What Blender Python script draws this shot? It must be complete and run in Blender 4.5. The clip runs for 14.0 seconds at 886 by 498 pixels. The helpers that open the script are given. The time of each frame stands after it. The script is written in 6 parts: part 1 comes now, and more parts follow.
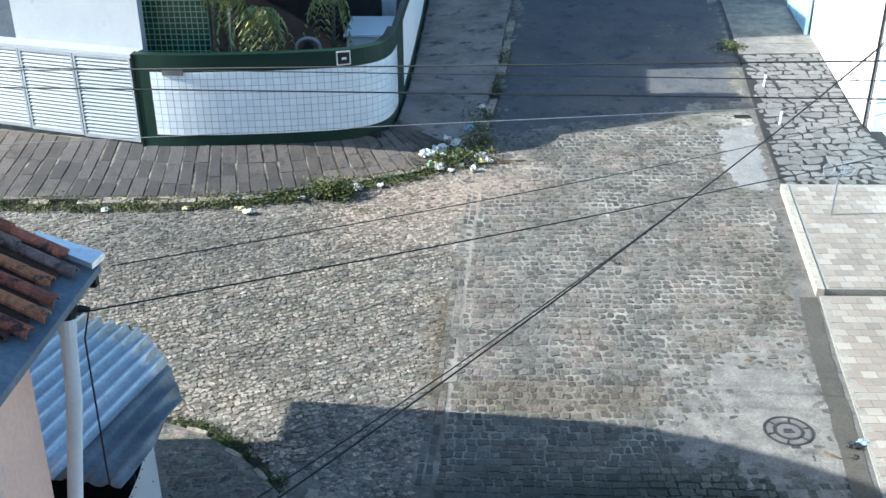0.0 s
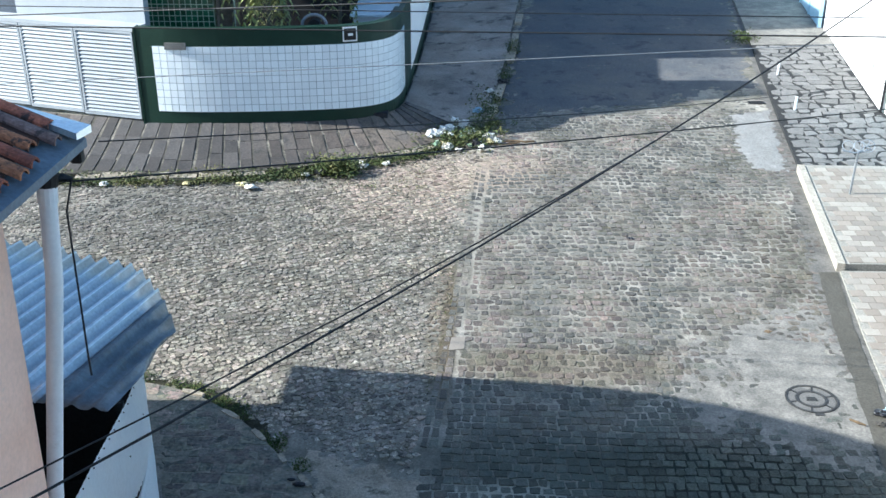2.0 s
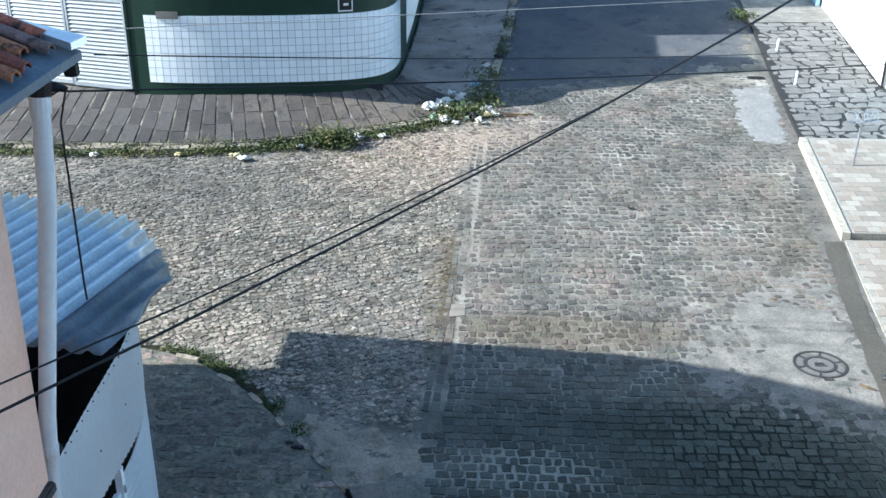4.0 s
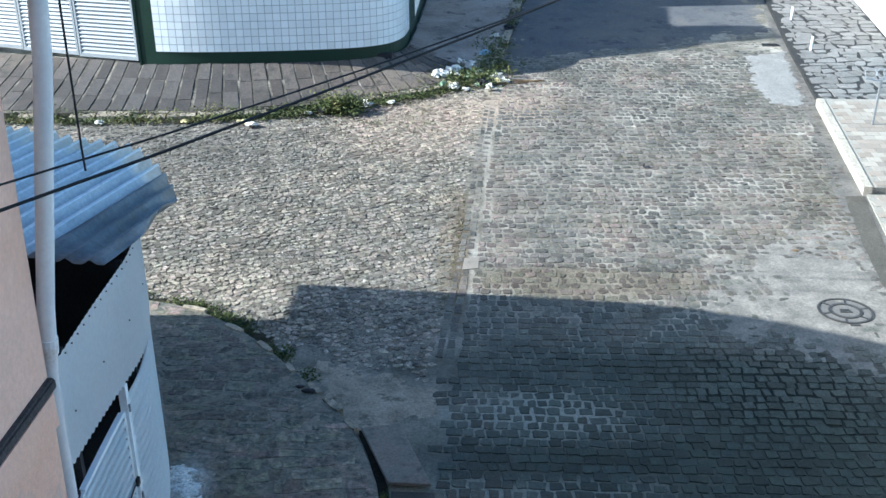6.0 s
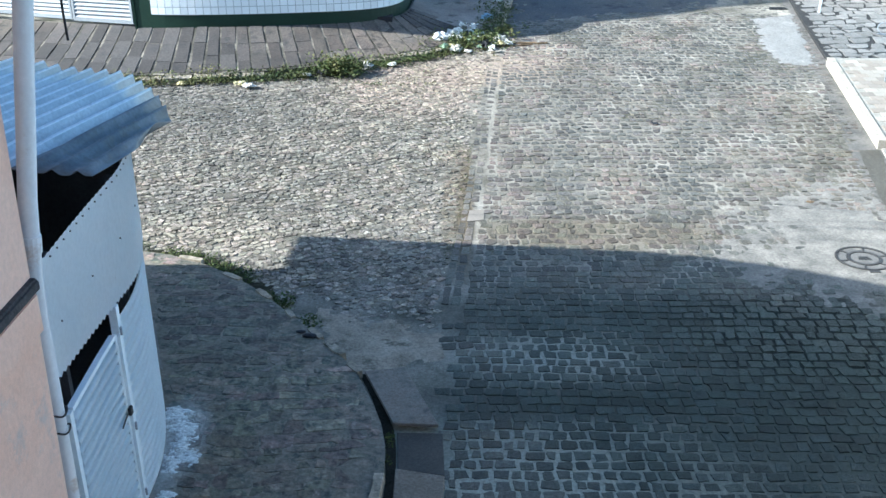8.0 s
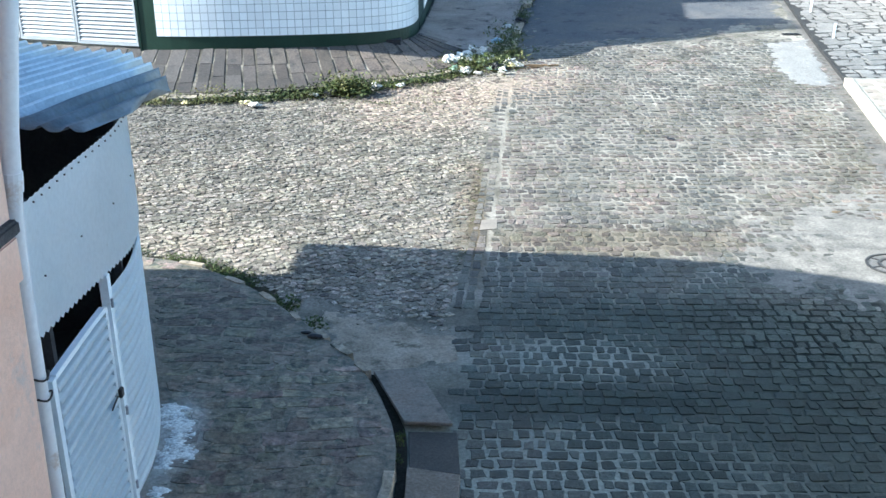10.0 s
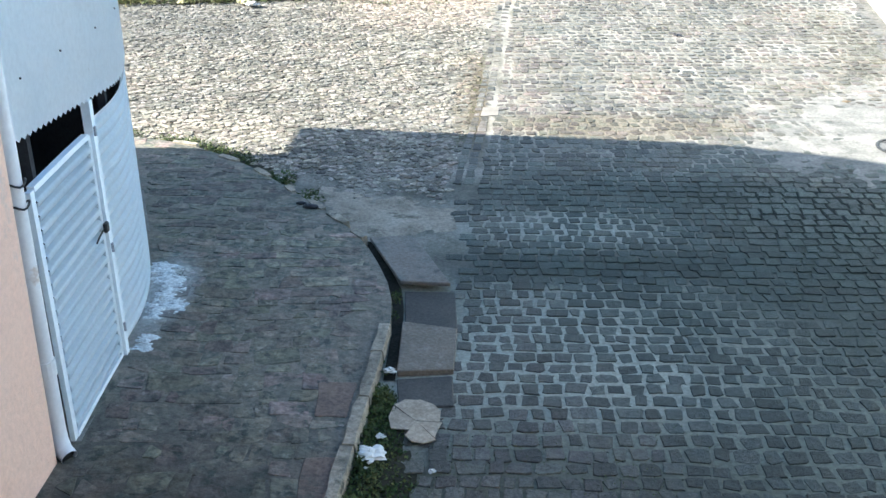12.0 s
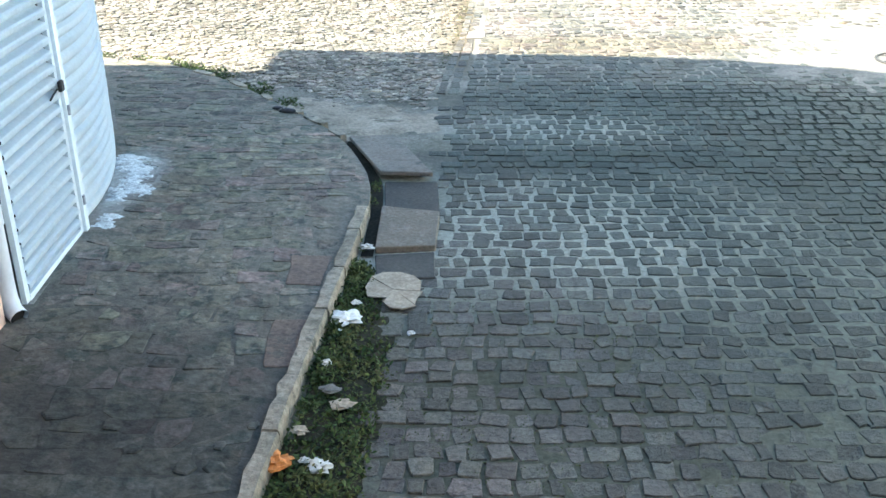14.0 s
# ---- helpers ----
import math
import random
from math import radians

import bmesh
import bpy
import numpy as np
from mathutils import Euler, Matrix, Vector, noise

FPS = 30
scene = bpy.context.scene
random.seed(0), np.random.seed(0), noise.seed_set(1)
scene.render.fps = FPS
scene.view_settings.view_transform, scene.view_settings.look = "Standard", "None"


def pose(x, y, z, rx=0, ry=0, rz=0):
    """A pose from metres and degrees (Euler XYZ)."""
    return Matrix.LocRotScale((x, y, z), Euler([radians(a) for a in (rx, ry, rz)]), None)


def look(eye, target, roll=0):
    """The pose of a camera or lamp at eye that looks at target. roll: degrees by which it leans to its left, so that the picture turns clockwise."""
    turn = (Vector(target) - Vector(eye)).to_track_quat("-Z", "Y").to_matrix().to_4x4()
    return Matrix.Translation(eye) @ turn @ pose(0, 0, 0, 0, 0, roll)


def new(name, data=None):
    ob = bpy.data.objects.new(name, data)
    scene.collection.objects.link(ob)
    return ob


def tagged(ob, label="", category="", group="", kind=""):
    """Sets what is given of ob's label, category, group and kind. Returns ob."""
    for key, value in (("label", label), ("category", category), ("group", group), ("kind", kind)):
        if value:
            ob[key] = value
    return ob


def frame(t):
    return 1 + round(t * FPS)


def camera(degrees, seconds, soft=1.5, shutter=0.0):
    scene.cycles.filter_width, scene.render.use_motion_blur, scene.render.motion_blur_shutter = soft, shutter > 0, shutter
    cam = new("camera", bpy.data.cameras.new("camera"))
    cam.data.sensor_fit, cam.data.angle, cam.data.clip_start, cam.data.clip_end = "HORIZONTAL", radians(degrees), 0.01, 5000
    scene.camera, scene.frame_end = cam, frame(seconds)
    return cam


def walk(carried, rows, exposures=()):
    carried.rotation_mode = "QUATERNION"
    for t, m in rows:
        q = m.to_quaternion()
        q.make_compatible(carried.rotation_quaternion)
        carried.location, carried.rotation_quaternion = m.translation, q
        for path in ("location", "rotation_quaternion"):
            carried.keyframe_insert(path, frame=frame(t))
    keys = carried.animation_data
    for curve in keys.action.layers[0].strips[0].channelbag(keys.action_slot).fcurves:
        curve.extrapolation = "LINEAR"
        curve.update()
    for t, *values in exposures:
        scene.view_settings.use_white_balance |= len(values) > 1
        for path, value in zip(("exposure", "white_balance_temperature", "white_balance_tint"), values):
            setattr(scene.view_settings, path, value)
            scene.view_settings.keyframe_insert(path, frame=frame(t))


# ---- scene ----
cam = camera(47.1, 14.0)
PATH = [
    (0, (0.446, -0.776, 8.226), (0.385, 1.028, 7.365), -0.5),
    (0.5, (0.392, -0.758, 8.012), (0.342, 1.053, 7.163), 0.4),
    (1, (0.359, -0.747, 7.759), (0.325, 1.07, 6.924), 1.0),
    (1.5, (0.372, -0.647, 7.511), (0.319, 1.168, 6.672), 0.6),
    (2, (0.362, -0.655, 7.181), (0.295, 1.169, 6.364), -0.0),
    (2.5, (0.338, -0.594, 7.064), (0.282, 1.219, 6.22), 0.7),
    (3, (0.3, -0.574, 6.778), (0.26, 1.237, 5.932), 0.8),
    (3.2, (0.247, -0.551, 6.795), (0.21, 1.262, 5.952), 0.6),
    (5.3, (0.187, -0.532, 6.158), (0.135, 1.295, 5.346), 0.4),
    (5.5, (0.202, -0.548, 6.081), (0.149, 1.279, 5.269), 0.4),
    (6, (0.14, -0.53, 5.859), (0.079, 1.295, 5.042), -0.3),
    (6.5, (0.099, -0.503, 5.754), (0.041, 1.328, 4.952), -0.5),
    (7, (0.105, -0.539, 5.535), (0.036, 1.281, 4.709), -0.9),
    (7.2, (0.108, -0.53, 5.462), (0.039, 1.283, 4.619), -0.8),
    (9.3, (-0.051, -0.167, 4.705), (-0.1, 1.687, 3.958), -0.3),
    (9.5, (-0.043, -0.168, 4.641), (-0.099, 1.691, 3.907), -0.5),
    (10, (-0.041, -0.133, 4.433), (-0.109, 1.73, 3.706), -0.5),
    (10.5, (-0.024, -0.126, 4.312), (-0.106, 1.729, 3.569), -0.5),
    (11, (-0.015, -0.155, 4.117), (-0.103, 1.688, 3.346), -0.8),
    (11.5, (-0.005, -0.181, 3.907), (-0.093, 1.639, 3.081), -0.9),
    (12, (0.001, -0.177, 3.68), (-0.073, 1.643, 2.854), -0.3),
    (12.5, (-0.02, -0.174, 3.566), (-0.074, 1.643, 2.733), 0.0),
    (13, (0.01, -0.18, 3.191), (-0.07, 1.624, 2.333), -1.3),
    (13.5, (0.042, -0.164, 2.972), (-0.027, 1.653, 2.139), -0.8),
    (14, (0.072, -0.151, 2.753), (0.012, 1.667, 1.923), -0.7),
]
EXPOSURES = [(0.0, 1.31, 5380, -2), (3.0, 1.35, 5300, -2), (6.5, 1.40, 5250, -3), (9.5, 1.79, 5350, -3), (11.0, 1.83, 5500, -3), (11.5, 2.0, 5600, -3), (12.0, 2.26, 5700, -3), (12.5, 2.3, 5750, -4), (13.0, 2.7, 6100, -4), (13.5, 2.83, 6200, -4), (14.0, 2.9, 6250, -4)]
SUN_STRENGTH, SKY_STRENGTH = 5.2, 0.092
walk(cam, [(t, look(eye, target, roll)) for t, eye, target, roll in PATH], EXPOSURES)

# ---- world, sun ----
SUN_UP = radians(30.0)
SUN_WAY = Vector((math.cos(SUN_UP) * 0.997, math.cos(SUN_UP) * 0.08, -math.sin(SUN_UP)))
world = bpy.data.worlds.new("world")
scene.world = world
world.use_nodes = True
wn = world.node_tree
sky = wn.nodes.new("ShaderNodeTexSky")
sky.sky_type = "NISHITA"
sky.sun_disc = False
sky.dust_density, sky.air_density, sky.ozone_density = 1.2, 1.0, 2.0
sky.sun_elevation = SUN_UP
sky.sun_rotation = math.atan2(-SUN_WAY.x, -SUN_WAY.y)
wn.links.new(sky.outputs[0], wn.nodes["Background"].inputs[0])
wn.nodes["Background"].inputs[1].default_value = SKY_STRENGTH
sun = new("sun", bpy.data.lights.new("sun", "SUN"))
sun.data.energy, sun.data.angle, sun.data.color = SUN_STRENGTH, radians(0.53), (1.0, 0.855, 0.74)
sun.matrix_world = look(Vector((0, 0, 40)) - SUN_WAY * 30, (0, 0, 40))


# ---- materials ----
def mat(name, cols, size=1.0, grain=60.0, rough=0.8, bump=0.3, var=0.15, metal=0.0, grain_amt=0.35, spec=0.3,
        spots=None, spot_size=0.3, spot_at=0.6, hue=0.0, bump_size=0.02, rough_var=0.1, blot=None, blot_size=0.5, blot_at=0.62, areas=()):
    """Noise-mottled surface: cols are mixed by a broad noise of that size in metres, fine grain on top,
    var: lightness change from piece to piece, spots: a stain colour with its size and threshold."""
    m = bpy.data.materials.new(name)
    m.use_nodes = True
    nt = m.node_tree
    N, L = nt.nodes.new, nt.links.new
    bsdf = nt.nodes["Principled BSDF"]
    geo, info = N("ShaderNodeNewGeometry"), N("ShaderNodeObjectInfo")
    n1 = N("ShaderNodeTexNoise")
    n1.inputs["Scale"].default_value, n1.inputs["Detail"].default_value, n1.inputs["Roughness"].default_value = 1.0 / size, 6.0, 0.65
    L(geo.outputs["Position"], n1.inputs["Vector"])
    ramp = N("ShaderNodeValToRGB")
    els = ramp.color_ramp.elements
    while len(els) < len(cols):
        els.new(0.5)
    for i, c in enumerate(cols):
        els[i].position = 0.32 + 0.36 * i / max(1, len(cols) - 1)
        els[i].color = (*c, 1)
    L(n1.outputs["Fac"], ramp.inputs[0])
    col = ramp.outputs[0]
    if areas:
        rag = N("ShaderNodeTexNoise")
        rag.inputs["Scale"].default_value, rag.inputs["Detail"].default_value, rag.inputs["Roughness"].default_value = 1.3, 8.0, 0.7
        L(geo.outputs["Position"], rag.inputs["Vector"])
    for spots, spot_size, spot_at in ((spots, spot_size, spot_at), (blot, blot_size, blot_at)):
        if not spots:
            continue
        n3 = N("ShaderNodeTexNoise")
        n3.inputs["Scale"].default_value, n3.inputs["Detail"].default_value, n3.inputs["Roughness"].default_value = 1.0 / spot_size, 8.0, 0.7
        L(geo.outputs["Position"], n3.inputs["Vector"])
        r3 = N("ShaderNodeMapRange")
        r3.inputs["From Min"].default_value, r3.inputs["From Max"].default_value = spot_at - 0.05, spot_at + 0.05
        L(n3.outputs["Fac"], r3.inputs["Value"])
        mx = N("ShaderNodeMix")
        mx.data_type = "RGBA"
        L(r3.outputs[0], mx.inputs["Factor"])
        L(col, mx.inputs["A"])
        mx.inputs["B"].default_value = (*spots, 1)
        col = mx.outputs["Result"]
    for centre, reach, strength, tint, edge in areas:
        # a ragged-edged patch of tint, some of it painted shade: its centre, reach, strength, colour and softness
        sep = N("ShaderNodeVectorMath")
        sep.operation = "SUBTRACT"
        L(geo.outputs["Position"], sep.inputs[0])
        sep.inputs[1].default_value = (*centre, 0)
        sc = N("ShaderNodeVectorMath")
        sc.operation = "MULTIPLY"
        L(sep.outputs[0], sc.inputs[0])
        sc.inputs[1].default_value = (1 / reach[0], 1 / reach[1], 0)
        ln = N("ShaderNodeVectorMath")
        ln.operation = "LENGTH"
        L(sc.outputs[0], ln.inputs[0])
        ad = N("ShaderNodeMath")
        ad.operation = "SUBTRACT"
        L(ln.outputs["Value"], ad.inputs[0])
        L(rag.outputs["Fac"], ad.inputs[1])
        rm = N("ShaderNodeMapRange")
        rm.inputs["From Min"].default_value, rm.inputs["From Max"].default_value = 0.45 + edge, 0.45 - edge
        rm.inputs["To Max"].default_value = strength
        L(ad.outputs[0], rm.inputs["Value"])
        mm = N("ShaderNodeMix")
        mm.data_type = "RGBA"
        L(rm.outputs[0], mm.inputs["Factor"])
        L(col, mm.inputs["A"])
        mm.inputs["B"].default_value = (*tint, 1)
        col = mm.outputs["Result"]
    n2 = N("ShaderNodeTexNoise")
    n2.inputs["Scale"].default_value, n2.inputs["Detail"].default_value, n2.inputs["Roughness"].default_value = grain, 5.0, 0.7
    L(geo.outputs["Position"], n2.inputs["Vector"])
    rnd = N("ShaderNodeMath")
    rnd.operation = "ADD"
    L(geo.outputs["Random Per Island"], rnd.inputs[0])
    L(info.outputs["Random"], rnd.inputs[1])
    fr = N("ShaderNodeMath")
    fr.operation = "FRACT"
    L(rnd.outputs[0], fr.inputs[0])
    v = N("ShaderNodeMapRange")
    v.inputs["To Min"].default_value, v.inputs["To Max"].default_value = 1 - var, 1 + var
    L(fr.outputs[0], v.inputs["Value"])
    g = N("ShaderNodeMapRange")
    g.inputs["From Min"].default_value, g.inputs["From Max"].default_value = 0.3, 0.7
    g.inputs["To Min"].default_value, g.inputs["To Max"].default_value = 1 - grain_amt, 1 + grain_amt
    L(n2.outputs["Fac"], g.inputs["Value"])
    mul = N("ShaderNodeMath")
    mul.operation = "MULTIPLY"
    L(v.outputs[0], mul.inputs[0])
    L(g.outputs[0], mul.inputs[1])
    hsv = N("ShaderNodeHueSaturation")
    L(col, hsv.inputs["Color"])
    L(mul.outputs[0], hsv.inputs["Value"])
    if hue:
        r2 = N("ShaderNodeMath")
        r2.operation = "MULTIPLY"
        r2.inputs[1].default_value = 7.31
        L(fr.outputs[0], r2.inputs[0])
        f2 = N("ShaderNodeMath")
        f2.operation = "FRACT"
        L(r2.outputs[0], f2.inputs[0])
        h = N("ShaderNodeMapRange")
        h.inputs["To Min"].default_value, h.inputs["To Max"].default_value = 0.5 - hue, 0.5 + hue
        L(f2.outputs[0], h.inputs["Value"])
        L(h.outputs[0], hsv.inputs["Hue"])
    L(hsv.outputs[0], bsdf.inputs["Base Color"])
    rr = N("ShaderNodeMapRange")
    rr.inputs["To Min"].default_value, rr.inputs["To Max"].default_value = rough - rough_var, min(1, rough + rough_var)
    L(n1.outputs["Fac"], rr.inputs["Value"])
    L(rr.outputs[0], bsdf.inputs["Roughness"])
    bsdf.inputs["Metallic"].default_value = metal
    bsdf.inputs["Specular IOR Level"].default_value = spec
    if bump:
        b = N("ShaderNodeBump")
        b.inputs["Strength"].default_value, b.inputs["Distance"].default_value = bump, bump_size
        L(n2.outputs["Fac"], b.inputs["Height"])
        L(b.outputs[0], bsdf.inputs["Normal"])
    return m


# the first tint serves damp bands and shade painted on the near street
DAMP_SHADE, DUST, RUSTY, ALGAE = (0.022, 0.035, 0.030), (0.34, 0.27, 0.21), (0.115, 0.092, 0.062), (0.052, 0.056, 0.036)
SIDE_SETT = mat("paler_sett_stone", [(0.128, 0.124, 0.109), (0.205, 0.188, 0.160), (0.30, 0.258, 0.206)], 0.45, 34, 0.75, 0.9, 0.46, hue=0.025, grain_amt=0.55, blot=(0.40, 0.365, 0.315), blot_size=0.07, blot_at=0.60, spots=(0.066, 0.068, 0.062), spot_size=0.11, spot_at=0.60, spec=0.12,
                areas=[((-0.9, 17.6), (1.7, 1.6), 0.55, DUST, 0.35), ((-0.15, 12.6), (0.22, 2.0), 0.6, RUSTY, 0.3), ((-3.4, 11.2), (1.3, 0.7), 0.4, (0.36, 0.31, 0.24), 0.3), ((-5.2, 16.2), (2.6, 1.5), 0.45, (0.090, 0.090, 0.088), 0.45)])
# broad dark and green tints paint the street's shade; narrow bands are damp rows
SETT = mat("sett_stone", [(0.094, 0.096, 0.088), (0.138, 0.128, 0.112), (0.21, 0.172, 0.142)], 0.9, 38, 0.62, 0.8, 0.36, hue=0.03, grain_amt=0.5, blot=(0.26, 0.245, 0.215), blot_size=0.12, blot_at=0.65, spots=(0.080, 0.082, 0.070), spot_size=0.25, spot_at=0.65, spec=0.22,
           areas=[((2.7, 7.7), (4.6, 3.2), 0.6, (0.040, 0.062, 0.050), 0.5), ((0.6, 3.6), (2.2, 1.4), 0.6, (0.120, 0.106, 0.090), 0.45), ((3.6, 7.6), (2.2, 1.6), 0.75, DAMP_SHADE, 0.5), ((1.0, 7.55), (2.6, 0.36), 0.6, DAMP_SHADE, 0.5), ((1.6, 9.25), (2.2, 0.45), 0.5, DAMP_SHADE, 0.5), ((2.6, 4.8), (2.0, 2.6), 0.75, (0.034, 0.045, 0.040), 0.5), ((-0.1, 5.0), (1.0, 2.2), 0.4, (0.115, 0.102, 0.085), 0.4),
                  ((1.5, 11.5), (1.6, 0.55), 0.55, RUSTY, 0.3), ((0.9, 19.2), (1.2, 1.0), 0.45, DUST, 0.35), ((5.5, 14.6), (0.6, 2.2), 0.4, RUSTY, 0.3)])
# dark ovals on the right of the near street paint its shade into the joints
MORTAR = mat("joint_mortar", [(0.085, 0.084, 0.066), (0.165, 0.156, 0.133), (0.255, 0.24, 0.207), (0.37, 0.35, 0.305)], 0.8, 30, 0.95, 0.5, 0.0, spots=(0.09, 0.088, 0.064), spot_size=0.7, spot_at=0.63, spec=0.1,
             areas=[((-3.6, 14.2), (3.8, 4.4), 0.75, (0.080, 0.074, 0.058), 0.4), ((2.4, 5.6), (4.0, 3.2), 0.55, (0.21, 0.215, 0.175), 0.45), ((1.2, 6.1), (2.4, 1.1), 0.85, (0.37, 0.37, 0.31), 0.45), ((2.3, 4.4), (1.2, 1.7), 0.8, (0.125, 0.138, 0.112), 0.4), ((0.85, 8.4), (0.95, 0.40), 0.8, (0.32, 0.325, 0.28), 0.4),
                    ((3.4, 8.9), (1.5, 1.2), 0.95, (0.014, 0.019, 0.018), 0.4), ((3.3, 7.0), (1.9, 1.3), 0.75, DAMP_SHADE, 0.45), ((0.9, 7.55), (1.7, 0.28), 0.7, (0.022, 0.028, 0.026), 0.45), ((1.5, 9.25), (2.0, 0.34), 0.55, DAMP_SHADE, 0.45),
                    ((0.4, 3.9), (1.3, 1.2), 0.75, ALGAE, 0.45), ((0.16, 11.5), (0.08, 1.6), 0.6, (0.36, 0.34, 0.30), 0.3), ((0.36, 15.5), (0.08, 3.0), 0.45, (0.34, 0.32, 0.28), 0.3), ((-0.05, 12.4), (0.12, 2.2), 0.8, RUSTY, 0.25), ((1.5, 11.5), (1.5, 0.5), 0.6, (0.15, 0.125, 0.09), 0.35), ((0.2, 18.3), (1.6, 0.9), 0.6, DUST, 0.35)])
CEMENT = mat("grey_cement", [(0.13, 0.126, 0.115), (0.20, 0.19, 0.171), (0.265, 0.25, 0.224)], 0.35, 35, 0.9, 0.35, 0.0, spots=(0.13, 0.125, 0.115), spot_size=0.5, spot_at=0.63)
BROWN_CEMENT = mat("brownish_cement", [(0.19, 0.168, 0.132), (0.28, 0.245, 0.195), (0.36, 0.318, 0.258)], 0.35, 35, 0.9, 0.4, 0.0, spots=(0.12, 0.108, 0.083), spot_size=0.3, spot_at=0.58)
FAR_SHADE_SKIN = mat("shade_street_skin", [(0.082, 0.090, 0.102), (0.115, 0.117, 0.123), (0.145, 0.137, 0.130)], 1.6, 30, 0.85, 0.4, 0.0, spots=(0.068, 0.072, 0.082), spot_size=0.6, spot_at=0.6, spec=0.15)
WET_CEMENT = mat("damp_cement", [(0.070, 0.064, 0.052), (0.10, 0.092, 0.076)], 0.8, 35, 0.7, 0.3, 0.0)
CREAM = mat("cream_kerb_paint", [(0.33, 0.30, 0.25), (0.42, 0.385, 0.325)], 0.4, 30, 0.9, 0.3, 0.0, spots=(0.24, 0.22, 0.19), spot_size=0.3, spot_at=0.62)
GUTTER = mat("worn_gutter_cement", [(0.10, 0.098, 0.092), (0.145, 0.138, 0.126), (0.19, 0.18, 0.165)], 0.5, 35, 0.9, 0.4, 0.0, spots=(0.085, 0.082, 0.074), spot_size=0.3, spot_at=0.6)
DARK_CEMENT = mat("dark_worn_cement", [(0.175, 0.148, 0.132), (0.27, 0.232, 0.205), (0.35, 0.305, 0.27)], 0.9, 30, 0.85, 0.4, 0.0, spots=(0.075, 0.066, 0.060), spot_size=0.5, spot_at=0.6)
WHITE_CEMENT = mat("whitish_cement", [(0.205, 0.20, 0.19), (0.265, 0.26, 0.25)], 0.5, 30, 0.85, 0.3, 0.0, spots=(0.34, 0.33, 0.31), spot_size=0.3, spot_at=0.62)
# tints: white round the spill, darker over the nearest and farthest flags
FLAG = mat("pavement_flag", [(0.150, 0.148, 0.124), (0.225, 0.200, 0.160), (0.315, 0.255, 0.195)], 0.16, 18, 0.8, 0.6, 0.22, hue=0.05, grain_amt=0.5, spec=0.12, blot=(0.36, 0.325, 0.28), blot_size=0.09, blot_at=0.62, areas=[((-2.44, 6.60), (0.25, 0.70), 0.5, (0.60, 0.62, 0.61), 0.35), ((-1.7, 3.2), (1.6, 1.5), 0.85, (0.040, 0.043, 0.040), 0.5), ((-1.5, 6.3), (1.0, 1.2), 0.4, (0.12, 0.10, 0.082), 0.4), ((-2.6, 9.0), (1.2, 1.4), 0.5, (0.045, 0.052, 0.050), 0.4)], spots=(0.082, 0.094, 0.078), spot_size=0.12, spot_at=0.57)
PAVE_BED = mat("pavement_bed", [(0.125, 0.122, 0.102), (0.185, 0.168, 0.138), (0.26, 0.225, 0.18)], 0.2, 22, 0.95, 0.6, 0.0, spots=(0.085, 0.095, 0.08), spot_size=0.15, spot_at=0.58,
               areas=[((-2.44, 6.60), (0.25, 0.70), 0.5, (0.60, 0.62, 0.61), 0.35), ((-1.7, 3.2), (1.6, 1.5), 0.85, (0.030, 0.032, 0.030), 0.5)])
CLAY_PAVE = mat("faded_clay_paver", [(0.135, 0.105, 0.088), (0.19, 0.14, 0.112)], 0.25, 30, 0.9, 0.4, 0.1, spots=(0.10, 0.095, 0.08), spot_size=0.2, spot_at=0.6)
KERB = mat("kerb_stone", [(0.19, 0.172, 0.132), (0.34, 0.295, 0.228), (0.48, 0.415, 0.33)], 0.2, 24, 0.9, 0.9, 0.15, spots=(0.1, 0.1, 0.08), spot_size=0.2, spot_at=0.6)
SLAB = mat("sidewalk_slab", [(0.088, 0.078, 0.072), (0.145, 0.120, 0.100), (0.118, 0.107, 0.098)], 0.8, 25, 0.85, 0.4, 0.24, hue=0.01, spots=(0.055, 0.05, 0.046), spot_size=0.35, spot_at=0.58, blot=(0.17, 0.155, 0.135), blot_size=0.16, blot_at=0.66,
           areas=[((-6.6, 19.0), (3.4, 1.8), 0.8, (0.055, 0.054, 0.056), 0.45), ((-3.6, 18.6), (1.6, 0.5), 0.4, (0.070, 0.064, 0.060), 0.4)])
BLUE_GREY_TILE = mat("blue_grey_tile", [(0.07, 0.085, 0.11), (0.10, 0.12, 0.15)], 0.3, 40, 0.4, 0.1, 0.1)
SLAB_BED = mat("sidewalk_joint", [(0.035, 0.034, 0.028), (0.10, 0.092, 0.076), (0.32, 0.29, 0.24)], 0.5, 25, 0.95, 0.4, 0.0)
GREEN = mat("dark_green_paint", [(0.007, 0.026, 0.017), (0.012, 0.036, 0.024)], 0.8, 40, 0.45, 0.1, 0.05, grain_amt=0.2)
GREEN_TILE = mat("green_glazed_tile", [(0.016, 0.070, 0.034), (0.026, 0.10, 0.05)], 0.5, 40, 0.25, 0.05, 0.3, grain_amt=0.15, spec=0.5)
GROUT = mat("grey_grout", [(0.30, 0.35, 0.37), (0.40, 0.45, 0.47)], 0.4, 60, 0.9, 0.1, 0.0)
LIGHT_GROUT = mat("green_wall_grout", [(0.42, 0.50, 0.38), (0.52, 0.58, 0.46)], 0.4, 60, 0.9, 0.1, 0.0)
WHITE_TILE = mat("white_glazed_tile", [(0.78, 0.83, 0.86), (0.83, 0.87, 0.89)], 0.8, 40, 0.22, 0.04, 0.05, grain_amt=0.05, spec=0.5)
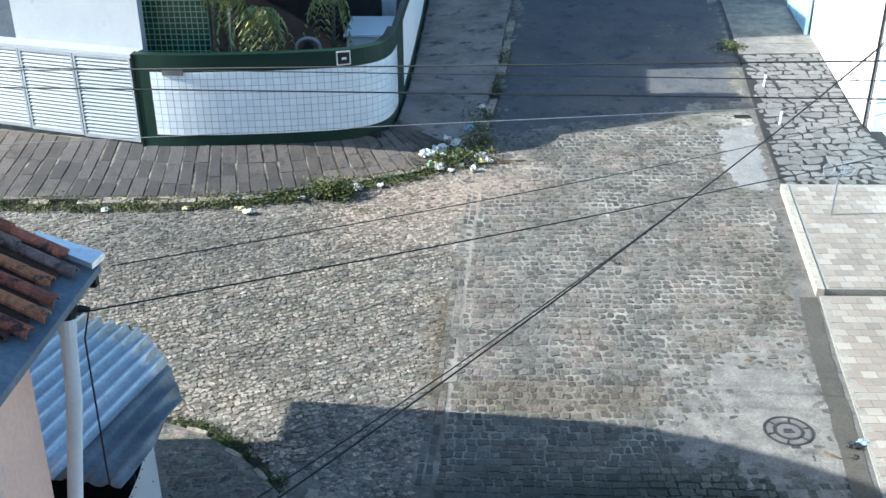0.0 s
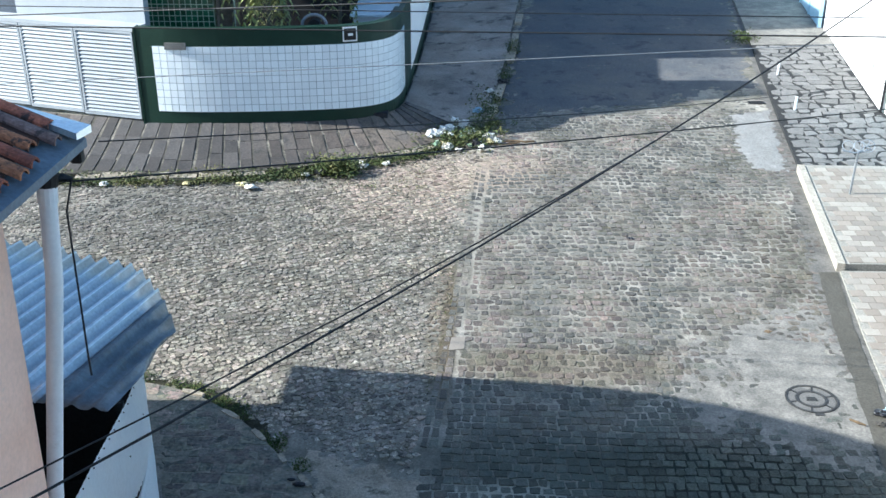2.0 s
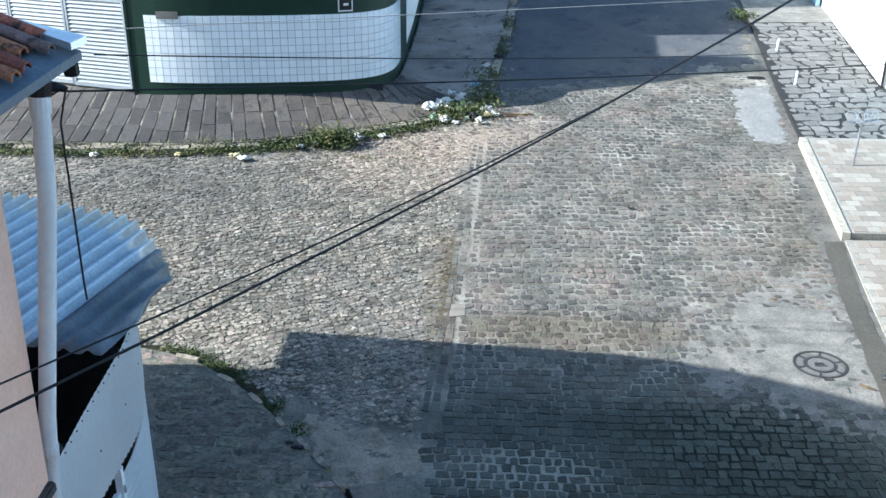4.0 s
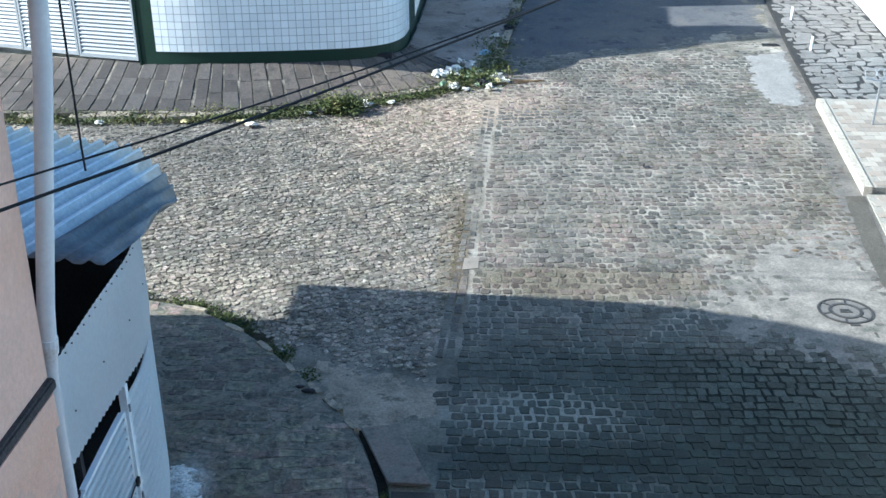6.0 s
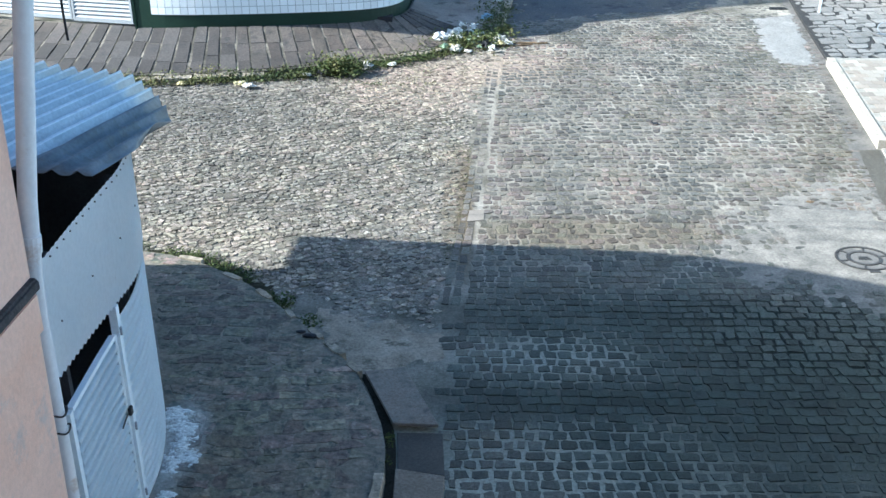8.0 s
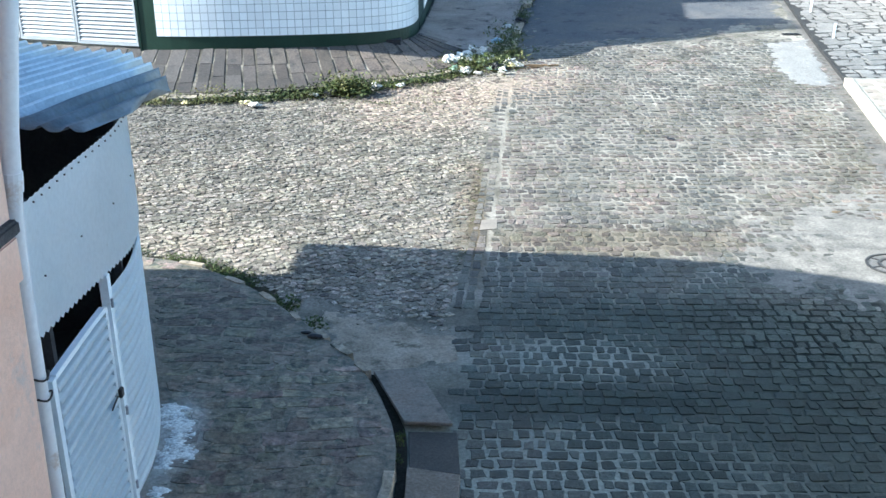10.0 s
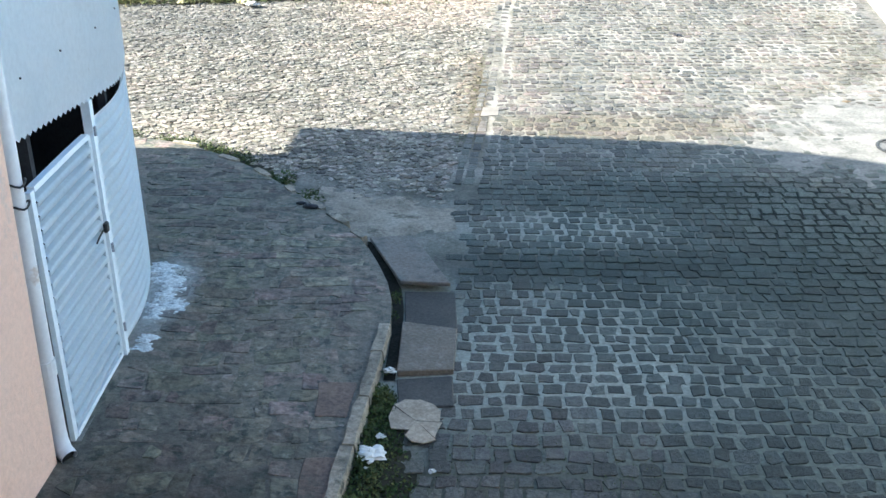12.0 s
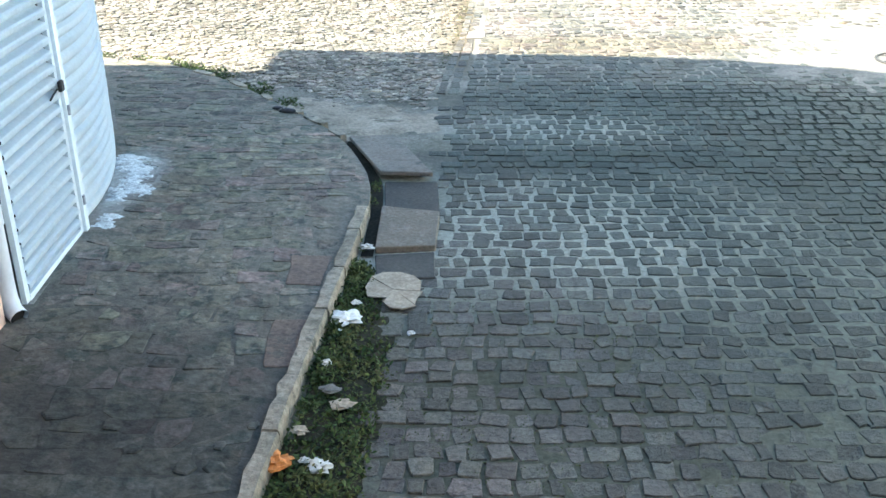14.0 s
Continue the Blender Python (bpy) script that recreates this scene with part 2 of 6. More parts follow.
WHITE = mat("white_wall_paint", [(0.76, 0.76, 0.75), (0.83, 0.83, 0.82)], 1.5, 30, 0.8, 0.12, 0.03, grain_amt=0.06, spots=(0.62, 0.60, 0.56), spot_size=0.7, spot_at=0.68)
WHITE_METAL = mat("white_painted_metal", [(0.82, 0.89, 0.93), (0.87, 0.92, 0.945)], 0.5, 30, 0.45, 0.06, 0.05, grain_amt=0.06, spots=(0.60, 0.60, 0.58), spot_size=0.25, spot_at=0.70)
# base kept far below white paint so the sunlit slats don't clip
GATE_WHITE = mat("lowered_white_gate_paint", [(0.28, 0.305, 0.33), (0.35, 0.375, 0.40)], 0.4, 30, 0.55, 0.06, 0.06, grain_amt=0.08, spots=(0.46, 0.46, 0.45), spot_size=0.25, spot_at=0.66)
PALE_PLASTER = mat("pale_grey_plaster", [(0.44, 0.45, 0.45), (0.50, 0.51, 0.51)], 0.8, 30, 0.9, 0.2, 0.0)
GATE_BLUE = mat("pale_blue_paint", [(0.45, 0.66, 0.80), (0.52, 0.72, 0.84)], 0.6, 30, 0.5, 0.05, 0.05, grain_amt=0.08)
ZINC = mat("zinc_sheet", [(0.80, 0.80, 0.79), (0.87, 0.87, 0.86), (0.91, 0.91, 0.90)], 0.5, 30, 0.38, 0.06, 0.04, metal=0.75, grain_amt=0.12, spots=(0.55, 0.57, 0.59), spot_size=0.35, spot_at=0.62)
TROUGH_SHADE = mat("zinc_trough_shade", [(0.45, 0.465, 0.48), (0.54, 0.555, 0.57), (0.62, 0.63, 0.64)], 0.4, 30, 0.42, 0.08, 0.04, metal=0.65, grain_amt=0.18)
DARK_ZINC = mat("dark_zinc_sheet", [(0.15, 0.165, 0.18), (0.21, 0.225, 0.24), (0.27, 0.285, 0.295)], 0.4, 30, 0.5, 0.12, 0.04, metal=0.4, grain_amt=0.2, spots=(0.20, 0.20, 0.19), spot_size=0.25, spot_at=0.6)
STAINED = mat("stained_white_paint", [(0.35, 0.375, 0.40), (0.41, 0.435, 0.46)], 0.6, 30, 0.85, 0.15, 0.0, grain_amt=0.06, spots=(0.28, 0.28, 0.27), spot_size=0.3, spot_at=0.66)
BARK = mat("grey_brown_bark", [(0.07, 0.06, 0.05), (0.13, 0.115, 0.095)], 0.1, 50, 0.95, 0.4, 0.0)
SLOT_SHADE = mat("gutter_slot_shade", [(0.016, 0.016, 0.013), (0.035, 0.033, 0.027)], 0.2, 40, 0.95, 0.4, 0.0, spec=0.05)
STEEL = mat("weathered_steel", [(0.30, 0.33, 0.37), (0.40, 0.43, 0.47)], 0.3, 40, 0.5, 0.1, 0.0, metal=0.3)
DARK_PLASTER = mat("dark_block_plaster", [(0.05, 0.055, 0.055), (0.08, 0.08, 0.078)], 0.9, 30, 0.9, 0.2, 0.0)
FLASHING = mat("dull_metal_flashing", [(0.13, 0.16, 0.20), (0.19, 0.22, 0.255)], 0.4, 30, 0.6, 0.1, 0.04, metal=0.2, grain_amt=0.2, spots=(0.22, 0.25, 0.28), spot_size=0.2, spot_at=0.62)
CLAY = mat("clay_tile", [(0.24, 0.085, 0.048), (0.40, 0.15, 0.075), (0.17, 0.07, 0.048)], 0.2, 45, 0.85, 0.4, 0.25, hue=0.01, spots=(0.05, 0.035, 0.03), spot_size=0.12, spot_at=0.55)
PAN_SHADE = mat("pan_shade_clay", [(0.035, 0.022, 0.018), (0.07, 0.04, 0.03)], 0.15, 45, 0.9, 0.4, 0.2)
CLAY_GREY = mat("lichen_grey_clay_tile", [(0.13, 0.085, 0.07), (0.20, 0.13, 0.11), (0.26, 0.19, 0.165)], 0.12, 45, 0.9, 0.4, 0.2, spots=(0.06, 0.045, 0.04), spot_size=0.1, spot_at=0.56)
PEACH = mat("peach_plaster", [(0.80, 0.52, 0.385), (0.84, 0.58, 0.45), (0.80, 0.55, 0.43)], 0.7, 30, 0.9, 0.25, 0.0, grain_amt=0.08, spots=(0.62, 0.50, 0.44), spot_size=0.5, spot_at=0.62)
DARK_STONE = mat("blackened_ledge", [(0.05, 0.05, 0.05), (0.10, 0.09, 0.09)], 0.2, 40, 0.9, 0.4, 0.0, spots=(0.2, 0.17, 0.15), spot_size=0.15, spot_at=0.66)
PVC = mat("white_pvc", [(0.74, 0.75, 0.76), (0.82, 0.83, 0.84)], 0.4, 30, 0.4, 0.03, 0.0, grain_amt=0.06, spots=(0.55, 0.47, 0.40), spot_size=0.3, spot_at=0.68)
BLACK = mat("black_rubber", [(0.012, 0.012, 0.013), (0.02, 0.02, 0.02)], 0.3, 40, 0.6, 0.0, 0.0)
WIRE_GREY = mat("grey_wire", [(0.17, 0.18, 0.19), (0.22, 0.23, 0.24)], 0.3, 40, 0.5, 0.0, 0.0)
IRON = mat("cast_iron", [(0.042, 0.042, 0.042), (0.07, 0.068, 0.066)], 0.2, 60, 0.6, 0.3, 0.1, metal=0.3)
IRON_FILL = mat("cement_filled_lid", [(0.125, 0.122, 0.118), (0.165, 0.16, 0.15)], 0.15, 60, 0.9, 0.3, 0.1)
LEAF = mat("weed_green", [(0.034, 0.052, 0.016), (0.078, 0.096, 0.029), (0.165, 0.148, 0.056)], 0.6, 30, 0.7, 0.0, 0.4, hue=0.03, grain_amt=0.15)
MOSS = mat("low_grass", [(0.03, 0.048, 0.014), (0.06, 0.085, 0.022), (0.12, 0.125, 0.045)], 0.35, 30, 0.8, 0.0, 0.4, hue=0.03, grain_amt=0.15)
FROND = mat("palm_frond", [(0.085, 0.125, 0.04), (0.27, 0.29, 0.11), (0.42, 0.40, 0.19)], 0.5, 30, 0.6, 0.0, 0.35, hue=0.02, grain_amt=0.15)
BAG_WHITE = mat("white_plastic", [(0.66, 0.645, 0.60), (0.78, 0.76, 0.71)], 0.2, 40, 0.35, 0.1, 0.1, grain_amt=0.08)
BAG_BLUE = mat("blue_plastic", [(0.25, 0.38, 0.50), (0.38, 0.50, 0.60)], 0.2, 40, 0.35, 0.1, 0.1, grain_amt=0.1)
BAG_GREEN = mat("pale_green_plastic", [(0.36, 0.52, 0.36), (0.5, 0.62, 0.45)], 0.2, 40, 0.4, 0.1, 0.1, grain_amt=0.1)
BAG_BLACK = mat("black_plastic", [(0.02, 0.02, 0.022), (0.035, 0.035, 0.04)], 0.2, 40, 0.3, 0.1, 0.1)
YELLOW = mat("yellow_wrapper", [(0.50, 0.44, 0.22), (0.60, 0.54, 0.32)], 0.2, 40, 0.5, 0.1, 0.1)
ORANGE = mat("orange_peel", [(0.60, 0.20, 0.05), (0.70, 0.28, 0.08)], 0.1, 40, 0.6, 0.2, 0.1)
SOIL = mat("dark_gutter_soil", [(0.025, 0.026, 0.018), (0.06, 0.055, 0.038)], 0.2, 40, 0.95, 0.5, 0.0, spec=0.05)
CARDBOARD = mat("dirty_cardboard", [(0.33, 0.27, 0.20), (0.46, 0.385, 0.295)], 0.12, 40, 0.9, 0.2, 0.08, spots=(0.3, 0.26, 0.21), spot_size=0.12, spot_at=0.62)
DRY_LEAF = mat("dry_leaf", [(0.12, 0.085, 0.05), (0.17, 0.12, 0.07)], 0.1, 40, 0.8, 0.2, 0.2)
SPILL = mat("white_paint_spill", [(0.52, 0.54, 0.54), (0.70, 0.72, 0.71), (0.80, 0.82, 0.81)], 0.05, 40, 0.8, 0.2, 0.0, grain_amt=0.5, spots=(0.22, 0.22, 0.21), spot_size=0.05, spot_at=0.6)
# near-black for inner surfaces: the shade of shed and porch put into colour
ROOM_SHADE = mat("interior_shade", [(0.02, 0.02, 0.024), (0.04, 0.04, 0.042)], 0.5, 30, 0.9, 0.1, 0.0)
GREY_WALL = mat("grey_plaster", [(0.26, 0.27, 0.29), (0.32, 0.33, 0.35)], 0.8, 30, 0.9, 0.2, 0.0)
FLAG_R = mat("crazy_paving_stone", [(0.12, 0.118, 0.115), (0.185, 0.18, 0.172), (0.15, 0.146, 0.14)], 0.4, 35, 0.8, 0.35, 0.2, spots=(0.15, 0.15, 0.15), spot_size=0.4, spot_at=0.62)
BLACK_JOINT = mat("black_joint", [(0.02, 0.021, 0.023), (0.035, 0.035, 0.035)], 0.4, 40, 0.95, 0.3, 0.0)
MOSAIC = mat("beige_paver", [(0.24, 0.215, 0.185), (0.31, 0.275, 0.24)], 0.9, 35, 0.85, 0.2, 0.24, hue=0.008, grain_amt=0.1)
MOSAIC_BED = mat("beige_paver_joint", [(0.26, 0.25, 0.22), (0.32, 0.30, 0.265)], 0.6, 35, 0.95, 0.2, 0.0)
RUST = mat("rusty_iron", [(0.14, 0.06, 0.03), (0.22, 0.10, 0.05)], 0.15, 40, 0.9, 0.3, 0.0)
EARTH = mat("bare_earth", [(0.24, 0.20, 0.15), (0.32, 0.27, 0.21)], 3.0, 10, 0.95, 0.3, 0.0)


# ---- building helpers ----
def thing(name, at=(0, 0, 0), label="", category="", group="", kind=""):
    ob = new(name)
    ob.location = at
    return tagged(ob, label, category, group, kind)


def to_mesh(name, bm, material, smooth=False):
    me = bpy.data.meshes.new(name)
    bmesh.ops.recalc_face_normals(bm, faces=bm.faces)
    bm.to_mesh(me)
    bm.free()
    me.materials.append(material)
    if smooth:
        me.polygons.foreach_set("use_smooth", [True] * len(me.polygons))
    return me


def part(name, bm, material, parent=None, label="", smooth=False):
    """Links a bmesh, given in world places, as one mesh object under its parent."""
    ob = new(name, to_mesh(name, bm, material, smooth))
    if parent:
        ob.parent = parent
        up, shift = parent, Vector((0, 0, 0))
        while up:
            shift += up.location
            up = up.parent
        ob.location = -shift
    return tagged(ob, label)


def box(bm, x0, x1, y0, y1, z0, z1, bevel=0.0):
    vs = [bm.verts.new((x, y, z)) for z in (z0, z1) for y in (y0, y1) for x in (x0, x1)]
    fs = [bm.faces.new([vs[i] for i in q]) for q in ((0, 2, 3, 1), (4, 5, 7, 6), (0, 1, 5, 4), (2, 6, 7, 3), (0, 4, 6, 2), (1, 3, 7, 5))]
    if bevel:
        es = {e for f in fs for e in f.edges}
        bmesh.ops.bevel(bm, geom=list(es), offset=bevel, segments=2, affect="EDGES")
    return vs


def hexa(bm, a, b):
    """A solid between two quads of corners in the same order."""
    va, vb = [bm.verts.new(p) for p in a], [bm.verts.new(p) for p in b]
    bm.faces.new(va), bm.faces.new(vb[::-1])
    for i in range(len(va)):
        j = (i + 1) % len(va)
        bm.faces.new((va[i], vb[i], vb[j], va[j]))


def tube(bm, pts, r, n=8, caps=True):
    pts = [Vector(p) for p in pts]
    rings = []
    for i, p in enumerate(pts):
        d = (pts[min(i + 1, len(pts) - 1)] - pts[max(i - 1, 0)]).normalized()
        a = d.orthogonal().normalized() if abs(d.z) > 0.9 else d.cross(Vector((0, 0, 1))).normalized()
        if i and a.dot(last) < 0:
            a = -a
        last = a
        b = d.cross(a)
        rr = r[i] if isinstance(r, (list, tuple)) else r
        rings.append([bm.verts.new(p + rr * (math.cos(2 * math.pi * k / n) * a + math.sin(2 * math.pi * k / n) * b)) for k in range(n)])
    for u, v in zip(rings, rings[1:]):
        for k in range(n):
            bm.faces.new((u[k], u[(k + 1) % n], v[(k + 1) % n], v[k]))
    if caps:
        bm.faces.new(rings[0][::-1]), bm.faces.new(rings[-1])


class Curve:
    """A plan curve through points, by length."""

    def __init__(self, pts, smooth=2):
        pts = [Vector(p) for p in pts]
        for _ in range(smooth):
            out = [pts[0]]
            for a, b in zip(pts, pts[1:]):
                out += [a * 0.75 + b * 0.25, a * 0.25 + b * 0.75]
            pts = out + [pts[-1]]
        self.p = pts
        self.s = [0.0]
        for a, b in zip(pts, pts[1:]):
            self.s.append(self.s[-1] + (b - a).length)
        self.length = self.s[-1]

    def at(self, s):
        s = min(max(s, 0.0), self.length)
        for i in range(len(self.p) - 1):
            if s <= self.s[i + 1]:
                u = (s - self.s[i]) / max(1e-9, self.s[i + 1] - self.s[i])
                return self.p[i].lerp(self.p[i + 1], u)
        return self.p[-1].copy()

    def way(self, s):
        return (self.at(s + 0.05) - self.at(s - 0.05)).normalized()

    def side(self, s):
        w = self.way(s)
        return Vector((w.y, -w.x))

    def gap(self, q):
        q = Vector(q)
        best = 1e9
        for a, b in zip(self.p, self.p[1:]):
            d = b - a
            u = min(1, max(0, (q - a).dot(d) / max(1e-9, d.dot(d))))
            best = min(best, (q - a - d * u).length)
        return best


def along_wall(bm, curve, s0, s1, z0, z1, out0, out1, step=0.12):
    """A wall-like solid that follows a plan curve from s0 to s1 between two offsets to its right-hand side.
    z0 and z1 are heights or functions of s."""
    n = max(1, int((s1 - s0) / step))
    rings = []
    for i in range(n + 1):
        s = s0 + (s1 - s0) * i / n
        c, o = curve.at(s), curve.side(s)
        lo, hi = (z0(s) if callable(z0) else z0), (z1(s) if callable(z1) else z1)
        a, b = c + o * out0, c + o * out1
        rings.append([bm.verts.new((a.x, a.y, lo)), bm.verts.new((b.x, b.y, lo)), bm.verts.new((b.x, b.y, hi)), bm.verts.new((a.x, a.y, hi))])
    for u, v in zip(rings, rings[1:]):
        for k in range(4):
            bm.faces.new((u[k], u[(k + 1) % 4], v[(k + 1) % 4], v[k]))
    bm.faces.new(rings[0][::-1]), bm.faces.new(rings[-1])


def inside(q, poly):
    x, y = q[0], q[1]
    hit = False
    for (x0, y0), (x1, y1) in zip(poly, poly[1:] + poly[:1]):
        if (y0 > y) != (y1 > y) and x < (x1 - x0) * (y - y0) / (y1 - y0) + x0:
            hit = not hit
    return hit


def flag_bm(poly, z, thick, joint, rng, tilt=0.004):
    """One flagstone with rounded-off rim over a plan polygon; z is the ground function under it."""
    c = sum(poly, Vector((0, 0))) / len(poly)
    bm = bmesh.new()
    r = sum((p - c).length for p in poly) / len(poly)
    k = max(0.2, 1 - joint / max(r, 0.02))
    tx, ty = rng.uniform(-tilt, tilt) / max(r, 0.05), rng.uniform(-tilt, tilt) / max(r, 0.05)
    ring = []
    for a, b in zip(poly, poly[1:] + poly[:1]):
        if (b - a).length > 0.03:
            ring += [a.lerp(b, 0.05), a.lerp(b, 0.4) + Vector((rng.uniform(-1, 1), rng.uniform(-1, 1))) * 0.045 * r, a.lerp(b, 0.95)]
    if len(ring) < 3:
        ring = poly
    low, top = [], []
    for p in ring:
        q = c + (p - c) * k
        zz = z(q.x, q.y) + (q.x - c.x) * tx + (q.y - c.y) * ty
        low.append(bm.verts.new((q.x, q.y, zz - 0.02)))
        qi = c + (q - c) * max(0.3, 1 - 0.012 / max(r, 0.02))
        top.append((qi.x, qi.y, zz + thick))
    mid = [bm.verts.new((v.co.x, v.co.y, v.co.z + 0.02 + thick * 0.6)) for v in low]
    top = [bm.verts.new(p) for p in top]
    n = len(low)
    for i in range(n):
        j = (i + 1) % n
        bm.faces.new((low[i], low[j], mid[j], mid[i]))
        bm.faces.new((mid[i], mid[j], top[j], top[i]))
    bm.faces.new(top)
    return bm


def step01(a, b, x):
    u = min(1.0, max(0.0, (x - a) / (b - a)))
    return u * u * (3 - 2 * u)


def G(x, y):
    """Height of the street: level near by, climbing gently up the far street."""
    k = 0.045 + 0.03 * step01(-3, 2, x)
    d = y - 12.0
    return k * d * d / (d + 1.0) if d > 0 else 0.0


# ---- plan curves ----
NEAR_KERB = Curve([(-0.86, -4), (-0.85, 2.0), (-0.83, 3.3), (-0.79, 4.23), (-0.73, 5.04), (-0.69, 5.76), (-0.655, 6.3), (-0.675, 6.8), (-0.75, 7.15), (-0.975, 7.8),
                   (-1.29, 8.38), (-1.77, 8.98), (-2.31, 9.68), (-2.8, 10.15), (-3.36, 10.55), (-4.0, 10.75), (-6.0, 11.1), (-14, 12.0)], 1)
SHED = Curve([(-2.365, 4.585), (-2.40, 5.3), (-2.41, 5.75), (-2.42, 6.2), (-2.53, 6.75), (-2.83, 7.6), (-3.10, 8.3), (-3.38, 9.1), (-3.84, 10.3)], 2)
FAR_KERB = Curve([(-16, 17.8), (-11, 17.95), (-7.5, 18.0), (-5.9, 18.02), (-4.76, 18.12), (-3.42, 18.40), (-2.31, 18.92), (-1.13, 19.25), (-0.23, 19.8),
                  (0.55, 20.96), (0.83, 23.38), (1.1, 25.36), (1.3, 28.18), (1.6, 31.2), (2.4, 40)], 1)
FAR_WALL = Curve([(-6.65, 19.74), (-5.62, 19.62), (-4.02, 19.75), (-2.96, 19.92), (-2.25, 20.08), (-1.65, 20.45), (-1.38, 21.1), (-1.33, 22.2)], 2)
SIDE_WALL = Curve([(-1.33, 22.2), (-1.27, 24.46), (-1.22, 26.4), (-1.16, 29.6), (-1.1, 40)], 0)
GARAGE = Curve([(-16, 22.9), (-10.32, 20.96), (-8.54, 20.34), (-6.70, 19.80)], 0)
RIGHT_KERB = Curve([(5.2, 6.5), (5.48, 9.38), (5.67, 10.55), (5.85, 11.79), (6.19, 14.34), (6.62, 18.33), (6.95, 21.57), (7.63, 27.15), (8.6, 36)], 0)


def near_top(x, y):
    """Height of the near pavement: kerb height, rising to the walls."""
    return 0.085 + 0.075 * min(1.9, NEAR_KERB.gap((x, y)))


# ---- ground and road bed ----
def clean(x, y):
    """How full of pale mortar the joints of the near street are: 0 empty, 1 full."""
    best = 0.0
    for cx, cy, rx, ry in ((1.6, 5.9, 2.9, 1.25), (2.4, 4.0, 1.3, 1.7), (0.85, 8.4, 0.95, 0.42)):
        best = max(best, step01(1.25, 0.7, math.hypot((x - cx) / rx, (y - cy) / ry) + 0.35 * noise.noise((x * 1.3, y * 1.3, 4))))
    return best


def sheet(name, x0, x1, y0, y1, step, fz, material, kind="structure", label="", category=""):
    nx, ny = int((x1 - x0) / step), int((y1 - y0) / step)
    vs = [(x0 + (x1 - x0) * i / nx, y0 + (y1 - y0) * j / ny) for j in range(ny + 1) for i in range(nx + 1)]
    me = bpy.data.meshes.new(name)
    me.from_pydata([(x, y, fz(x, y)) for x, y in vs], [], [(j * (nx + 1) + i, j * (nx + 1) + i + 1, (j + 1) * (nx + 1) + i + 1, (j + 1) * (nx + 1) + i) for j in range(ny) for i in range(nx)])
    me.materials.append(material)
    me.polygons.foreach_set("use_smooth", [True] * len(me.polygons))
    return tagged(new(name, me), label, category, "", kind)


sheet("ground", -400, 400, -400, 400, 20.0, lambda x, y: -0.75 + (G(x, min(y, 60))), EARTH, label="bare brown earth around the streets", category="ground")
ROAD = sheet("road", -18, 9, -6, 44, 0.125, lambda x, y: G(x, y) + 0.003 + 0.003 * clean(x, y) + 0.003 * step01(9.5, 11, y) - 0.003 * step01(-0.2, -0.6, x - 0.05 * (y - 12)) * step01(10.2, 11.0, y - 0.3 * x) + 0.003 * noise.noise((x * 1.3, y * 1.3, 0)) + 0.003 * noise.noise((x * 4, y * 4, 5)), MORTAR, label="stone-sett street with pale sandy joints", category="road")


# ---- near pavement ----
def strip(bm, outer, inner, s_pairs, fz, rows, depth):
    """A raised pavement between two plan curves; fz(x, y) is its top."""
    grid = []
    for so, si in s_pairs:
        a, b = outer.at(so), inner.at(si)
        line = []
        for k in range(rows + 1):
            q = a.lerp(b, k / rows)
            line.append(bm.verts.new((q.x, q.y, fz(q.x, q.y))))
        grid.append(line)
    for u, v in zip(grid, grid[1:]):
        for k in range(rows):
            bm.faces.new((u[k], u[k + 1], v[k + 1], v[k]))
    edge = [g[0] for g in grid]
    foot = [bm.verts.new((v.co.x, v.co.y, v.co.z - depth)) for v in edge]
    for i in range(len(edge) - 1):
        bm.faces.new((edge[i], edge[i + 1], foot[i + 1], foot[i]))


NEAR_INNER = Curve([(-3.2, -4), (-2.9, 2.0), (-2.7, 3.3), (-2.6, 4.3), (-2.55, 5.04), (-2.5, 5.9), (-2.5, 6.3), (-2.6, 6.9), (-2.9, 7.7), (-3.15, 8.3), (-3.4, 9.0), (-3.7, 9.8), (-4.0, 10.3), (-4.6, 10.55), (-6.0, 10.7), (-14, 11.2)], 1)
bm = bmesh.new()
pairs = [(NEAR_KERB.length * i / 90, NEAR_INNER.length * i / 90) for i in range(91)]
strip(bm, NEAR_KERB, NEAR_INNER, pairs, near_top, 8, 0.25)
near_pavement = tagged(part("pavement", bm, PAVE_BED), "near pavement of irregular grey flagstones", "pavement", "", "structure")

# far pavement, rising from its kerb to the garden wall
FAR_INNER = Curve([(-16, 22.4), (-10.32, 20.96), (-8.54, 20.34), (-6.77, 19.9), (-5.62, 19.66), (-4.02, 19.79), (-2.96, 19.96), (-2.2, 20.15), (-1.6, 20.5), (-1.33, 21.1), (-1.29, 22.2), (-1.23, 24.46), (-1.18, 26.4), (-1.12, 29.6), (-1.0, 40)], 1)


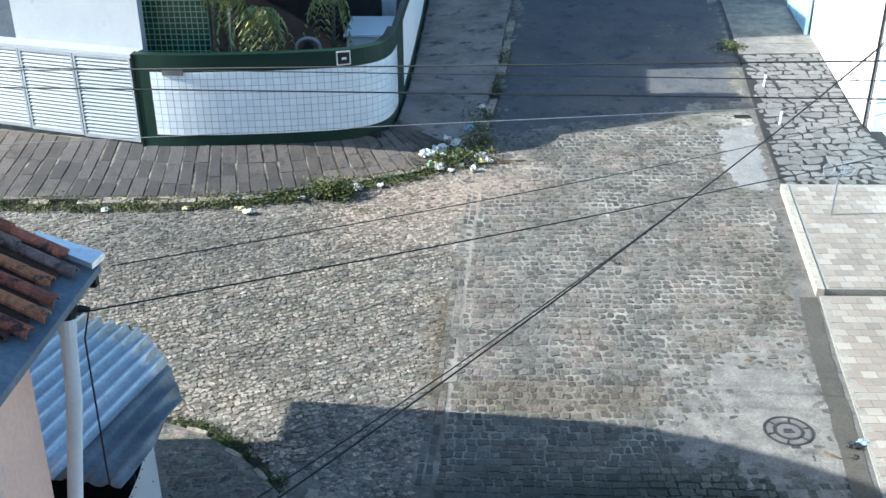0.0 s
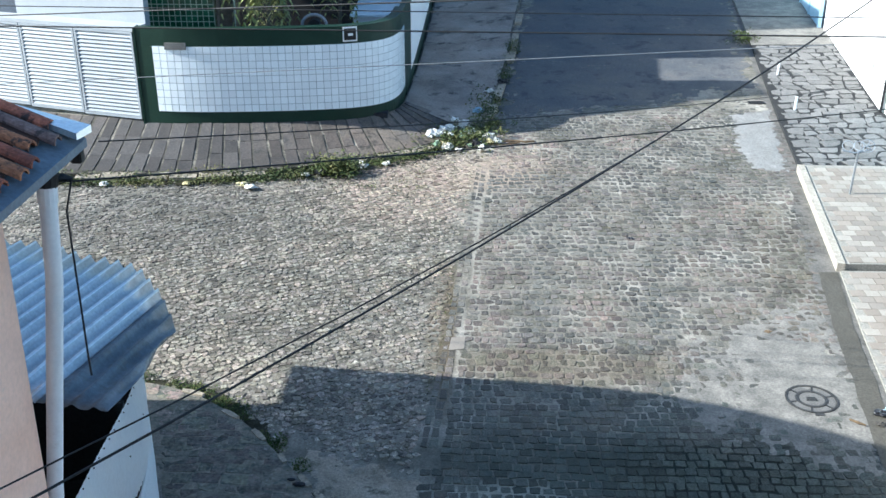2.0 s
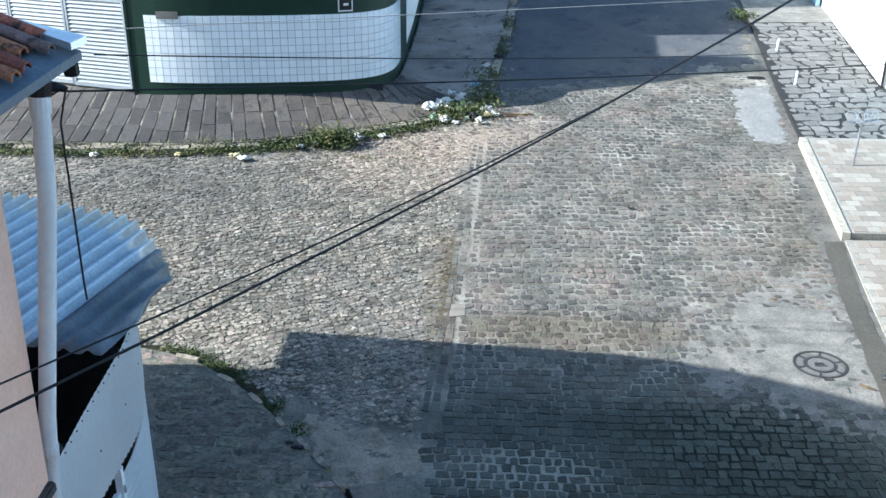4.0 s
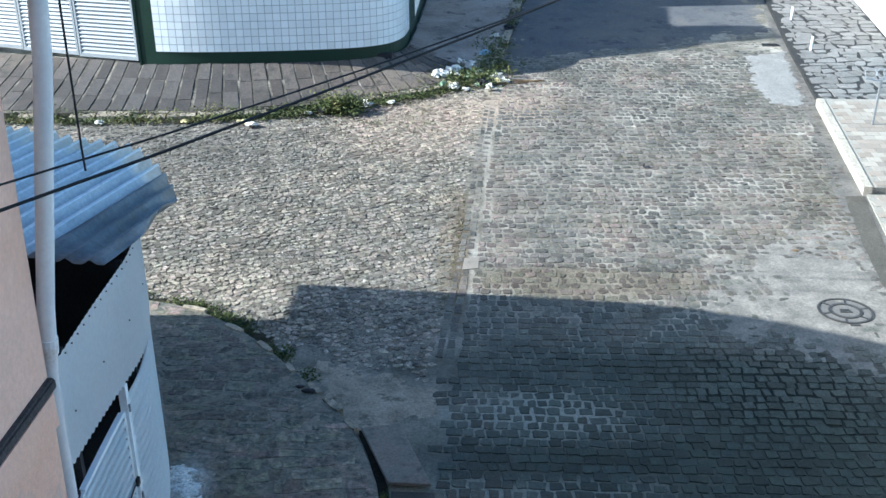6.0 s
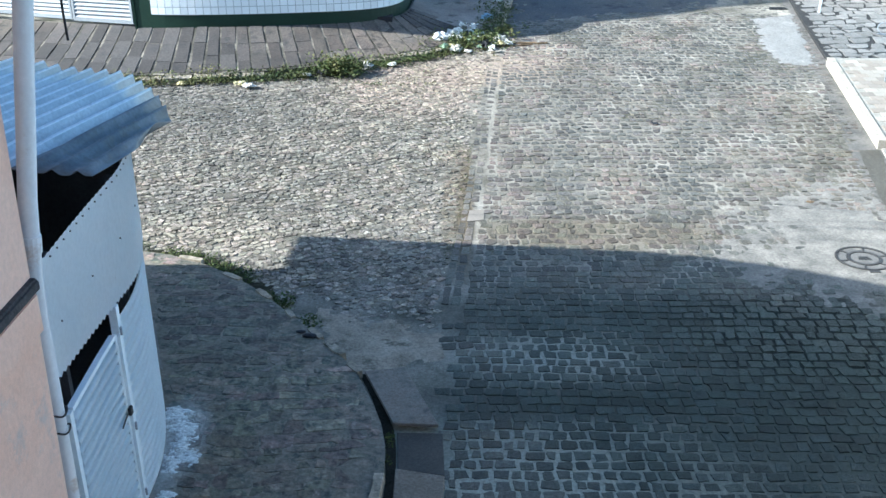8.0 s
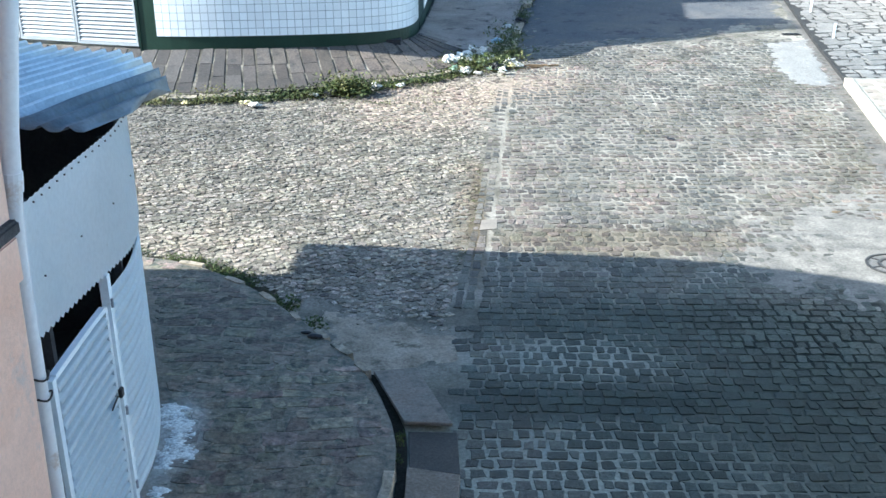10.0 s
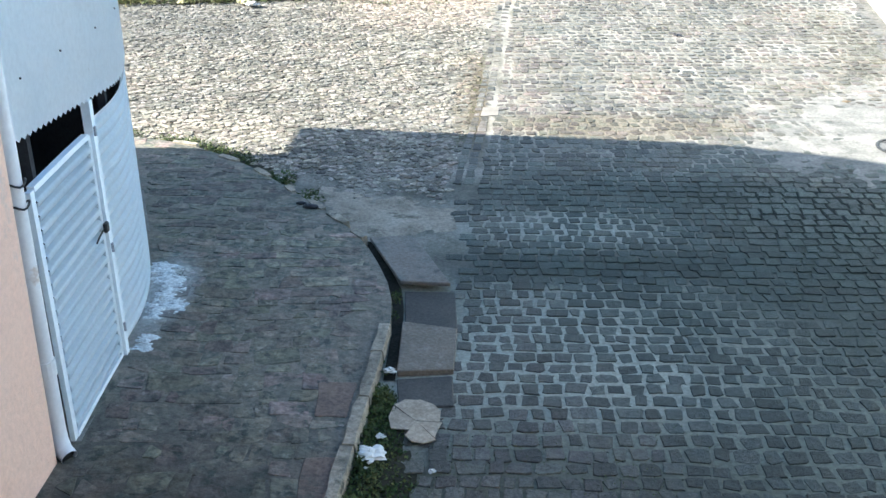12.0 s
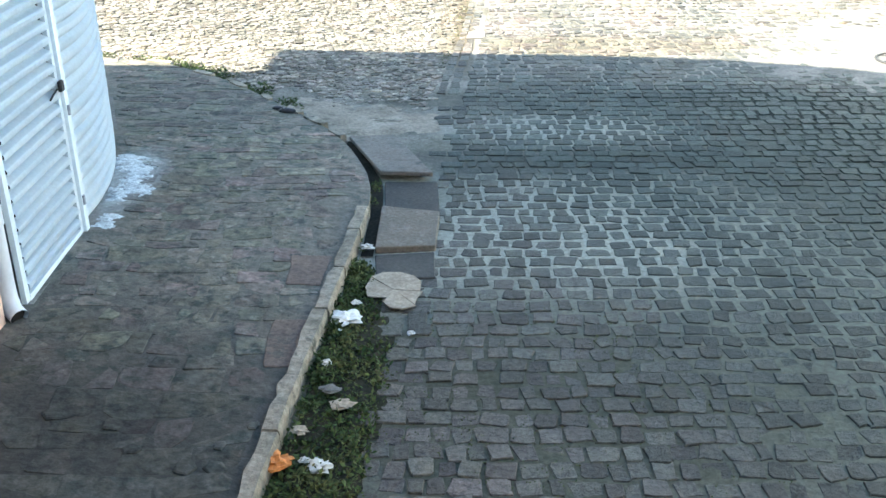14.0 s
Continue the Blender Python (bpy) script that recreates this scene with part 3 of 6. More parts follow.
def far_lines(n):
    """Pairs of points on the kerb and at the wall foot, roughly square to the kerb."""
    out = []
    for i in range(n + 1):
        s = FAR_KERB.length * i / n
        a = FAR_KERB.at(s)
        best, bs = 1e9, 0
        for k in range(241):
            t = FAR_INNER.length * k / 240
            b = FAR_INNER.at(t)
            q = (b - a).length + 0.35 * abs((b - a).normalized().dot(FAR_KERB.way(s))) * 3
            if q < best:
                best, bs = q, t
        out.append([s, bs])
    for i in range(1, n + 1):
        out[i][1] = max(out[i][1], out[i - 1][1])
    vals = [o[1] for o in out]
    for i in range(n + 1):
        lo, hi = max(0, i - 5), min(n, i + 5)
        out[i][1] = sum(vals[lo:hi + 1]) / (hi - lo + 1)
    return out


FAR_PAIRS = far_lines(120)


def far_point(u, v, lift=0.0):
    """A point of the far pavement: u along (0 to 1), v from kerb to wall."""
    f = u * 120
    i = min(119, int(f))
    so = FAR_PAIRS[i][0] + (FAR_PAIRS[i + 1][0] - FAR_PAIRS[i][0]) * (f - i)
    si = FAR_PAIRS[i][1] + (FAR_PAIRS[i + 1][1] - FAR_PAIRS[i][1]) * (f - i)
    a, b = FAR_KERB.at(so), FAR_INNER.at(si)
    za = G(a.x, a.y) + 0.11
    zb = max(0.9 - 0.02 * max(0, -6.5 - b.x), G(b.x, b.y) + 0.25)
    q = a.lerp(b, v)
    return Vector((q.x, q.y, za + (zb - za) * (v * 0.75 + 0.25 * v * v) + lift))


bm = bmesh.new()
grid = [[bm.verts.new(far_point(i / 120, k / 6)) for k in range(7)] for i in range(121)]
for u, v in zip(grid, grid[1:]):
    for k in range(6):
        bm.faces.new((u[k], u[k + 1], v[k + 1], v[k]))
    a, b = u[0], v[0]
    bm.faces.new((a, b, bm.verts.new(b.co - Vector((0, 0, 0.35))), bm.verts.new(a.co - Vector((0, 0, 0.35)))))
far_pavement = tagged(part("pavement", bm, SLAB_BED), "sloping far pavement of worn brown slabs", "pavement", "", "structure")

# right-hand pavements
STONE_EDGE = 18.42


def right_top(x, y):
    k = RIGHT_KERB.gap((x, y))
    if y > STONE_EDGE:
        return G(x, y) + 0.09 + 0.015 * min(k, 2)
    lift = 0.15 if y > 14.4 else 0.05
    return G(x, y) + lift


def right_bed(y0, y1, material, label):
    bm = bmesh.new()
    n = max(2, int((y1 - y0) / 0.4))
    rows = []
    for i in range(n + 1):
        y = y0 + (y1 - y0) * i / n
        xa = 6.6
        for a, b in zip(RIGHT_KERB.p, RIGHT_KERB.p[1:]):
            if a.y <= y <= b.y:
                xa = a.x + (b.x - a.x) * (y - a.y) / (b.y - a.y)
        rows.append([bm.verts.new((x, y, right_top(x, y if i < n else y - 1e-3) - 0.006)) for x in (xa + 0.02, xa + 1.0, xa + 2.0, 10.4)])
    for u, v in zip(rows, rows[1:]):
        for k in range(3):
            bm.faces.new((u[k], u[k + 1], v[k + 1], v[k]))
        bm.faces.new((u[0], v[0], bm.verts.new(v[0].co - Vector((0, 0, 0.3))), bm.verts.new(u[0].co - Vector((0, 0, 0.3)))))
    for row in (rows[0], rows[-1]):
        bm.faces.new([*row, *[bm.verts.new(v.co - Vector((0, 0, 0.3))) for v in row[::-1]]])
    return tagged(part("pavement", bm, material), label, "pavement", "", "structure")


paver_low = right_bed(7.0, 14.38, MOSAIC_BED, "low pavement of small beige and white pavers")
paver_high = right_bed(14.42, STONE_EDGE - 0.02, MOSAIC_BED, "raised pavement of small beige and white pavers")
stone_pavement = right_bed(STONE_EDGE + 0.001, 27.3, BLACK_JOINT, "crazy-paving pavement of grey stones in black joints")
right_bed(27.31, 35.9, CEMENT, "grey cement pavement in shade")

# cream kerb of the raised pavers
bm = bmesh.new()
for a, b in (((6.19, 14.40), (6.40, 16.35)), ((6.405, 16.38), (6.62, 18.38))):
    d = Vector((b[0] - a[0], b[1] - a[1])).normalized()
    o = Vector((-d.y, d.x)) * 0.03
    w = Vector((d.y, -d.x)) * 0.10
    q = [Vector(a) + o, Vector(b) + o, Vector(b) + w, Vector(a) + w]
    hexa(bm, [(p.x, p.y, G(p.x, p.y) - 0.05) for p in q], [(p.x, p.y, G(p.x, p.y) + 0.165) for p in q])
tagged(part("kerb", bm, CREAM), "cream-painted cement kerb", "kerb", "", "structure")

# ---- near building: peach wall, ledge, tiled roof ----
bm = bmesh.new()
hexa(bm, [(-2.62, -4.0, -0.1), (-2.39, -4.0, -0.1), (-2.39, 4.48, -0.1), (-2.62, 4.48, -0.1)], [(-2.62, -4.0, 5.22), (-2.28, -4.0, 5.22), (-2.28, 4.48, 5.22), (-2.62, 4.48, 5.22)])
peach = tagged(part("wall_left", bm, PEACH), "peach plaster wall of the near house", "wall", "", "structure")
bm = bmesh.new()
box(bm, -7.0, -2.621, 4.28, 4.48, -0.1, 5.22)
part("wall_end", bm, PEACH, peach)
bm = bmesh.new()
box(bm, -2.35, -2.30, -4.0, 4.47, 2.46, 2.70, 0.012)
part("string_course", bm, PEACH, peach)
bm = bmesh.new()
box(bm, -2.35, -2.285, -4.0, 4.49, 2.702, 2.78, 0.015)
part("ledge", bm, DARK_STONE, peach, "blackened weathered ledge")

tiled_roof = thing("tiled_roof", (-2.4, 3.0, 5.4), "clay barrel-tile roof edge with dull metal flashing", "roof")
PITCH = math.tan(radians(16))
EAVE_X, EAVE_Z, SKEW = -2.0, 5.29, 0.33


def roof_z(x):
    return EAVE_Z + (EAVE_X - x) * PITCH


bm = bmesh.new()
hexa(bm, [(EAVE_X, -4, EAVE_Z - 0.05), (EAVE_X, 5.12, EAVE_Z - 0.05), (-5, 6.11, roof_z(-5) - 0.05), (-5, -4, roof_z(-5) - 0.05)],
     [(EAVE_X, -4, EAVE_Z), (EAVE_X, 5.12, EAVE_Z), (-5, 6.11, roof_z(-5)), (-5, -4, roof_z(-5))])
part("gutter_sheet", bm, FLASHING, tiled_roof, "dull blue-grey metal gutter sheet")
bm = bmesh.new()
hexa(bm, [(-1.99, 4.96, 5.33), (-1.96, 5.12, 5.33), (-2.48, 5.295, 5.40), (-2.37, 5.12, 5.40)],
     [(-1.99, 4.96, 5.37), (-1.96, 5.12, 5.375), (-2.48, 5.295, 5.445), (-2.37, 5.12, 5.44)])
part("rake_flashing", bm, ZINC, tiled_roof, "pale metal capping along the rake")
bm = bmesh.new()
box(bm, EAVE_X - 0.34, EAVE_X - 0.10, -4.0, 5.0, EAVE_Z - 0.085, EAVE_Z - 0.055)
part("soffit", bm, GREY_WALL, tiled_roof)
rng = random.Random(4)


def barrel(bm, x0, x1, y, up, r, cover):
    """One barrel tile from its low end x0 up the slope to x1: a cover or a pan."""
    n = 7
    rows = []
    for x, rr in ((x0, r), (x1, r * 0.86)):
        z = roof_z(x) + up
        for t in (0.0, 0.016):
            rows.append([bm.verts.new((x, y + SKEW * (EAVE_X - x) - (rr - t) * math.cos(math.pi * k / n), z + (1 if cover else -1) * (rr - t) * 0.75 * math.sin(math.pi * k / n))) for k in range(n + 1)])
    o0, i0, o1, i1 = rows
    for k in range(n):
        bm.faces.new((o0[k], o0[k + 1], o1[k + 1], o1[k]))
        bm.faces.new((i0[k], i1[k], i1[k + 1], i0[k + 1]))
        bm.faces.new((o0[k], i0[k], i0[k + 1], o0[k + 1]))
        bm.faces.new((o1[k], o1[k + 1], i1[k + 1], i1[k]))


for j in range(6):
    cut = (0.09, -0.02, 0.05, -0.04, -0.06, -0.03)[j]
    y = 5.05 - 0.188 * j - SKEW * (0.08 + cut)
    clay = CLAY_GREY if j == 1 else CLAY
    for i in range(4):
        bm = bmesh.new()
        x0 = EAVE_X - 0.08 - cut - i * 0.40
        barrel(bm, x0, x0 - 0.46, y, 0.035 + rng.uniform(0, 0.012) + (0.012 if i % 2 else 0.0), 0.060, True)
        part("cover_tile", bm, clay, tiled_roof)
        if i < 2:
            bm = bmesh.new()
            barrel(bm, x0 - 0.10, x0 - 0.56, y - 0.094, 0.045, 0.05, False)
            # pans are near-black: the shade between the cover tiles is in their colour
            part("pan_tile", bm, PAN_SHADE, tiled_roof)

# downpipe
PIPE = [(-2.06, 4.62, 5.18), (-2.10, 4.60, 4.6), (-2.298, 4.55, 3.2), (-2.345, 4.55, 2.75), (-2.36, 4.55, 2.5), (-2.375, 4.56, 1.7), (-2.395, 4.575, 0.40), (-2.39, 4.57, 0.31), (-2.365, 4.545, 0.25), (-2.32, 4.51, 0.225)]
downpipe = thing("downpipe", PIPE[6], "white plastic rainwater downpipe with an open elbow", "downpipe")
bm = bmesh.new()
tube(bm, PIPE, 0.05, 14, False)
pipe = part("pipe", bm, PVC, downpipe, smooth=True)
# black disc painted as the shade inside the open pipe
bm = bmesh.new()
tube(bm, [Vector(PIPE[-1]) + Vector((-0.012, 0.006, 0.004)), Vector(PIPE[-1]) + Vector((-0.02, 0.01, 0.007))], 0.047, 14)
part("dark_mouth", bm, BLACK, pipe)
for z, lab in ((5.12, "socket"), (2.95, "socket"), (0.78, "socket")):
    u = [p for p in zip(PIPE, PIPE[1:]) if p[0][2] >= z >= p[1][2]][0]
    f = (u[0][2] - z) / (u[0][2] - u[1][2])
    c = Vector(u[0]).lerp(Vector(u[1]), f)
    d = (Vector(u[1]) - Vector(u[0])).normalized()
    bm = bmesh.new()
    tube(bm, [c - d * 0.05, c + d * 0.05], 0.057, 14)
    part(lab, bm, PVC, downpipe)
for z in (1.87, 1.75):
    bm = bmesh.new()
    c = Vector((-2.37, 4.56, z))
    tube(bm, [c + Vector((0.062 * math.cos(a), 0.062 * math.sin(a), 0.012 * math.sin(3 * a))) for a in [k * math.pi / 10 for k in range(21)]], 0.006, 6)
    part("wire_tie", bm, IRON, downpipe, "dark twisted wire tie")

bm = bmesh.new()
tube(bm, [(-2.06, 4.63, 5.238), (-2.062, 4.622, 5.16)], [0.075, 0.058], 12)
part("outlet", bm, BLACK, downpipe, "black gutter outlet")
bm = bmesh.new()
box(bm, -2.08, -2.01, 5.02, 5.09, 5.16, 5.239, 0.008)
part("bracket", bm, BLACK, tiled_roof, "black eave bracket")

# dangling cable and its bracket
cable = thing("hanging_cable", (-2.02, 4.66, 5.16), "black cable hanging loose from an insulator", "cable")
bm = bmesh.new()
tube(bm, [(-2.02, 4.66, 5.16), (-1.93, 4.66, 5.20), (-1.97, 4.62, 5.02), (-1.955, 4.58, 4.85), (-1.92, 4.49, 4.5), (-1.885, 4.40, 4.2), (-1.87, 4.37, 4.09)], 0.0065, 6)
part("cable", bm, BLACK, cable)
bm = bmesh.new()
tube(bm, [(-2.07, 4.63, 5.19), (-1.99, 4.68, 5.20), (-1.94, 4.70, 5.18)], [0.022, 0.026, 0.016], 8)
part("insulator", bm, BLACK, cable)

# ---- the tin shed at the corner ----
SHED_END = 4.3
shed = thing("tin_shed", (-2.6, 6.2, 0.15), "white corrugated tin corner shed with a rounded side", "shed")


def wavy(bm, curve, s0, s1, z0, z1, amp, pitch, upright, out=0.0, foot=None, head=None):
    """A corrugated sheet that follows a plan curve. upright: the ribs stand; otherwise they lie."""
    if upright:
        n = int((s1 - s0) / (pitch / 4))
        m = 1
    else:
        n = max(1, int((s1 - s0) / 0.08))
        m = int((z1 - z0) / (pitch / 8))
    rows = []
    for j in range(m + 1):
        z = z0 + (z1 - z0) * j / m
        row = []
        for i in range(n + 1):
            s = s0 + (s1 - s0) * i / n
            w = amp * (math.sin(2 * math.pi * s / pitch) if upright else 1 - 2 * (0.5 + 0.5 * math.cos(2 * math.pi * z / pitch)) ** 3)
            p = curve.at(s) + curve.side(s) * (out + w)
            row.append(bm.verts.new((p.x, p.y, foot(s) if foot and not j else head(s) if head and j == m else z)))
        rows.append(row)
    for u, v in zip(rows, rows[1:]):
        for i in range(n):
            bm.faces.new((u[i], u[i + 1], v[i + 1], v[i]))
    bmesh.ops.solidify(bm, geom=bm.faces[:], thickness=0.003)


def post(bm, s, z0, z1, w=0.05, out=0.0):
    p, o, t = SHED.at(s), SHED.side(s), SHED.way(s)
    q = [p + o * (out + w / 2) + t * w / 2, p + o * (out + w / 2) - t * w / 2, p + o * (out - w / 2) - t * w / 2, p + o * (out - w / 2) + t * w / 2]
    hexa(bm, [(v.x, v.y, z0) for v in q], [(v.x, v.y, z1) for v in q])


bm = bmesh.new()
wavy(bm, SHED, 0.0, SHED_END, 1.97, 2.80, 0.0003, 0.076, True, 0.03, lambda s: 2.07 - 0.085 * min(s, 1.8) + 0.011 * math.sin(2 * math.pi * s / 0.076), lambda s: 2.797 + 0.004 * math.sin(2 * math.pi * s / 0.076))
part("upper_sheet", bm, WHITE_METAL, shed, "smooth white sheet with a notched edge")
# dark strip added to fill the gap and paint the shade below the roof
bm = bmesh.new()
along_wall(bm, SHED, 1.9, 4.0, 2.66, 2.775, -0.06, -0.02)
part("head_board", bm, ROOM_SHADE, shed, "added dark strip for the shade under the roof edge")
for k in range(26):
    s = 0.2 + k * 0.12
    for z in ((2.765,) if k % 5 else (2.765, 2.35)):
        p, o = SHED.at(s), SHED.side(s)
        q = p + o * 0.034
        bm = bmesh.new()
        tube(bm, [(q.x - o.x * 0.006, q.y - o.y * 0.006, z), (q.x + o.x * 0.004, q.y + o.y * 0.004, z)], 0.0055, 6)
        part("rivet", bm, IRON, shed)
bm = bmesh.new()
wavy(bm, SHED, 1.16, SHED_END, 0.24, 1.845, 0.013, 0.082, False, 0.0)
part("side_sheet", bm, WHITE_METAL, shed, "white ribbed sheet round the corner")
gate = new("gate")
gate.parent = shed
tagged(gate, "closed ribbed tin gate")
bm = bmesh.new()
wavy(bm, SHED, 0.155, 1.05, 0.24, 1.745, 0.027, 0.082, False, 0.0)
g = part("gate_sheet", bm, WHITE_METAL, gate)
for s0, s1, z0, z1 in ((0.10, 0.154, 0.21, 1.765), (1.051, 1.088, 0.21, 1.765)):
    bm = bmesh.new()
    along_wall(bm, SHED, s0, s1, z0, z1, -0.012, 0.018)
    part("stile", bm, WHITE_METAL, gate)
for z0, z1 in ((0.205, 0.24), (1.745, 1.78)):
    bm = bmesh.new()
    along_wall(bm, SHED, 0.156, 1.049, z0, z1, -0.02, 0.02)
    part("rail", bm, WHITE_METAL, gate)
bm = bmesh.new()
p, o, w = SHED.at(1.03), SHED.side(1.03), SHED.way(1.03)
a = Vector((p.x, p.y, 1.15)) + Vector((o.x, o.y, 0)) * 0.03
tube(bm, [a, a + Vector((w.x, w.y, 0)) * -0.07 + Vector((0, 0, -0.012)), a + Vector((w.x, w.y, 0)) * -0.13 + Vector((0, 0, -0.03))], 0.006, 6)
part("latch", bm, IRON, gate, "dark iron latch")
bm = bmesh.new()
c = a + Vector((0.012, 0.03, 0.02))
box(bm, c.x - 0.012, c.x + 0.012, c.y - 0.025, c.y + 0.025, c.z - 0.04, c.z + 0.025, 0.005)
part("padlock", bm, IRON, gate)
bm = bmesh.new()
post(bm, 1.12, 0.18, 1.97, 0.055, 0.012)
part("post", bm, WHITE_METAL, shed, "pale steel gate post")
for z in (1.78, 1.0, 0.42):
    bm = bmesh.new()
    p = SHED.at(1.11) + SHED.side(1.11) * 0.045
    tube(bm, [(p.x, p.y, z - 0.03), (p.x, p.y, z + 0.03)], 0.010, 8)
    part("hinge", bm, STEEL, shed)
bm = bmesh.new()
along_wall(bm, SHED, 0.11, SHED_END, 0.0, 0.205, -0.10, 0.045)
part("sill", bm, CEMENT, shed, "low cement sill")
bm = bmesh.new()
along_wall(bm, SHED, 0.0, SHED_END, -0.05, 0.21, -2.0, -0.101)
part("floor", bm, ROOM_SHADE, shed)
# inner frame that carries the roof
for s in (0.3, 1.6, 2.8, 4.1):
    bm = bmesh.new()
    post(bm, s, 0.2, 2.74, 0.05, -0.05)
    part("inner_post", bm, ROOM_SHADE, shed)
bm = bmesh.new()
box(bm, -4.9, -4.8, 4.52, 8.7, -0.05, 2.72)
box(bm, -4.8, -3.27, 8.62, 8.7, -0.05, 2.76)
part("inner_wall", bm, ROOM_SHADE, shed)
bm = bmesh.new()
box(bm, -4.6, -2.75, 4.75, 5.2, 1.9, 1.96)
part("shelf", bm, ROOM_SHADE, shed)

# corrugated roof sheets, trimmed to a rounded outline
ROOF = [(-2.44, 5.86), (-2.36, 6.5), (-2.31, 7.24), (-2.60, 7.82), (-3.0, 8.40), (-3.36, 8.62), (-3.72, 8.73), (-4.15, 8.96), (-4.6, 9.05), (-4.95, 9.0), (-4.95, 5.98), (-3.05, 5.94)]
RIB = Vector((0.22, 0.9755))
ACR = Vector((RIB.y, -RIB.x))
sheets = [bmesh.new(), bmesh.new()]
pitch, amp = 0.182, 0.036


def roof_height(q):
    r, a = q.dot(RIB), q.dot(ACR)
    near = Vector((-2.36, 6.6)).dot(ACR)
    d = near - a
    droop = -0.03 * step01(0.55, 0.0, d)
    ph = ((a + 4.885) / pitch) % 1.0
    wave = amp * (0.42 + 0.58 * step01(5.95, 6.7, q.y)) * (2.4 * (0.5 + 0.5 * math.cos(2 * math.pi * ph)) ** 2.4 - 1.0)
    return 2.92 + droop + wave - 0.02 * (r - 3.5) + 0.012 * math.sin(a * 5.0)


rr = [Vector(p).dot(RIB) for p in ROOF]
aa = [Vector(p).dot(ACR) for p in ROOF]
na = int((max(aa) - min(aa)) / (pitch / 12))
seam = Vector((-2.36, 6.6)).dot(ACR) - 0.53
for i in range(na):
    a0, a1 = min(aa) + i * pitch / 12, min(aa) + (i + 1) * pitch / 12
    bm, lift = (sheets[1], 0.008) if a0 > seam else (sheets[0], 0.0)

    def cut(a):
        out = []
        for p, q in zip(ROOF, ROOF[1:] + ROOF[:1]):
            pa, qa = Vector(p).dot(ACR), Vector(q).dot(ACR)
            if (pa > a) != (qa > a):
                out.append(Vector(p).lerp(Vector(q), (a - pa) / (qa - pa)).dot(RIB))
        return (min(out), max(out)) if len(out) > 1 else None
    c0, c1 = cut(a0 + 1e-5), cut(a1 - 1e-5)
    if not c0 or not c1:
        continue
    k = 6
    for j in range(k):
        q = []
        for a, c, u in ((a0, c0, j / k), (a0, c0, (j + 1) / k), (a1, c1, (j + 1) / k), (a1, c1, j / k)):
            v = RIB * (c[0] + (c[1] - c[0]) * u) + ACR * a
            q.append(bm.verts.new((v.x, v.y, roof_height(v) + lift)))
        bm.faces.new(q)
for bm, metal, words in ((sheets[0], ZINC, "wavy bluish zinc roof sheet"), (sheets[1], DARK_ZINC, "darker zinc roof sheet")):
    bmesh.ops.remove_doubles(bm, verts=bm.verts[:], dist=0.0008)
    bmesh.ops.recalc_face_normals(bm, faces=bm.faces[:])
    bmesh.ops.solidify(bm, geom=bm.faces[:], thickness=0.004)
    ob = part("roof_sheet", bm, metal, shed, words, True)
    # trough faces get a darker zinc: shade between the ribs put into the colour
    ob.data.materials.append(TROUGH_SHADE)
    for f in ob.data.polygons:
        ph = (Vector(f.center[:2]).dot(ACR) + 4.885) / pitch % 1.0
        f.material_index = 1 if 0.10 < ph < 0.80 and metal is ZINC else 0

# ---- wires over the street ----
def wire(name, a, b, sag, r, material, label):
    bm = bmesh.new()
    a, b = Vector(a), Vector(b)
    n = 24
    tube(bm, [a.lerp(b, i / n) - Vector((0, 0, sag * 4 * (i / n) * (1 - i / n))) for i in range(n + 1)], r, 6)
    return tagged(part(name, bm, material), label, "wire", "street wires")


def through_line(p, d, x0, x1):
    p, d = Vector(p), Vector(d)
    return p + d * ((x0 - p.x) / d.x), p + d * ((x1 - p.x) / d.x)


wire("power_cable", (-3.6, 0.127, 4.419), (12.0, 17.59, 8.64), 0.84, 0.0062, BLACK, "thick black power cable across the street")
wire("power_cable", (-3.6, 0.288, 4.624), (12.0, 17.47, 9.34), 1.29, 0.0042, BLACK, "thinner black power cable across the street")
a, b = through_line((-1.95, 4.70, 5.17), (0.746, 0.654, -0.127), -1.95, 11.0)
wire("telephone_wire", a, b, 0.10, 0.006, BLACK, "thin black wire from the house insulator")
wire("telephone_wire", (-1.94, 5.15, 5.26), (8.0, 16.0, 3.0), 0.12, 0.0045, BLACK, "thin black wire from the eave corner")
a, b = through_line((0.34, 10.51, 4.47), (0.995, -0.063, 0.072), -14, 12)
wire("overhead_wire", a, b, 0.0, 0.005, WIRE_GREY, "pale grey wire along the side street")
a, b = through_line((0.86, 10.67, 4.76), (0.996, -0.087, 0.014), -14, 12)
wire("overhead_wire", a, b, 0.0, 0.009, BLACK, "black wire along the side street")
a, b = through_line((2.47, 9.88, 5.34), (0.954, -0.286, 0.089), -14, 12)
wire("overhead_wire", a, b, 0.0, 0.009, BLACK, "black wire along the side street")
a, b = through_line((0.86, 10.8, 4.95), (0.996, -0.095, 0.012), -14, 12)
wire("overhead_wire", a, b, 0.0, 0.006, BLACK, "black wire along the side street")

# ---- the green and white garden wall opposite ----
WALL_TOP, WALL_LEN = 2.86, FAR_WALL.length
garden_wall = thing("garden_wall", (-4.0, 19.9, 0.85), "curved garden wall of dark green border and white tiles", "wall")
bm = bmesh.new()
along_wall(bm, FAR_WALL, 0.0, WALL_LEN, 0.3, WALL_TOP, -0.22, 0.0)
part("wall_body", bm, GREEN, garden_wall)
bm = bmesh.new()
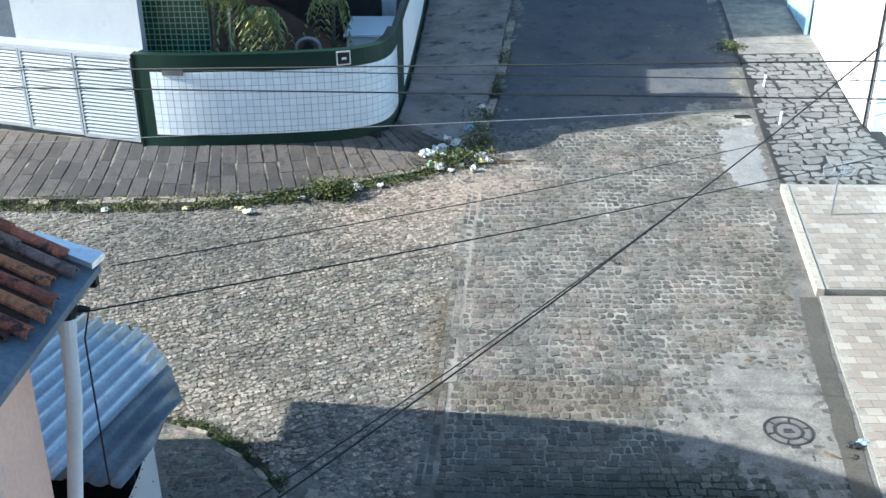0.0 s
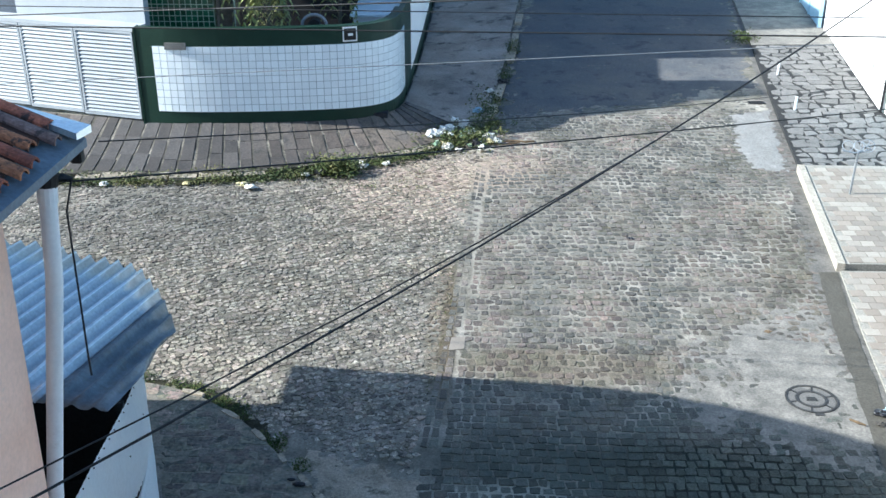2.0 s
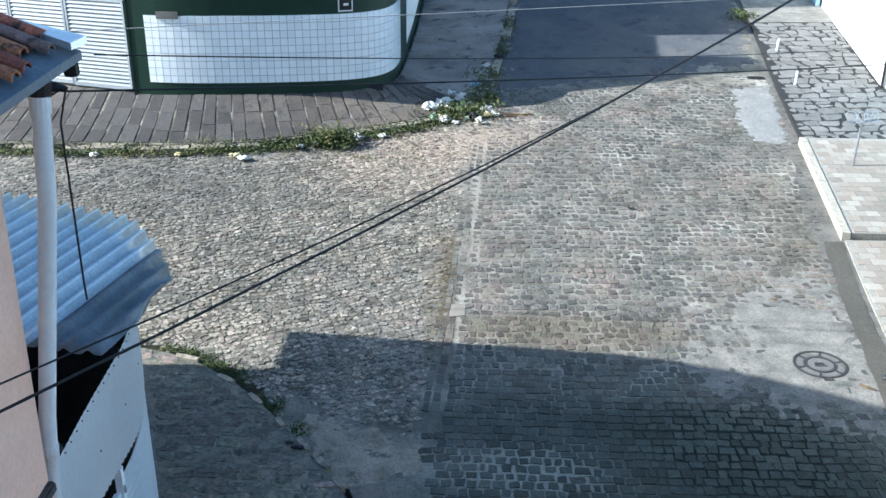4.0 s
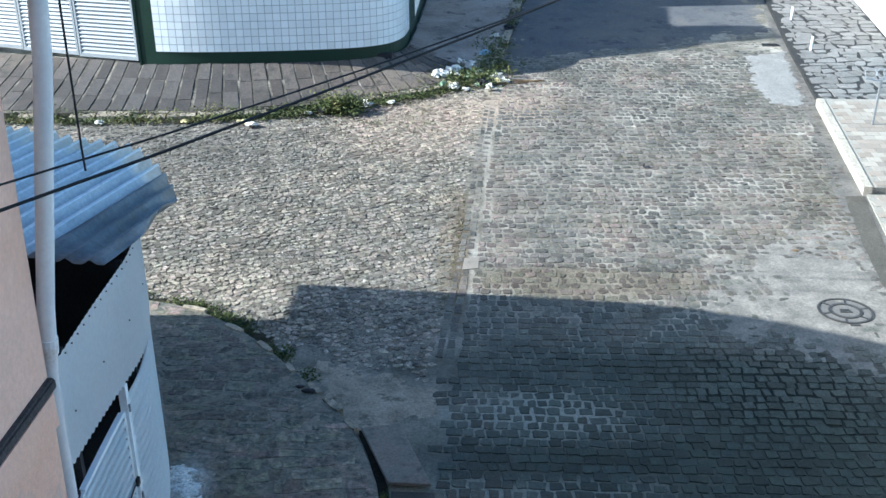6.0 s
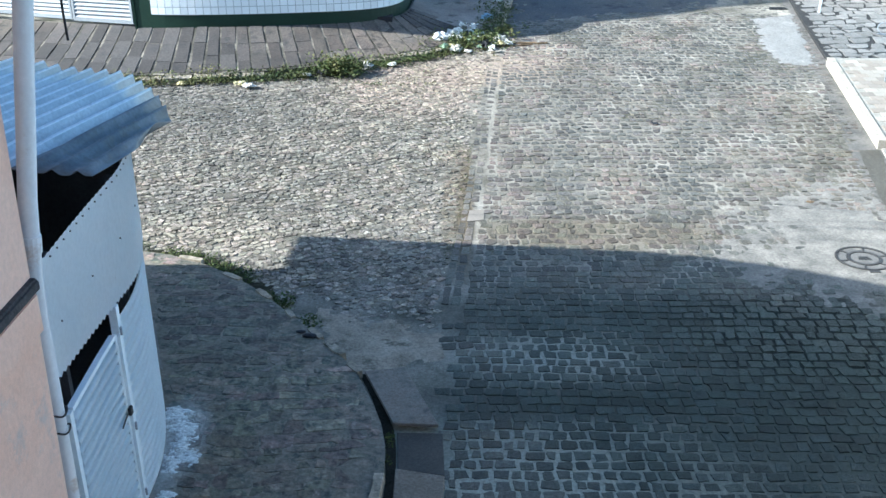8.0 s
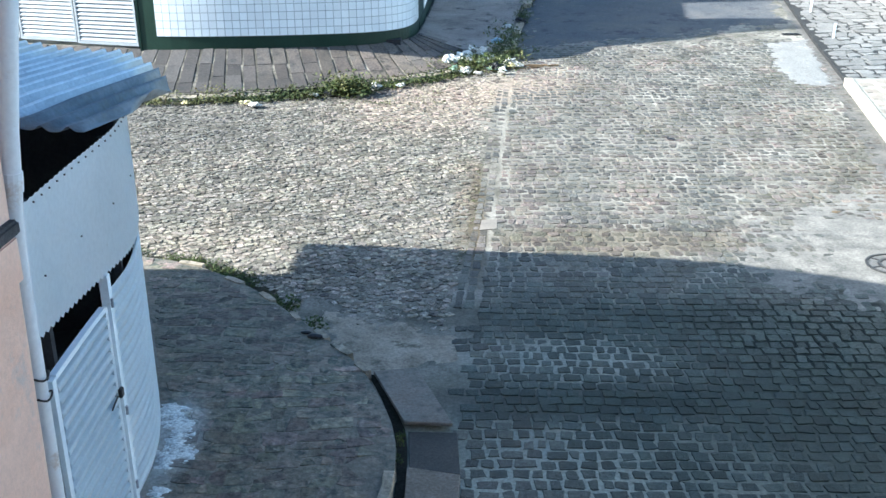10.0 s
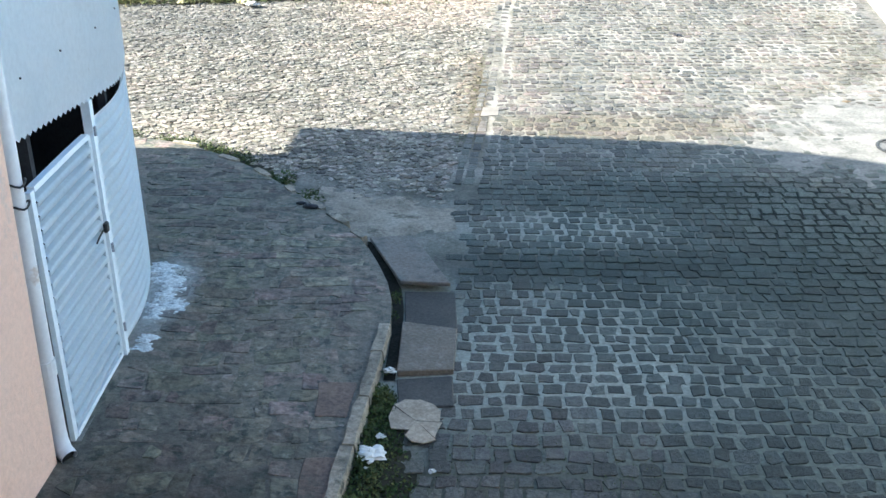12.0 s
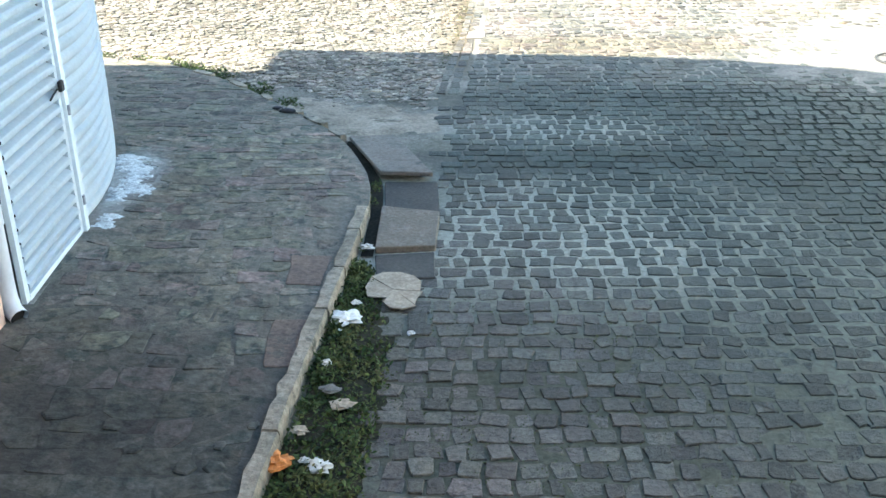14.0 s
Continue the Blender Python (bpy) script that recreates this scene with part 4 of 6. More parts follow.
box(bm, -6.69, -6.655, 19.72, 20.0, 0.6, 2.86)
part("end_post", bm, GREEN, garden_wall)
P0, P1, Z0, Z1 = 0.33, WALL_LEN - 0.25, 1.13, 2.50
bm = bmesh.new()
along_wall(bm, FAR_WALL, P0, P1, Z0, Z1, 0.001, 0.008)
part("grout_panel", bm, GROUT, garden_wall)
COLS, ROWS = int((P1 - P0) / 0.15), 9
pw, ph = (P1 - P0) / COLS, (Z1 - Z0) / ROWS
joined = bmesh.new()
for i in range(COLS):
    for j in range(ROWS):
        bm = bmesh.new() if i < 32 else joined
        along_wall(bm, FAR_WALL, P0 + i * pw + 0.006, P0 + (i + 1) * pw - 0.006, Z0 + j * ph + 0.006, Z0 + (j + 1) * ph - 0.006, 0.008, 0.014, 0.2)
        if i < 32:
            part("tile", bm, WHITE_TILE, garden_wall)
tagged(part("tile_end", joined, WHITE_TILE, garden_wall), kind="stuff")
bm = bmesh.new()
along_wall(bm, FAR_WALL, P0 + 0.28, P0 + 0.72, 2.44, 2.58, 0.015, 0.045)
part("plaque", bm, IRON_FILL, garden_wall, "small grey plaque")
sgn = thing("meter_sign", (-2.35, 19.98, 2.72), "small black square tile with a white frame", "sign")
for d, h, out, m in ((0.15, 0.15, 0.02, WHITE), (0.125, 0.12, 0.026, BLACK)):
    bm = bmesh.new()
    s = 4.38
    along_wall(bm, FAR_WALL, s - d, s + d, 2.69 - h, 2.69 + h, 0.001, out)
    part("frame" if m is WHITE else "face", bm, m, sgn)
bm = bmesh.new()
along_wall(bm, FAR_WALL, 4.34, 4.44, 2.66, 2.71, 0.0265, 0.03)
part("mark", bm, WHITE, sgn)

# white side wall of the same garden, up the far street
bm = bmesh.new()
along_wall(bm, SIDE_WALL, 0.0, SIDE_WALL.length, 0.2, lambda s: 2.86 + 0.05 * s, -0.13, 0.0, 0.5)
side_wall = tagged(part("wall_side", bm, GREEN), "green and white garden wall up the far street", "wall", "", "structure")
bm = bmesh.new()
along_wall(bm, SIDE_WALL, 1.3, SIDE_WALL.length, lambda s: 1.02 + 0.07 * s, lambda s: 2.62 + 0.05 * s, 0.001, 0.010, 0.5)
part("white_panel", bm, WHITE, side_wall)
bm = bmesh.new()
along_wall(bm, SIDE_WALL, 0.0, SIDE_WALL.length, 0.2, lambda s: 1.01 + 0.07 * s, 0.001, 0.012, 0.5)
part("plinth", bm, GREEN, side_wall, "dark green plinth")

# ---- garage gate and house front ----
garage = thing("garage_gate", (-8.6, 20.4, 0.95), "white louvred metal garage gate, closed", "gate")
g1 = GARAGE.length - 0.02
edges = [g1 - 5.1, g1 - 4.27, g1 - 2.85, g1 - 1.43, g1]


def gz(s):
    p = GARAGE.at(s)
    return 0.93 - 0.015 * (p.x + 6.7)


for k, (a, b) in enumerate(zip(edges, edges[1:])):
    leaf = new("gate_leaf")
    leaf.parent = garage
    z0, z1 = gz((a + b) / 2) - 0.02, 2.76
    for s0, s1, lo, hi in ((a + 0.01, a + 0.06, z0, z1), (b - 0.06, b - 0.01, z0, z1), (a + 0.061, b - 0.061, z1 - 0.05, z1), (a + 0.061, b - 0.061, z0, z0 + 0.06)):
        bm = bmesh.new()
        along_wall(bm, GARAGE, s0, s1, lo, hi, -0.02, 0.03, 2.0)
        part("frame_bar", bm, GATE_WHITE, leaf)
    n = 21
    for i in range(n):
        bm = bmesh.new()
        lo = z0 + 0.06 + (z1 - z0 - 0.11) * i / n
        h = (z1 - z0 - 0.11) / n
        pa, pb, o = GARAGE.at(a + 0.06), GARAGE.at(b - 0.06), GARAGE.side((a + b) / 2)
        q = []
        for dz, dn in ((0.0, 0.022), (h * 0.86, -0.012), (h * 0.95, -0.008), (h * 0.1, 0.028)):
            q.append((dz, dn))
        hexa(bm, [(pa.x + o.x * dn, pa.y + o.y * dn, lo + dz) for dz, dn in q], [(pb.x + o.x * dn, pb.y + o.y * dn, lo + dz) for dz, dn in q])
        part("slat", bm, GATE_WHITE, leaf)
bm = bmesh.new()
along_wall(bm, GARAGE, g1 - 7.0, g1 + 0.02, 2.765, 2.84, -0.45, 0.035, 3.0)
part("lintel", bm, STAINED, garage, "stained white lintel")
bm = bmesh.new()
along_wall(bm, GARAGE, 0, edges[0] - 0.01, 0.5, 2.76, -0.1, 0.02, 3.0)
part("left_wall", bm, WHITE, garage)

house = thing("house", (-5, 22.5, 0.9), "house opposite with white front and green-tiled pillar", "house")
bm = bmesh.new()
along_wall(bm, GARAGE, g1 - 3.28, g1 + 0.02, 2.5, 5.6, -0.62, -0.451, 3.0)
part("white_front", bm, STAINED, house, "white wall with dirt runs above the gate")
bm = bmesh.new()
along_wall(bm, GARAGE, 0.2, g1 - 3.285, 2.5, 5.6, -0.62, -0.451, 3.0)
part("grey_tiled_front", bm, BLUE_GREY_TILE, house)
bm = bmesh.new()
# above 4 m the outline is unseen, cut to cast the far street's shade
side = [(20.95, 0.6), (20.95, 4.06), (20.37, 4.2), (20.57, 5.1), (21.08, 6.33), (21.5, 6.85), (21.74, 7.64), (21.8, 7.95), (22.80, 7.95), (22.83, 6.72), (22.97, 6.72), (22.97, 0.6)]
hexa(bm, [(-7.01, y, z) for y, z in side], [(-5.3, y, z) for y, z in side])
pillar = part("green_pillar", bm, LIGHT_GROUT, house, "wall of small green glazed tiles with an added shade-casting top")
joined = bmesh.new()
for i in range(14):
    for j in range(11):
        x, z = -7.0 + i * 0.121, 2.5 + j * 0.121
        if x + 0.11 < -5.3:
            box(joined, x + 0.009, x + 0.112, 20.944, 20.95, z + 0.009, z + 0.112)
tagged(part("small_tiles", joined, GREEN_TILE, pillar), kind="stuff")
# porch surfaces are near-black, with the recess's shade in their colour
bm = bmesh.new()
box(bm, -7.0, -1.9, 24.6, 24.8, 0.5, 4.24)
part("porch_back", bm, ROOM_SHADE, house)
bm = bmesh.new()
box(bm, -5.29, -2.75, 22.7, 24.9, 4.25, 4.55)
part("porch_roof", bm, ROOM_SHADE, house)
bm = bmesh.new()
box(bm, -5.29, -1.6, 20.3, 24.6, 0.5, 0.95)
part("porch_floor", bm, ROOM_SHADE, house)
bm = bmesh.new()
box(bm, -9.7, -1.75, 24.81, 24.92, 0.5, 4.24)
part("rear_wall", bm, WHITE, house)
# unseen room added for its shade on the far street
bm = bmesh.new()
hexa(bm, [(-7.01, 22.971, 4.245), (-5.3, 22.971, 4.245), (-5.3, 24.6, 4.245), (-7.01, 24.6, 4.245)], [(-7.01, 22.971, 6.65), (-5.3, 22.971, 6.65), (-5.3, 24.6, 6.9), (-7.01, 24.6, 6.9)])
part("upper_room", bm, WHITE, house)
for x in (-5.26,):
    bm = bmesh.new()
    box(bm, x, x + 0.32, 20.98, 21.2, 0.95, 4.25, 0.01)
    part("porch_post", bm, BARK, house, "dark weathered porch post")
# unseen blocks added here; their heights fit the edge of the far shade
rear = thing("rear_shade_house", (-5, 30, 1.0), "unseen house added up the far street to cast shade", "house")
bm = bmesh.new()
box(bm, -12, -1.55, 24.95, 27.1, 0.3, 6.35)
part("low_wing", bm, WHITE, rear)
bm = bmesh.new()
box(bm, -12, -1.55, 27.101, 40, 0.3, 8.0)
part("wall", bm, WHITE, rear)
bm = bmesh.new()
box(bm, -12.1, -1.45, 27.11, 40.1, 8.001, 8.2)
part("roof", bm, GREY_WALL, rear)

chest = thing("white_chest", (-2.0, 22.9, 0.95), "white box with a pale flat lid behind the wall", "box")
bm = bmesh.new()
box(bm, -2.50, -1.52, 22.2, 23.9, 0.95, 2.62, 0.02)
part("body", bm, WHITE, chest)
bm = bmesh.new()
box(bm, -2.56, -1.48, 22.14, 24.0, 2.622, 2.69, 0.012)
part("lid", bm, WHITE_METAL, chest, "white lid")
barrow = thing("cable_reel", (-3.15, 20.9, 2.2), "dark round reel behind the garden wall", "reel")
bm = bmesh.new()
tube(bm, [(-3.15 + 0.26 * math.cos(a), 20.8, 2.72 + 0.22 * math.sin(a)) for a in [k * math.pi / 12 for k in range(25)]], 0.035, 6)
part("rim", bm, GREY_WALL, barrow)
bm = bmesh.new()
tube(bm, [(-3.15, 20.72, 2.72), (-3.15, 20.95, 2.72)], 0.13, 12)
part("hub", bm, BLACK, barrow)
bm = bmesh.new()
box(bm, -3.3, -3.0, 20.75, 20.9, 0.95, 2.5)
part("stand", bm, RUST, barrow)
bm = bmesh.new()
box(bm, -4.0, -3.45, 20.7, 21.0, 0.95, 2.65, 0.03)
tagged(part("planter", bm, RUST), "reddish-brown planter behind the garden wall", "planter")


def fronds(name, at, n, length, rng, label):
    """A plant of arching, drooping fronds set with narrow leaflets."""
    plant = thing(name, at, label, "plant")
    bm = bmesh.new()
    tube(bm, [(at[0], at[1], 0.95), at, (at[0] + 0.03, at[1], at[2] + length * 0.9), (at[0], at[1], at[2] + length * 1.4)], [0.06, 0.05, 0.045, 0.03], 7)
    part("stem", bm, BARK, plant)
    bm = bmesh.new()
    top = Vector((at[0], at[1], at[2] + length * 1.35))
    for i in range(n):
        az, reach, drop = rng.uniform(0, 6.28), length * rng.uniform(0.2, 0.75), length * rng.uniform(0.5, 1.7)
        for j in range(13):
            u = (j + 1) / 13
            c = top + Vector((math.cos(az) * reach * u, math.sin(az) * reach * u, length * 0.25 * math.sin(u * 2.2) - drop * u * u))
            for sgn_ in (-1, 1):
                w = Vector((-math.sin(az) * sgn_, math.cos(az) * sgn_, -0.9)) * rng.uniform(0.08, 0.30) * length * (1.1 - 0.5 * u) + Vector((rng.uniform(-1, 1), rng.uniform(-1, 1), rng.uniform(-1, 0.3))) * 0.06
                t = Vector((math.cos(az), math.sin(az), 0.1)) * 0.017
                bm.faces.new([bm.verts.new(c - t), bm.verts.new(c + w * 0.5 - t * 0.9), bm.verts.new(c + w), bm.verts.new(c + w * 0.5 + t * 0.9), bm.verts.new(c + t)])
    tagged(part("foliage", bm, FROND, plant), kind="stuff")
    return plant


rng = random.Random(11)
fronds("palm_plant", (-4.12, 20.62, 2.2), 34, 1.0, rng, "yellow-green drooping palm in the front garden")
fronds("palm_plant", (-4.75, 20.7, 2.6), 12, 0.9, rng, "green drooping palm beside the porch")
fronds("palm_plant", (-2.8, 22.2, 2.4), 18, 0.9, rng, "darker palm under the porch roof")
fronds("palm_plant", (-5.15, 20.75, 3.0), 8, 0.6, rng, "small straggly plant by the green wall")

# ---- right-hand house ----
HOUSE_R = Curve([(9.24, 21.45), (9.88, 28.0), (10.6, 36)], 0)
bm = bmesh.new()
along_wall(bm, HOUSE_R, 0.0, 6.55, 0.3, 4.6, 0.0, 0.3, 10)
right_house = thing("white_house", (9.6, 24, 0.9), "white-rendered house beside the stone pavement", "house")
part("front_wall", bm, WHITE, right_house)
bm = bmesh.new()
box(bm, 9.3, 13, 21.15, 21.45, 0.3, 4.6)
part("end_wall", bm, WHITE, right_house)
bm = bmesh.new()
box(bm, 9.2, 14, 21.1, 28.3, 4.601, 4.8)
part("roof", bm, GREY_WALL, right_house)
for s, z, h in ((1.15, 1.35, 0.22), (4.5, 2.95, 0.30)):
    bm = bmesh.new()
    along_wall(bm, HOUSE_R, s - 0.07, s + 0.07, z, z + h, -0.02, -0.001, 1)
    part("vent", bm, GREY_WALL, right_house, "small wall vent")
bm = bmesh.new()
box(bm, 9.55, 9.75, 14.0, 21.14, 0.3, 3.2)
tagged(part("wall_right", bm, GATE_BLUE), "pale blue-white painted wall", "wall", "", "structure")
bm = bmesh.new()
tube(bm, [(9.22, 21.42, 0.6), (9.24, 21.42, 2.4), (9.26, 21.43, 4.2)], 0.03, 8)
tagged(part("drain_pipe", bm, BLACK), "thin black drainpipe on the white house", "pipe")
blue = thing("blue_gate", (10.1, 29.5, 1.2), "pale blue metal gate up the far street", "gate")
bm = bmesh.new()
along_wall(bm, HOUSE_R, 6.62, 9.4, 1.15, 3.6, -0.12, -0.05, 10)
part("panel", bm, GATE_BLUE, blue)
for s in (6.62, 8.0, 9.3):
    bm = bmesh.new()
    along_wall(bm, HOUSE_R, s, s + 0.07, 1.1, 3.65, -0.16, -0.121, 10)
    part("stile", bm, GATE_BLUE, blue)

# ---- unseen taller house added beyond the left edge, cut to the shade on the street ----
shade_house = thing("shade_caster", (-9, 8, 0), "unseen house added and shaped to cast the street's shade", "house")
bm = bmesh.new()
box(bm, -8.5, -6.5, -1.0, 9.89, -0.2, 2.45)
part("ground_floor", bm, PEACH, shade_house)
bm = bmesh.new()
prof = [(-1.0, 2.451), (9.89, 2.451), (9.89, 5.65), (9.72, 5.9), (9.27, 6.4), (8.78, 6.85), (8.47, 7.05), (7.12, 8.0), (6.07, 8.5), (-1.0, 8.5)]
hexa(bm, [(-8.5, y, z) for y, z in prof], [(-6.5, y, z) for y, z in prof])
part("upper_floor", bm, PEACH, shade_house)
# thin screen added only to give the shade its stepped corner
bm = bmesh.new()
prof = [(9.891, 2.62), (10.99, 2.62), (10.25, 5.01), (10.03, 5.45), (9.891, 5.65)]
hexa(bm, [(-6.68, y, z) for y, z in prof], [(-6.5, y, z) for y, z in prof])
part("end_screen", bm, PEACH, shade_house, "added slanting screen cut to the outline of the shade")

# ---- unseen blocks added behind the camera to bounce sun and hold back skylight ----
for name, lab, m, x0, x1, y0, y1, h in (("opposite_house", "grey-plastered house opposite the near house", PALE_PLASTER, 7.7, 13, 5.0, 12.3, 3.6),
                                        ("opposite_house", "pale plastered house opposite the near house", PALE_PLASTER, 5.6, 13, -8, 3.6, 4.6),
                                        ("rear_block", "dark weathered house across the end of the street", DARK_PLASTER, -2.3, 5.5, -9, -3.0, 7.0)):
    ob = thing(name, ((x0 + x1) / 2, (y0 + y1) / 2, 0), lab, "house")
    bm = bmesh.new()
    box(bm, x0, x1, y0, y1, -0.2, h)
    part("wall", bm, m, ob)
    bm = bmesh.new()
    box(bm, x0 - 0.1, x1 + 0.1, y0 - 0.1, y1 + 0.1, h + 0.001, h + 0.2)
    part("roof", bm, GREY_WALL, ob)

# ---- manhole ----
manhole = thing("manhole_cover", (4.73, 10.76, 0.0), "round cast-iron manhole cover with cement-filled segments", "manhole")
MX, MY = 4.73, 10.76


def ring(bm, r0, r1, a0, a1, z0, z1, n=24):
    prev = None
    for i in range(n + 1):
        a = a0 + (a1 - a0) * i / n
        row = [bm.verts.new((MX + r * math.cos(a), MY + r * math.sin(a), z)) for r, z in ((r0, z0), (r1, z0), (r1, z1), (r0, z1))]
        if prev:
            for k in range(4):
                bm.faces.new((prev[k], row[k], row[(k + 1) % 4], prev[(k + 1) % 4]))
        else:
            bm.faces.new(row)
        prev = row
    bm.faces.new(prev[::-1])


for name, r0, r1 in (("outer_rim", 0.305, 0.335), ("inner_rim", 0.165, 0.20)):
    bm = bmesh.new()
    ring(bm, r0, r1, 0, 2 * math.pi, -0.03, 0.022, 40)
    part(name, bm, IRON, manhole)
for k in range(6):
    bm = bmesh.new()
    a = k * math.pi / 3 + 0.25
    ring(bm, 0.2, 0.305, a - 0.05, a + 0.05, -0.03, 0.019, 3)
    part("spoke", bm, IRON, manhole)
    bm = bmesh.new()
    ring(bm, 0.205, 0.30, a + 0.07, a + math.pi / 3 - 0.07, -0.03, 0.013, 8)
    part("segment", bm, IRON_FILL, manhole)
bm = bmesh.new()
ring(bm, 0.0, 0.164, 0, 2 * math.pi, -0.03, 0.014, 32)
centre = part("centre", bm, IRON_FILL, manhole)
bm = bmesh.new()
for i in range(3):
    box(bm, MX - 0.075 + 0.01 * i, MX + 0.075 - 0.01 * i, MY - 0.05 + i * 0.035, MY - 0.025 + i * 0.035, 0.014, 0.019)
part("raised_mark", bm, IRON, centre)
bm = bmesh.new()
box(bm, MX - 0.06, MX + 0.06, MY - 0.39, MY - 0.337, -0.03, 0.018)
part("lug", bm, IRON, manhole)


# ---- setts ----
def quad_noise(x, y, k, seed):
    return noise.noise((x * k, y * k, seed))


def centre_x(y):
    pts = [(-10, -1.2), (10.2, -0.13), (12.3, 0.04), (15.2, 0.21), (19.4, 0.52), (26.6, 1.06), (45, 2.2)]
    for (y0, x0), (y1, x1) in zip(pts, pts[1:]):
        if y0 <= y <= y1:
            return x0 + (x1 - x0) * (y - y0) / (y1 - y0)
    return 2.2


def right_x(y):
    """Where the setts stop at the cement gutter."""
    pts = [(-10, 4.2), (9.4, 4.95), (12, 5.25), (14.3, 5.55), (18.3, 6.2), (21.6, 6.7), (27, 7.4), (45, 9.5)]
    for (y0, x0), (y1, x1) in zip(pts, pts[1:]):
        if y0 <= y <= y1:
            return x0 + (x1 - x0) * (y - y0) / (y1 - y0)
    return 9


PATCH = [(3.2, 11.55), (3.0, 10.4), (4.0, 9.7), (5.0, 9.2), (5.6, 9.6), (5.6, 13.4), (4.6, 13.2), (3.9, 12.4)]
CEM_NEAR = [(-1.85, 9.75), (-1.35, 9.35), (-0.72, 9.3), (-0.3, 8.95), (-0.25, 8.2), (-0.32, 7.0), (-0.32, 5.7), (-0.7, 5.7), (-0.7, 7.0), (-1.0, 7.9), (-1.9, 9.0)]
PALE = [(5.85, 18.55), (6.4, 18.45), (6.85, 21.75), (6.05, 21.5), (5.78, 19.8)]


def sunk(x, y):
    """How far a sett is drowned in cement: 0 free, 1 gone."""
    q = quad_noise(x, y, 1.1, 3.0) * 0.35 + quad_noise(x, y, 4.0, 5.0) * 0.3
    best = 0.0
    for poly, soft in ((PATCH, 1.3), (CEM_NEAR, 0.3), (PALE, 0.12)):
        d = Curve([(*p,) for p in poly] + [poly[0]], 0).gap((x, y)) if abs(x - poly[0][0]) < 5 and abs(y - poly[0][1]) < 7 else 9
        sd = d if inside((x, y), poly) else -d
        best = max(best, min(1, max(0, (sd / soft + 0.5 + q * 2.2))) if d < 9 else 0)
    dr = right_x(y) - x
    best = max(best, min(1, max(0, 0.4 - dr / 0.9 + q * 2.0)))
    return best


rng = random.Random(21)
VERTS, FACES = [], []


def sett(cx, cy, lx, ly, ang, lift, rough=False):
    """One rounded sett: adds it to the joined field."""
    ca, sa = math.cos(ang), math.sin(ang)
    hx, hy = lx / 2, ly / 2
    c = min(hx, hy) * (rng.uniform(0.08, 0.30) if not rough else rng.uniform(0.25, 0.5))
    z = G(cx, cy) + lift
    tilt = 0.045 if rough else 0.016
    tx, ty = rng.uniform(-tilt, tilt), rng.uniform(-tilt, tilt)
    base = len(VERTS)
    pts = []
    for sx, sy, k in ((-1, -1, 0), (-1, -1, 1), (1, -1, 1), (1, -1, 0), (1, 1, 0), (1, 1, 1), (-1, 1, 1), (-1, 1, 0)):
        px = sx * (hx - (c if k else 0)) + rng.uniform(-0.013, 0.013)
        py = sy * (hy - (0 if k else c)) + rng.uniform(-0.012, 0.012)
        pts.append((px, py))
    for shrink, dz in ((1.0, -0.03), (0.985, -0.004), (0.93, 0.0)):
        for px, py in pts:
            x, y = px * shrink, py * shrink
            VERTS.append((cx + x * ca - y * sa, cy + x * sa + y * ca, z + dz + x * tx + y * ty))
    for k in range(8):
        j = (k + 1) % 8
        FACES.append((base + k, base + j, base + 8 + j, base + 8 + k))
        FACES.append((base + 8 + k, base + 8 + j, base + 16 + j, base + 16 + k))
    FACES.append(tuple(base + 16 + k for k in range(8)))


def blocked(x, y):
    if (x - MX) ** 2 + (y - MY) ** 2 < 0.40 ** 2:
        return True
    if x < -0.5 and NEAR_KERB.gap((x, y)) < 0.06:
        return True
    return False


NEAR_POLY = [(p.x, p.y) for p in NEAR_KERB.p] + [(-14, -4)]
FAR_POLY = [(p.x, p.y) for p in FAR_KERB.p] + [(-16, 40)]

# main street: rows square to the street
y = -2.9
while y < 33:
    pitch = rng.uniform(0.118, 0.132) if y < 4.6 else rng.uniform(0.132, 0.152) if y < 10.5 else rng.uniform(0.142, 0.175)
    x = centre_x(y) + 0.12 + rng.uniform(0, 0.05)
    if y < 9.3:
        x = (-0.42 if y < 5.6 else -0.15) + rng.uniform(-0.2, 0.12)
    end = right_x(y) + 0.42
    while x < end:
        w = rng.choice((0.105, 0.12, 0.135, 0.15, 0.16, 0.185)) * rng.uniform(0.95, 1.05) * (0.84 if y < 4.7 else 1.0)
        cx, cy = x + w / 2, y + pitch / 2 + 0.035 * quad_noise(x, y * 0.4, 0.75, 1.0) + rng.uniform(-0.014, 0.014) * (1 if y < 10.5 else 1.8)
        s = sunk(cx, cy)
        if s < 0.93 and not blocked(cx, cy) and not inside((cx, cy), FAR_POLY) and not inside((cx, cy), NEAR_POLY):
            worn = step01(5.0, 4.4, cy + 0.6 * quad_noise(cx, cy, 1.1, 31.0)) * step01(2.4, 1.4, cx)
            j = (0.012 - 0.002 * worn) + 0.008 * rng.random() + 0.013 * clean(cx, cy) * (1 - worn) + (0.003 + 0.010 * rng.random()) * step01(9.6, 11.0, cy)
            lift = 0.0125 + rng.uniform(-0.004, 0.004) * (1 + 0.6 * worn) - 0.002 * worn - 0.0045 * s - 0.008 * step01(20.8, 22.5, cy)
            sett(cx, cy, w - j * rng.uniform(0.7, 1.4), pitch - j * rng.uniform(0.7, 1.4), rng.uniform(-0.09, 0.09) * (1 if 4.7 < cy < 10.5 else 2.0), lift, cy > 10.5)
        x += w
    y += pitch

